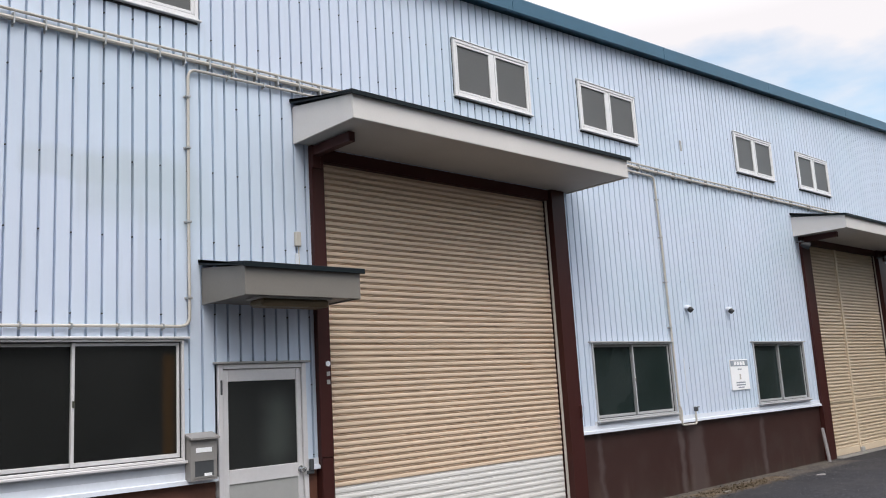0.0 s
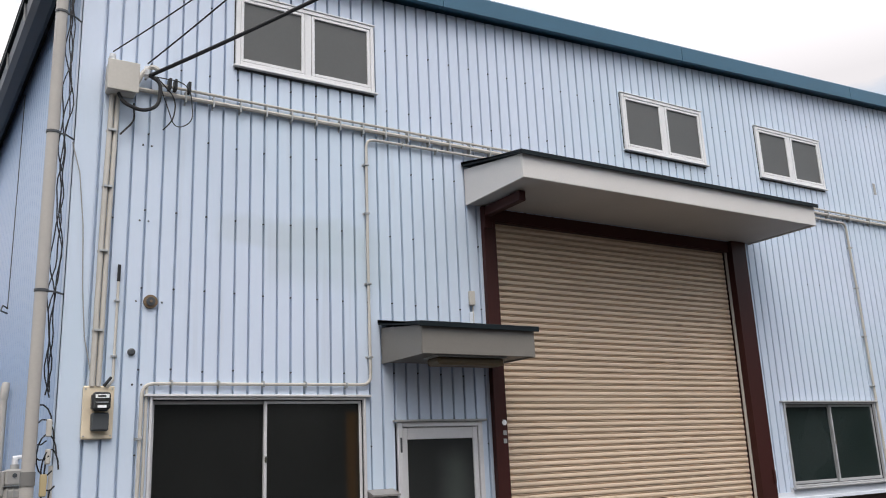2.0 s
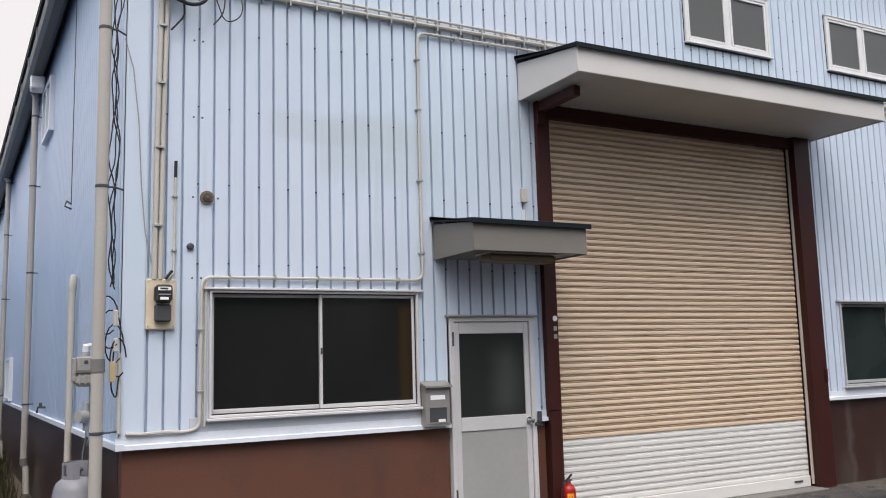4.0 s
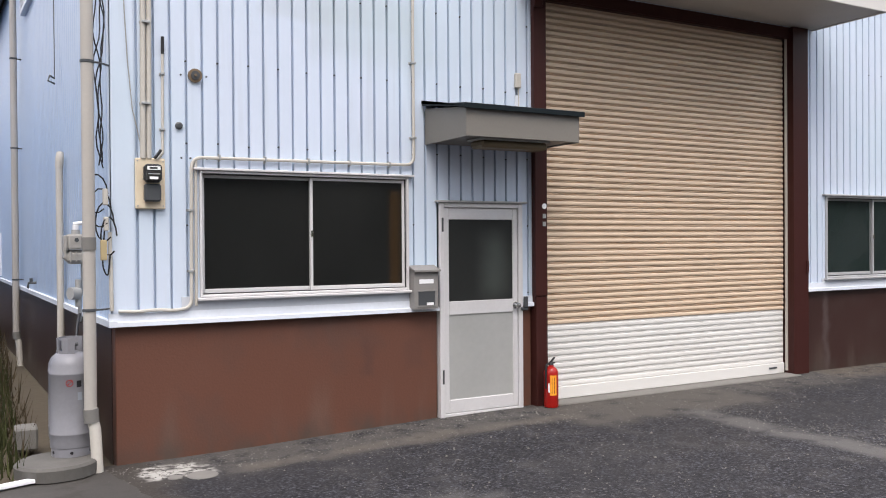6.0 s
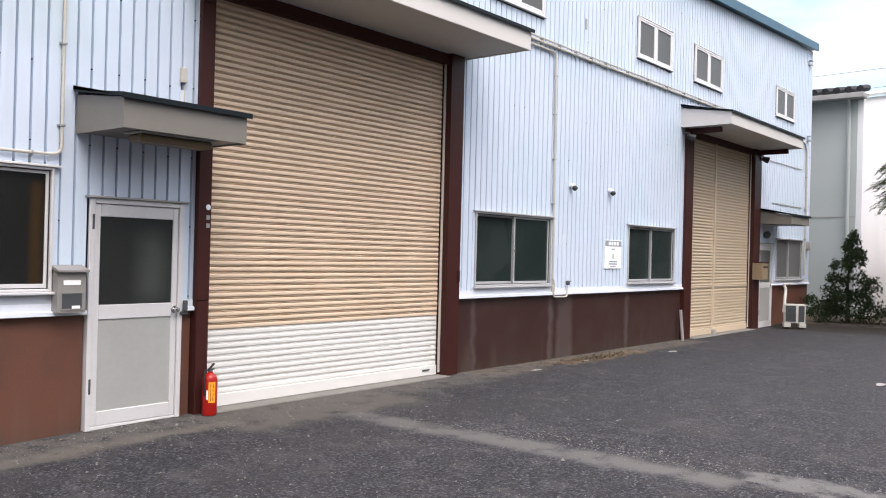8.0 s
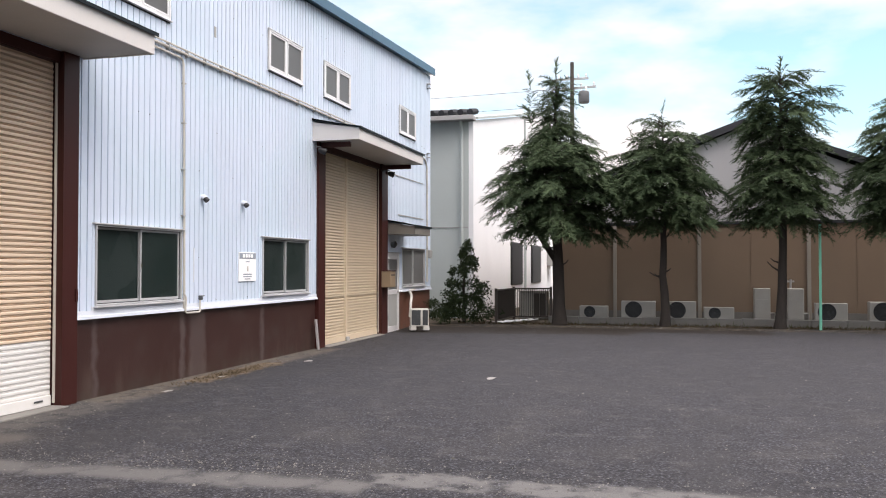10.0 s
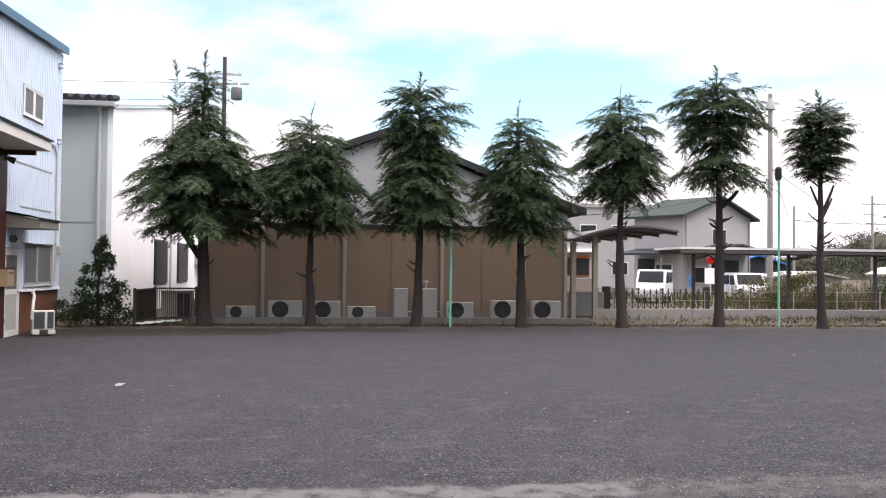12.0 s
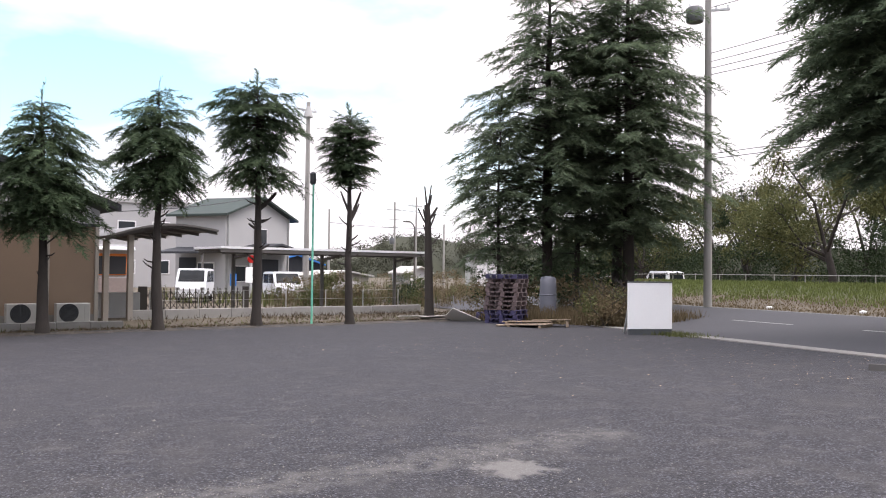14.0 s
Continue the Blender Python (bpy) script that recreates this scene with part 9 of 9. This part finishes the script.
for n_, (u_, v_, h_, s_, m_) in enumerate(((29, 30, 9.0, 4.2, M_WOODS), (22, 27, 8.6, 4.4, M_WOODS), (16.0, 24, 9.6, 5.0, M_WOODS), (10, 23, 9.2, 4.8, M_WOODS), (4.5, 24, 9.5, 4.6, M_BUSH), (-2, 25, 10.0, 5.0, M_WOODS),
                                         (13.5, 34, 10, 4.6, M_BUSH), (7, 36, 10.5, 5, M_WOODS), (20, 36, 10.0, 5.0, M_BUSH), (27, 39, 10.5, 5.2, M_BUSH), (35, 36, 10.5, 5.0, M_BUSH), (42, 30, 7.5, 4.4, M_WOODS), (49, 29, 7.0, 4.4, M_BUSH), (37, 26, 8.0, 4.2, M_WOODS), (33, 31, 9.0, 4.4, M_WOODS), (56, 34, 7.5, 4.6, M_WOODS), (0, 36, 11, 5.0, M_BUSH))):
    p_ = on_road(u_, v_)
    broadleaf(300 + n_, p_[0], p_[1], p_[2], h_, s_, "broad roadside tree with thin yellowing leaves" if m_ is M_WOODS else "dark green roadside tree", material=m_, lean=(-1) ** n_ * 0.5)
rng = np.random.default_rng(9)
pts = []
for k in range(520):
    p_ = on_road(-6 + 70 * rng.random(), 25 + 16 * rng.random())
    pts.append(clump(rng, (p_[0], p_[1], p_[2] + rng.uniform(0.2, 4.0)), rng.uniform(0.7, 1.5), 120, 0.22, 0.8))
tagged(tri_mesh("undergrowth", np.concatenate(pts), M_BUSH, None), "dark undergrowth beneath the roadside trees", "undergrowth", kind="stuff")

# wooded hills far off
pts = []
for k in range(900):
    y_ = -70 - 210 * rng.random()
    d_ = rng.random()
    crest = 7.0 + 4.0 * math.sin((y_ + 40) * 0.035) + 2.0 * math.sin(y_ * 0.11) + 2.5 * smooth01(-120, -200, y_)
    x_ = 200 + 40 * d_
    pts.append(clump(rng, (x_, y_, max(crest * (0.25 + 0.75 * rng.random()), 0.8)), rng.uniform(2.0, 3.4), 150, 0.65, 0.7))
tagged(tri_mesh("far_woods", np.concatenate(pts), M_HILL, None), "low dark wooded hills on the horizon", "woods", kind="stuff")
ridge_y = [-60 - 4.0 * k for k in range(60)]
rows, faces = [], []
for k, y_ in enumerate(ridge_y):
    crest = 7.0 + 4.0 * math.sin((y_ + 40) * 0.035) + 2.0 * math.sin(y_ * 0.11) + 2.5 * smooth01(-120, -200, y_)
    rows += [(198, y_, -0.5), (222, y_, max(crest * 0.97, 0.6)), (262, y_, -0.5)]
    if k:
        i = 3 * k
        faces += [(i - 3, i, i + 1, i - 2), (i - 2, i + 1, i + 2, i - 1)]
tagged(raw("far_ridge", rows, faces, M_HILL, None, smooth=True), "low wooded ridge on the horizon", "hill", kind="structure")

# dense wood edge behind the roadside trees
rows, faces, pts = [], [], []
for k in range(46):
    u_ = -20 + 2.4 * k
    h_ = 3.6 + 1.3 * noise.noise((u_ * 0.21, 0.0, 0.0))
    for v_, z_ in ((42, -0.6), (45, h_), (52, h_ * 0.9), (58, -0.6)):
        rows.append(on_road(u_, v_, z_))
    if k:
        i = 4 * k
        faces += [(i - 4 + j, i + j, i + j + 1, i - 3 + j) for j in range(3)]
    for _ in range(7):
        q_ = on_road(u_ + rng.uniform(-1.2, 1.2), 42.5 + 2.5 * rng.random(), h_ * rng.uniform(0.15, 1.15))
        pts.append(clump(rng, q_, rng.uniform(0.7, 1.3), 90, 0.26, 0.8))
tagged(raw("wood_edge", rows, faces, M_HILL, None, smooth=True), "dense dark wood edge beyond the road", "woods", kind="structure")
tagged(tri_mesh("edge_leaves", np.concatenate(pts), M_BUSH, None), "dark leaves along the wood edge", "woods", kind="stuff")


# unseen tall wood added across the road: closes the place, blocks low sky light
rows, faces, pts = [], [], []
rng = np.random.default_rng(15)
for k in range(34):
    u_ = -5 - 2.6 * k
    h_ = 12.0 + 1.6 * noise.noise((u_ * 0.17, 3.0, 0.0))
    for v_, z_ in ((19, -0.6), (20.5, h_ * 0.8), (23, h_), (30, h_ * 0.9), (34, -0.6)):
        rows.append(on_road(u_, v_, z_))
    if k:
        i = 5 * k
        faces += [(i - 5 + j, i + j, i + j + 1, i - 4 + j) for j in range(4)]
    for _ in range(8):
        q_ = on_road(u_ + rng.uniform(-1.3, 1.3), 19.5 + 3 * rng.random(), h_ * rng.uniform(0.1, 1.05))
        pts.append(clump(rng, q_, rng.uniform(0.9, 1.6), 60, 0.4, 0.8))
tagged(raw("unseen_wood", rows, faces, M_HILL, None, smooth=True), "tall dark unseen wood added across the road to block low sky", "woods", kind="structure")
tagged(tri_mesh("unseen_wood_leaves", np.concatenate(pts), M_BUSH, None), "dark leaves of the unseen wood added across the road", "woods", kind="stuff")


# ---- loose stones ----
M_STONES = leafy("loose_gravel", (0.05, 0.048, 0.045), (0.21, 0.20, 0.185), 0.9, 0.0)


def stones(label, n, spot, smallest, largest, seed):
    """Many small angular stones lying on the ground."""
    r = np.random.default_rng(seed)
    shape = np.array(((1, 0, 0), (0, 1, 0), (-1, 0, 0), (0, -1, 0), (0, 0, 0.8)), dtype=float)
    tris = ((0, 1, 4), (1, 2, 4), (2, 3, 4), (3, 0, 4))
    verts, faces = [], []
    for _ in range(n):
        x, y = spot(r)
        s, a = r.uniform(smallest, largest) * r.uniform(0.6, 1.0), r.uniform(0, 6.28)
        q = shape * r.uniform(0.6, 1.2, (5, 1)) * s
        i = len(verts)
        c_, s_ = math.cos(a), math.sin(a)
        verts += [(x + p[0] * c_ - p[1] * s_, y + p[0] * s_ + p[1] * c_, rise(x, y) + 0.002 + p[2]) for p in q]
        faces += [tuple(i + k for k in t) for t in tris]
    return tagged(raw("loose_stones", verts, faces, M_STONES), label, "gravel", kind="stuff")


stones("small grey stones along the foot of the warehouse", 5000, lambda r: (r.uniform(0.3, 16.2), 6.95 - abs(r.normal(0, 0.38))), 0.006, 0.017, 71)
stones("small grey stones strewn over the worn asphalt", 16000, lambda r: (2.0 + 14.0 * r.random() ** 1.5, r.uniform(-7.0, 6.4)), 0.006, 0.014, 72)
stones("gravelly stones along a dirt streak in the asphalt", 3500, lambda r: (6.18 + r.normal(0, 0.22), r.uniform(-7.5, 6.2)), 0.006, 0.016, 73)
stones("few pale pebbles scattered over the yard", 260, lambda r: (1.5 + 12.0 * r.random(), r.uniform(-6.0, 6.7)), 0.015, 0.028, 75)
stones("dark and pale crumbs under the tree row", 2500, lambda r: (23.7 - abs(r.normal(0, 0.4)), r.uniform(-18.0, 6.0)), 0.012, 0.03, 74)

# smooth concrete at the building corner
bm = bmesh.new()
edge = [(-3.2, 6.9), (-3.2, 5.2), (-1.6, 5.25), (0.3, 5.05), (0.82, 5.05), (0.92, 5.3), (0.84, 5.8), (0.76, 6.3), (0.70, 6.6), (0.66, 6.9)]
fine = []
for (ax, ay), (bx_, by_) in zip(edge, edge[1:] + edge[:1]):
    for k in range(6):
        u = k / 6
        px_, py_ = ax + (bx_ - ax) * u, ay + (by_ - ay) * u
        fine.append((px_ + 0.05 * noise.noise((px_ * 5, py_ * 5, 0.0)), py_ + 0.05 * noise.noise((px_ * 5, py_ * 5, 4.0))))
prism(bm, fine, -0.05, 0.010, "z")
for v in bm.verts:
    v.co.z += rise(v.co.x, v.co.y)
M_SLAB = mat("smooth_grey_concrete", (0.040, 0.037, 0.034), rough=0.85, var=0.3, scale=1.6, fine=60, grain=0.16, bump=0.5)
blotch(M_SLAB, noise_factor(M_SLAB, 2.4, 0.48, 0.66, 7), (0.066, 0.061, 0.056), 0.6)
blotch(M_SLAB, noise_factor(M_SLAB, 4.5, 0.55, 0.70, 7), (0.028, 0.024, 0.020), 0.6)
tagged(part("corner_slab", bm, M_SLAB), "smooth worn grey concrete at the building corner", "pavement", kind="structure")

# fallen leaves on the far side of the yard
M_FALLEN = leafy("fallen_leaves", (0.16, 0.11, 0.06), (0.40, 0.34, 0.25), 0.8, 0.1)
rng = np.random.default_rng(77)
n_ = 420
at_ = np.stack([rng.uniform(7.0, 17.0, n_), -9.0 - 9.0 * rng.random(n_) ** 0.7, np.full(n_, 0.014)], 1)
at_[:, 2] += np.array([rise(p[0], p[1]) for p in at_])
a_ = rng.uniform(0, 6.28, n_)
w_ = rng.uniform(0.012, 0.030, n_)[:, None]
one = np.stack([np.cos(a_), np.sin(a_), rng.uniform(-0.1, 0.3, n_)], 1) * w_
two = np.stack([-np.sin(a_), np.cos(a_), rng.uniform(-0.1, 0.3, n_)], 1) * w_ * 0.6
tagged(tri_mesh("fallen_leaves", np.concatenate([np.stack([at_ - one, at_ + two, at_ + one], 1).reshape(-1, 3), np.stack([at_ - one, at_ + one, at_ - two], 1).reshape(-1, 3)]), M_FALLEN, None), "dry fallen leaves strewn over the asphalt", "leaves", kind="stuff")

stop = thing("wheel_stop", (7.2, -16.0, 0), "dark low concrete wheel stop on the yard", "wheel stop")
bm = bmesh.new()
prism(bm, [(-0.09, 0.0), (0.09, 0.0), (0.06, 0.11), (-0.06, 0.11)], -0.6, 0.02, "x")
bmesh.ops.transform(bm, matrix=pose(7.5, -15.85, 0.003, 0, 0, 28), verts=bm.verts)
part("body", bm, mat("dark_stained_concrete", (0.06, 0.058, 0.055), rough=0.85, var=0.3, bump=0.5), stop)
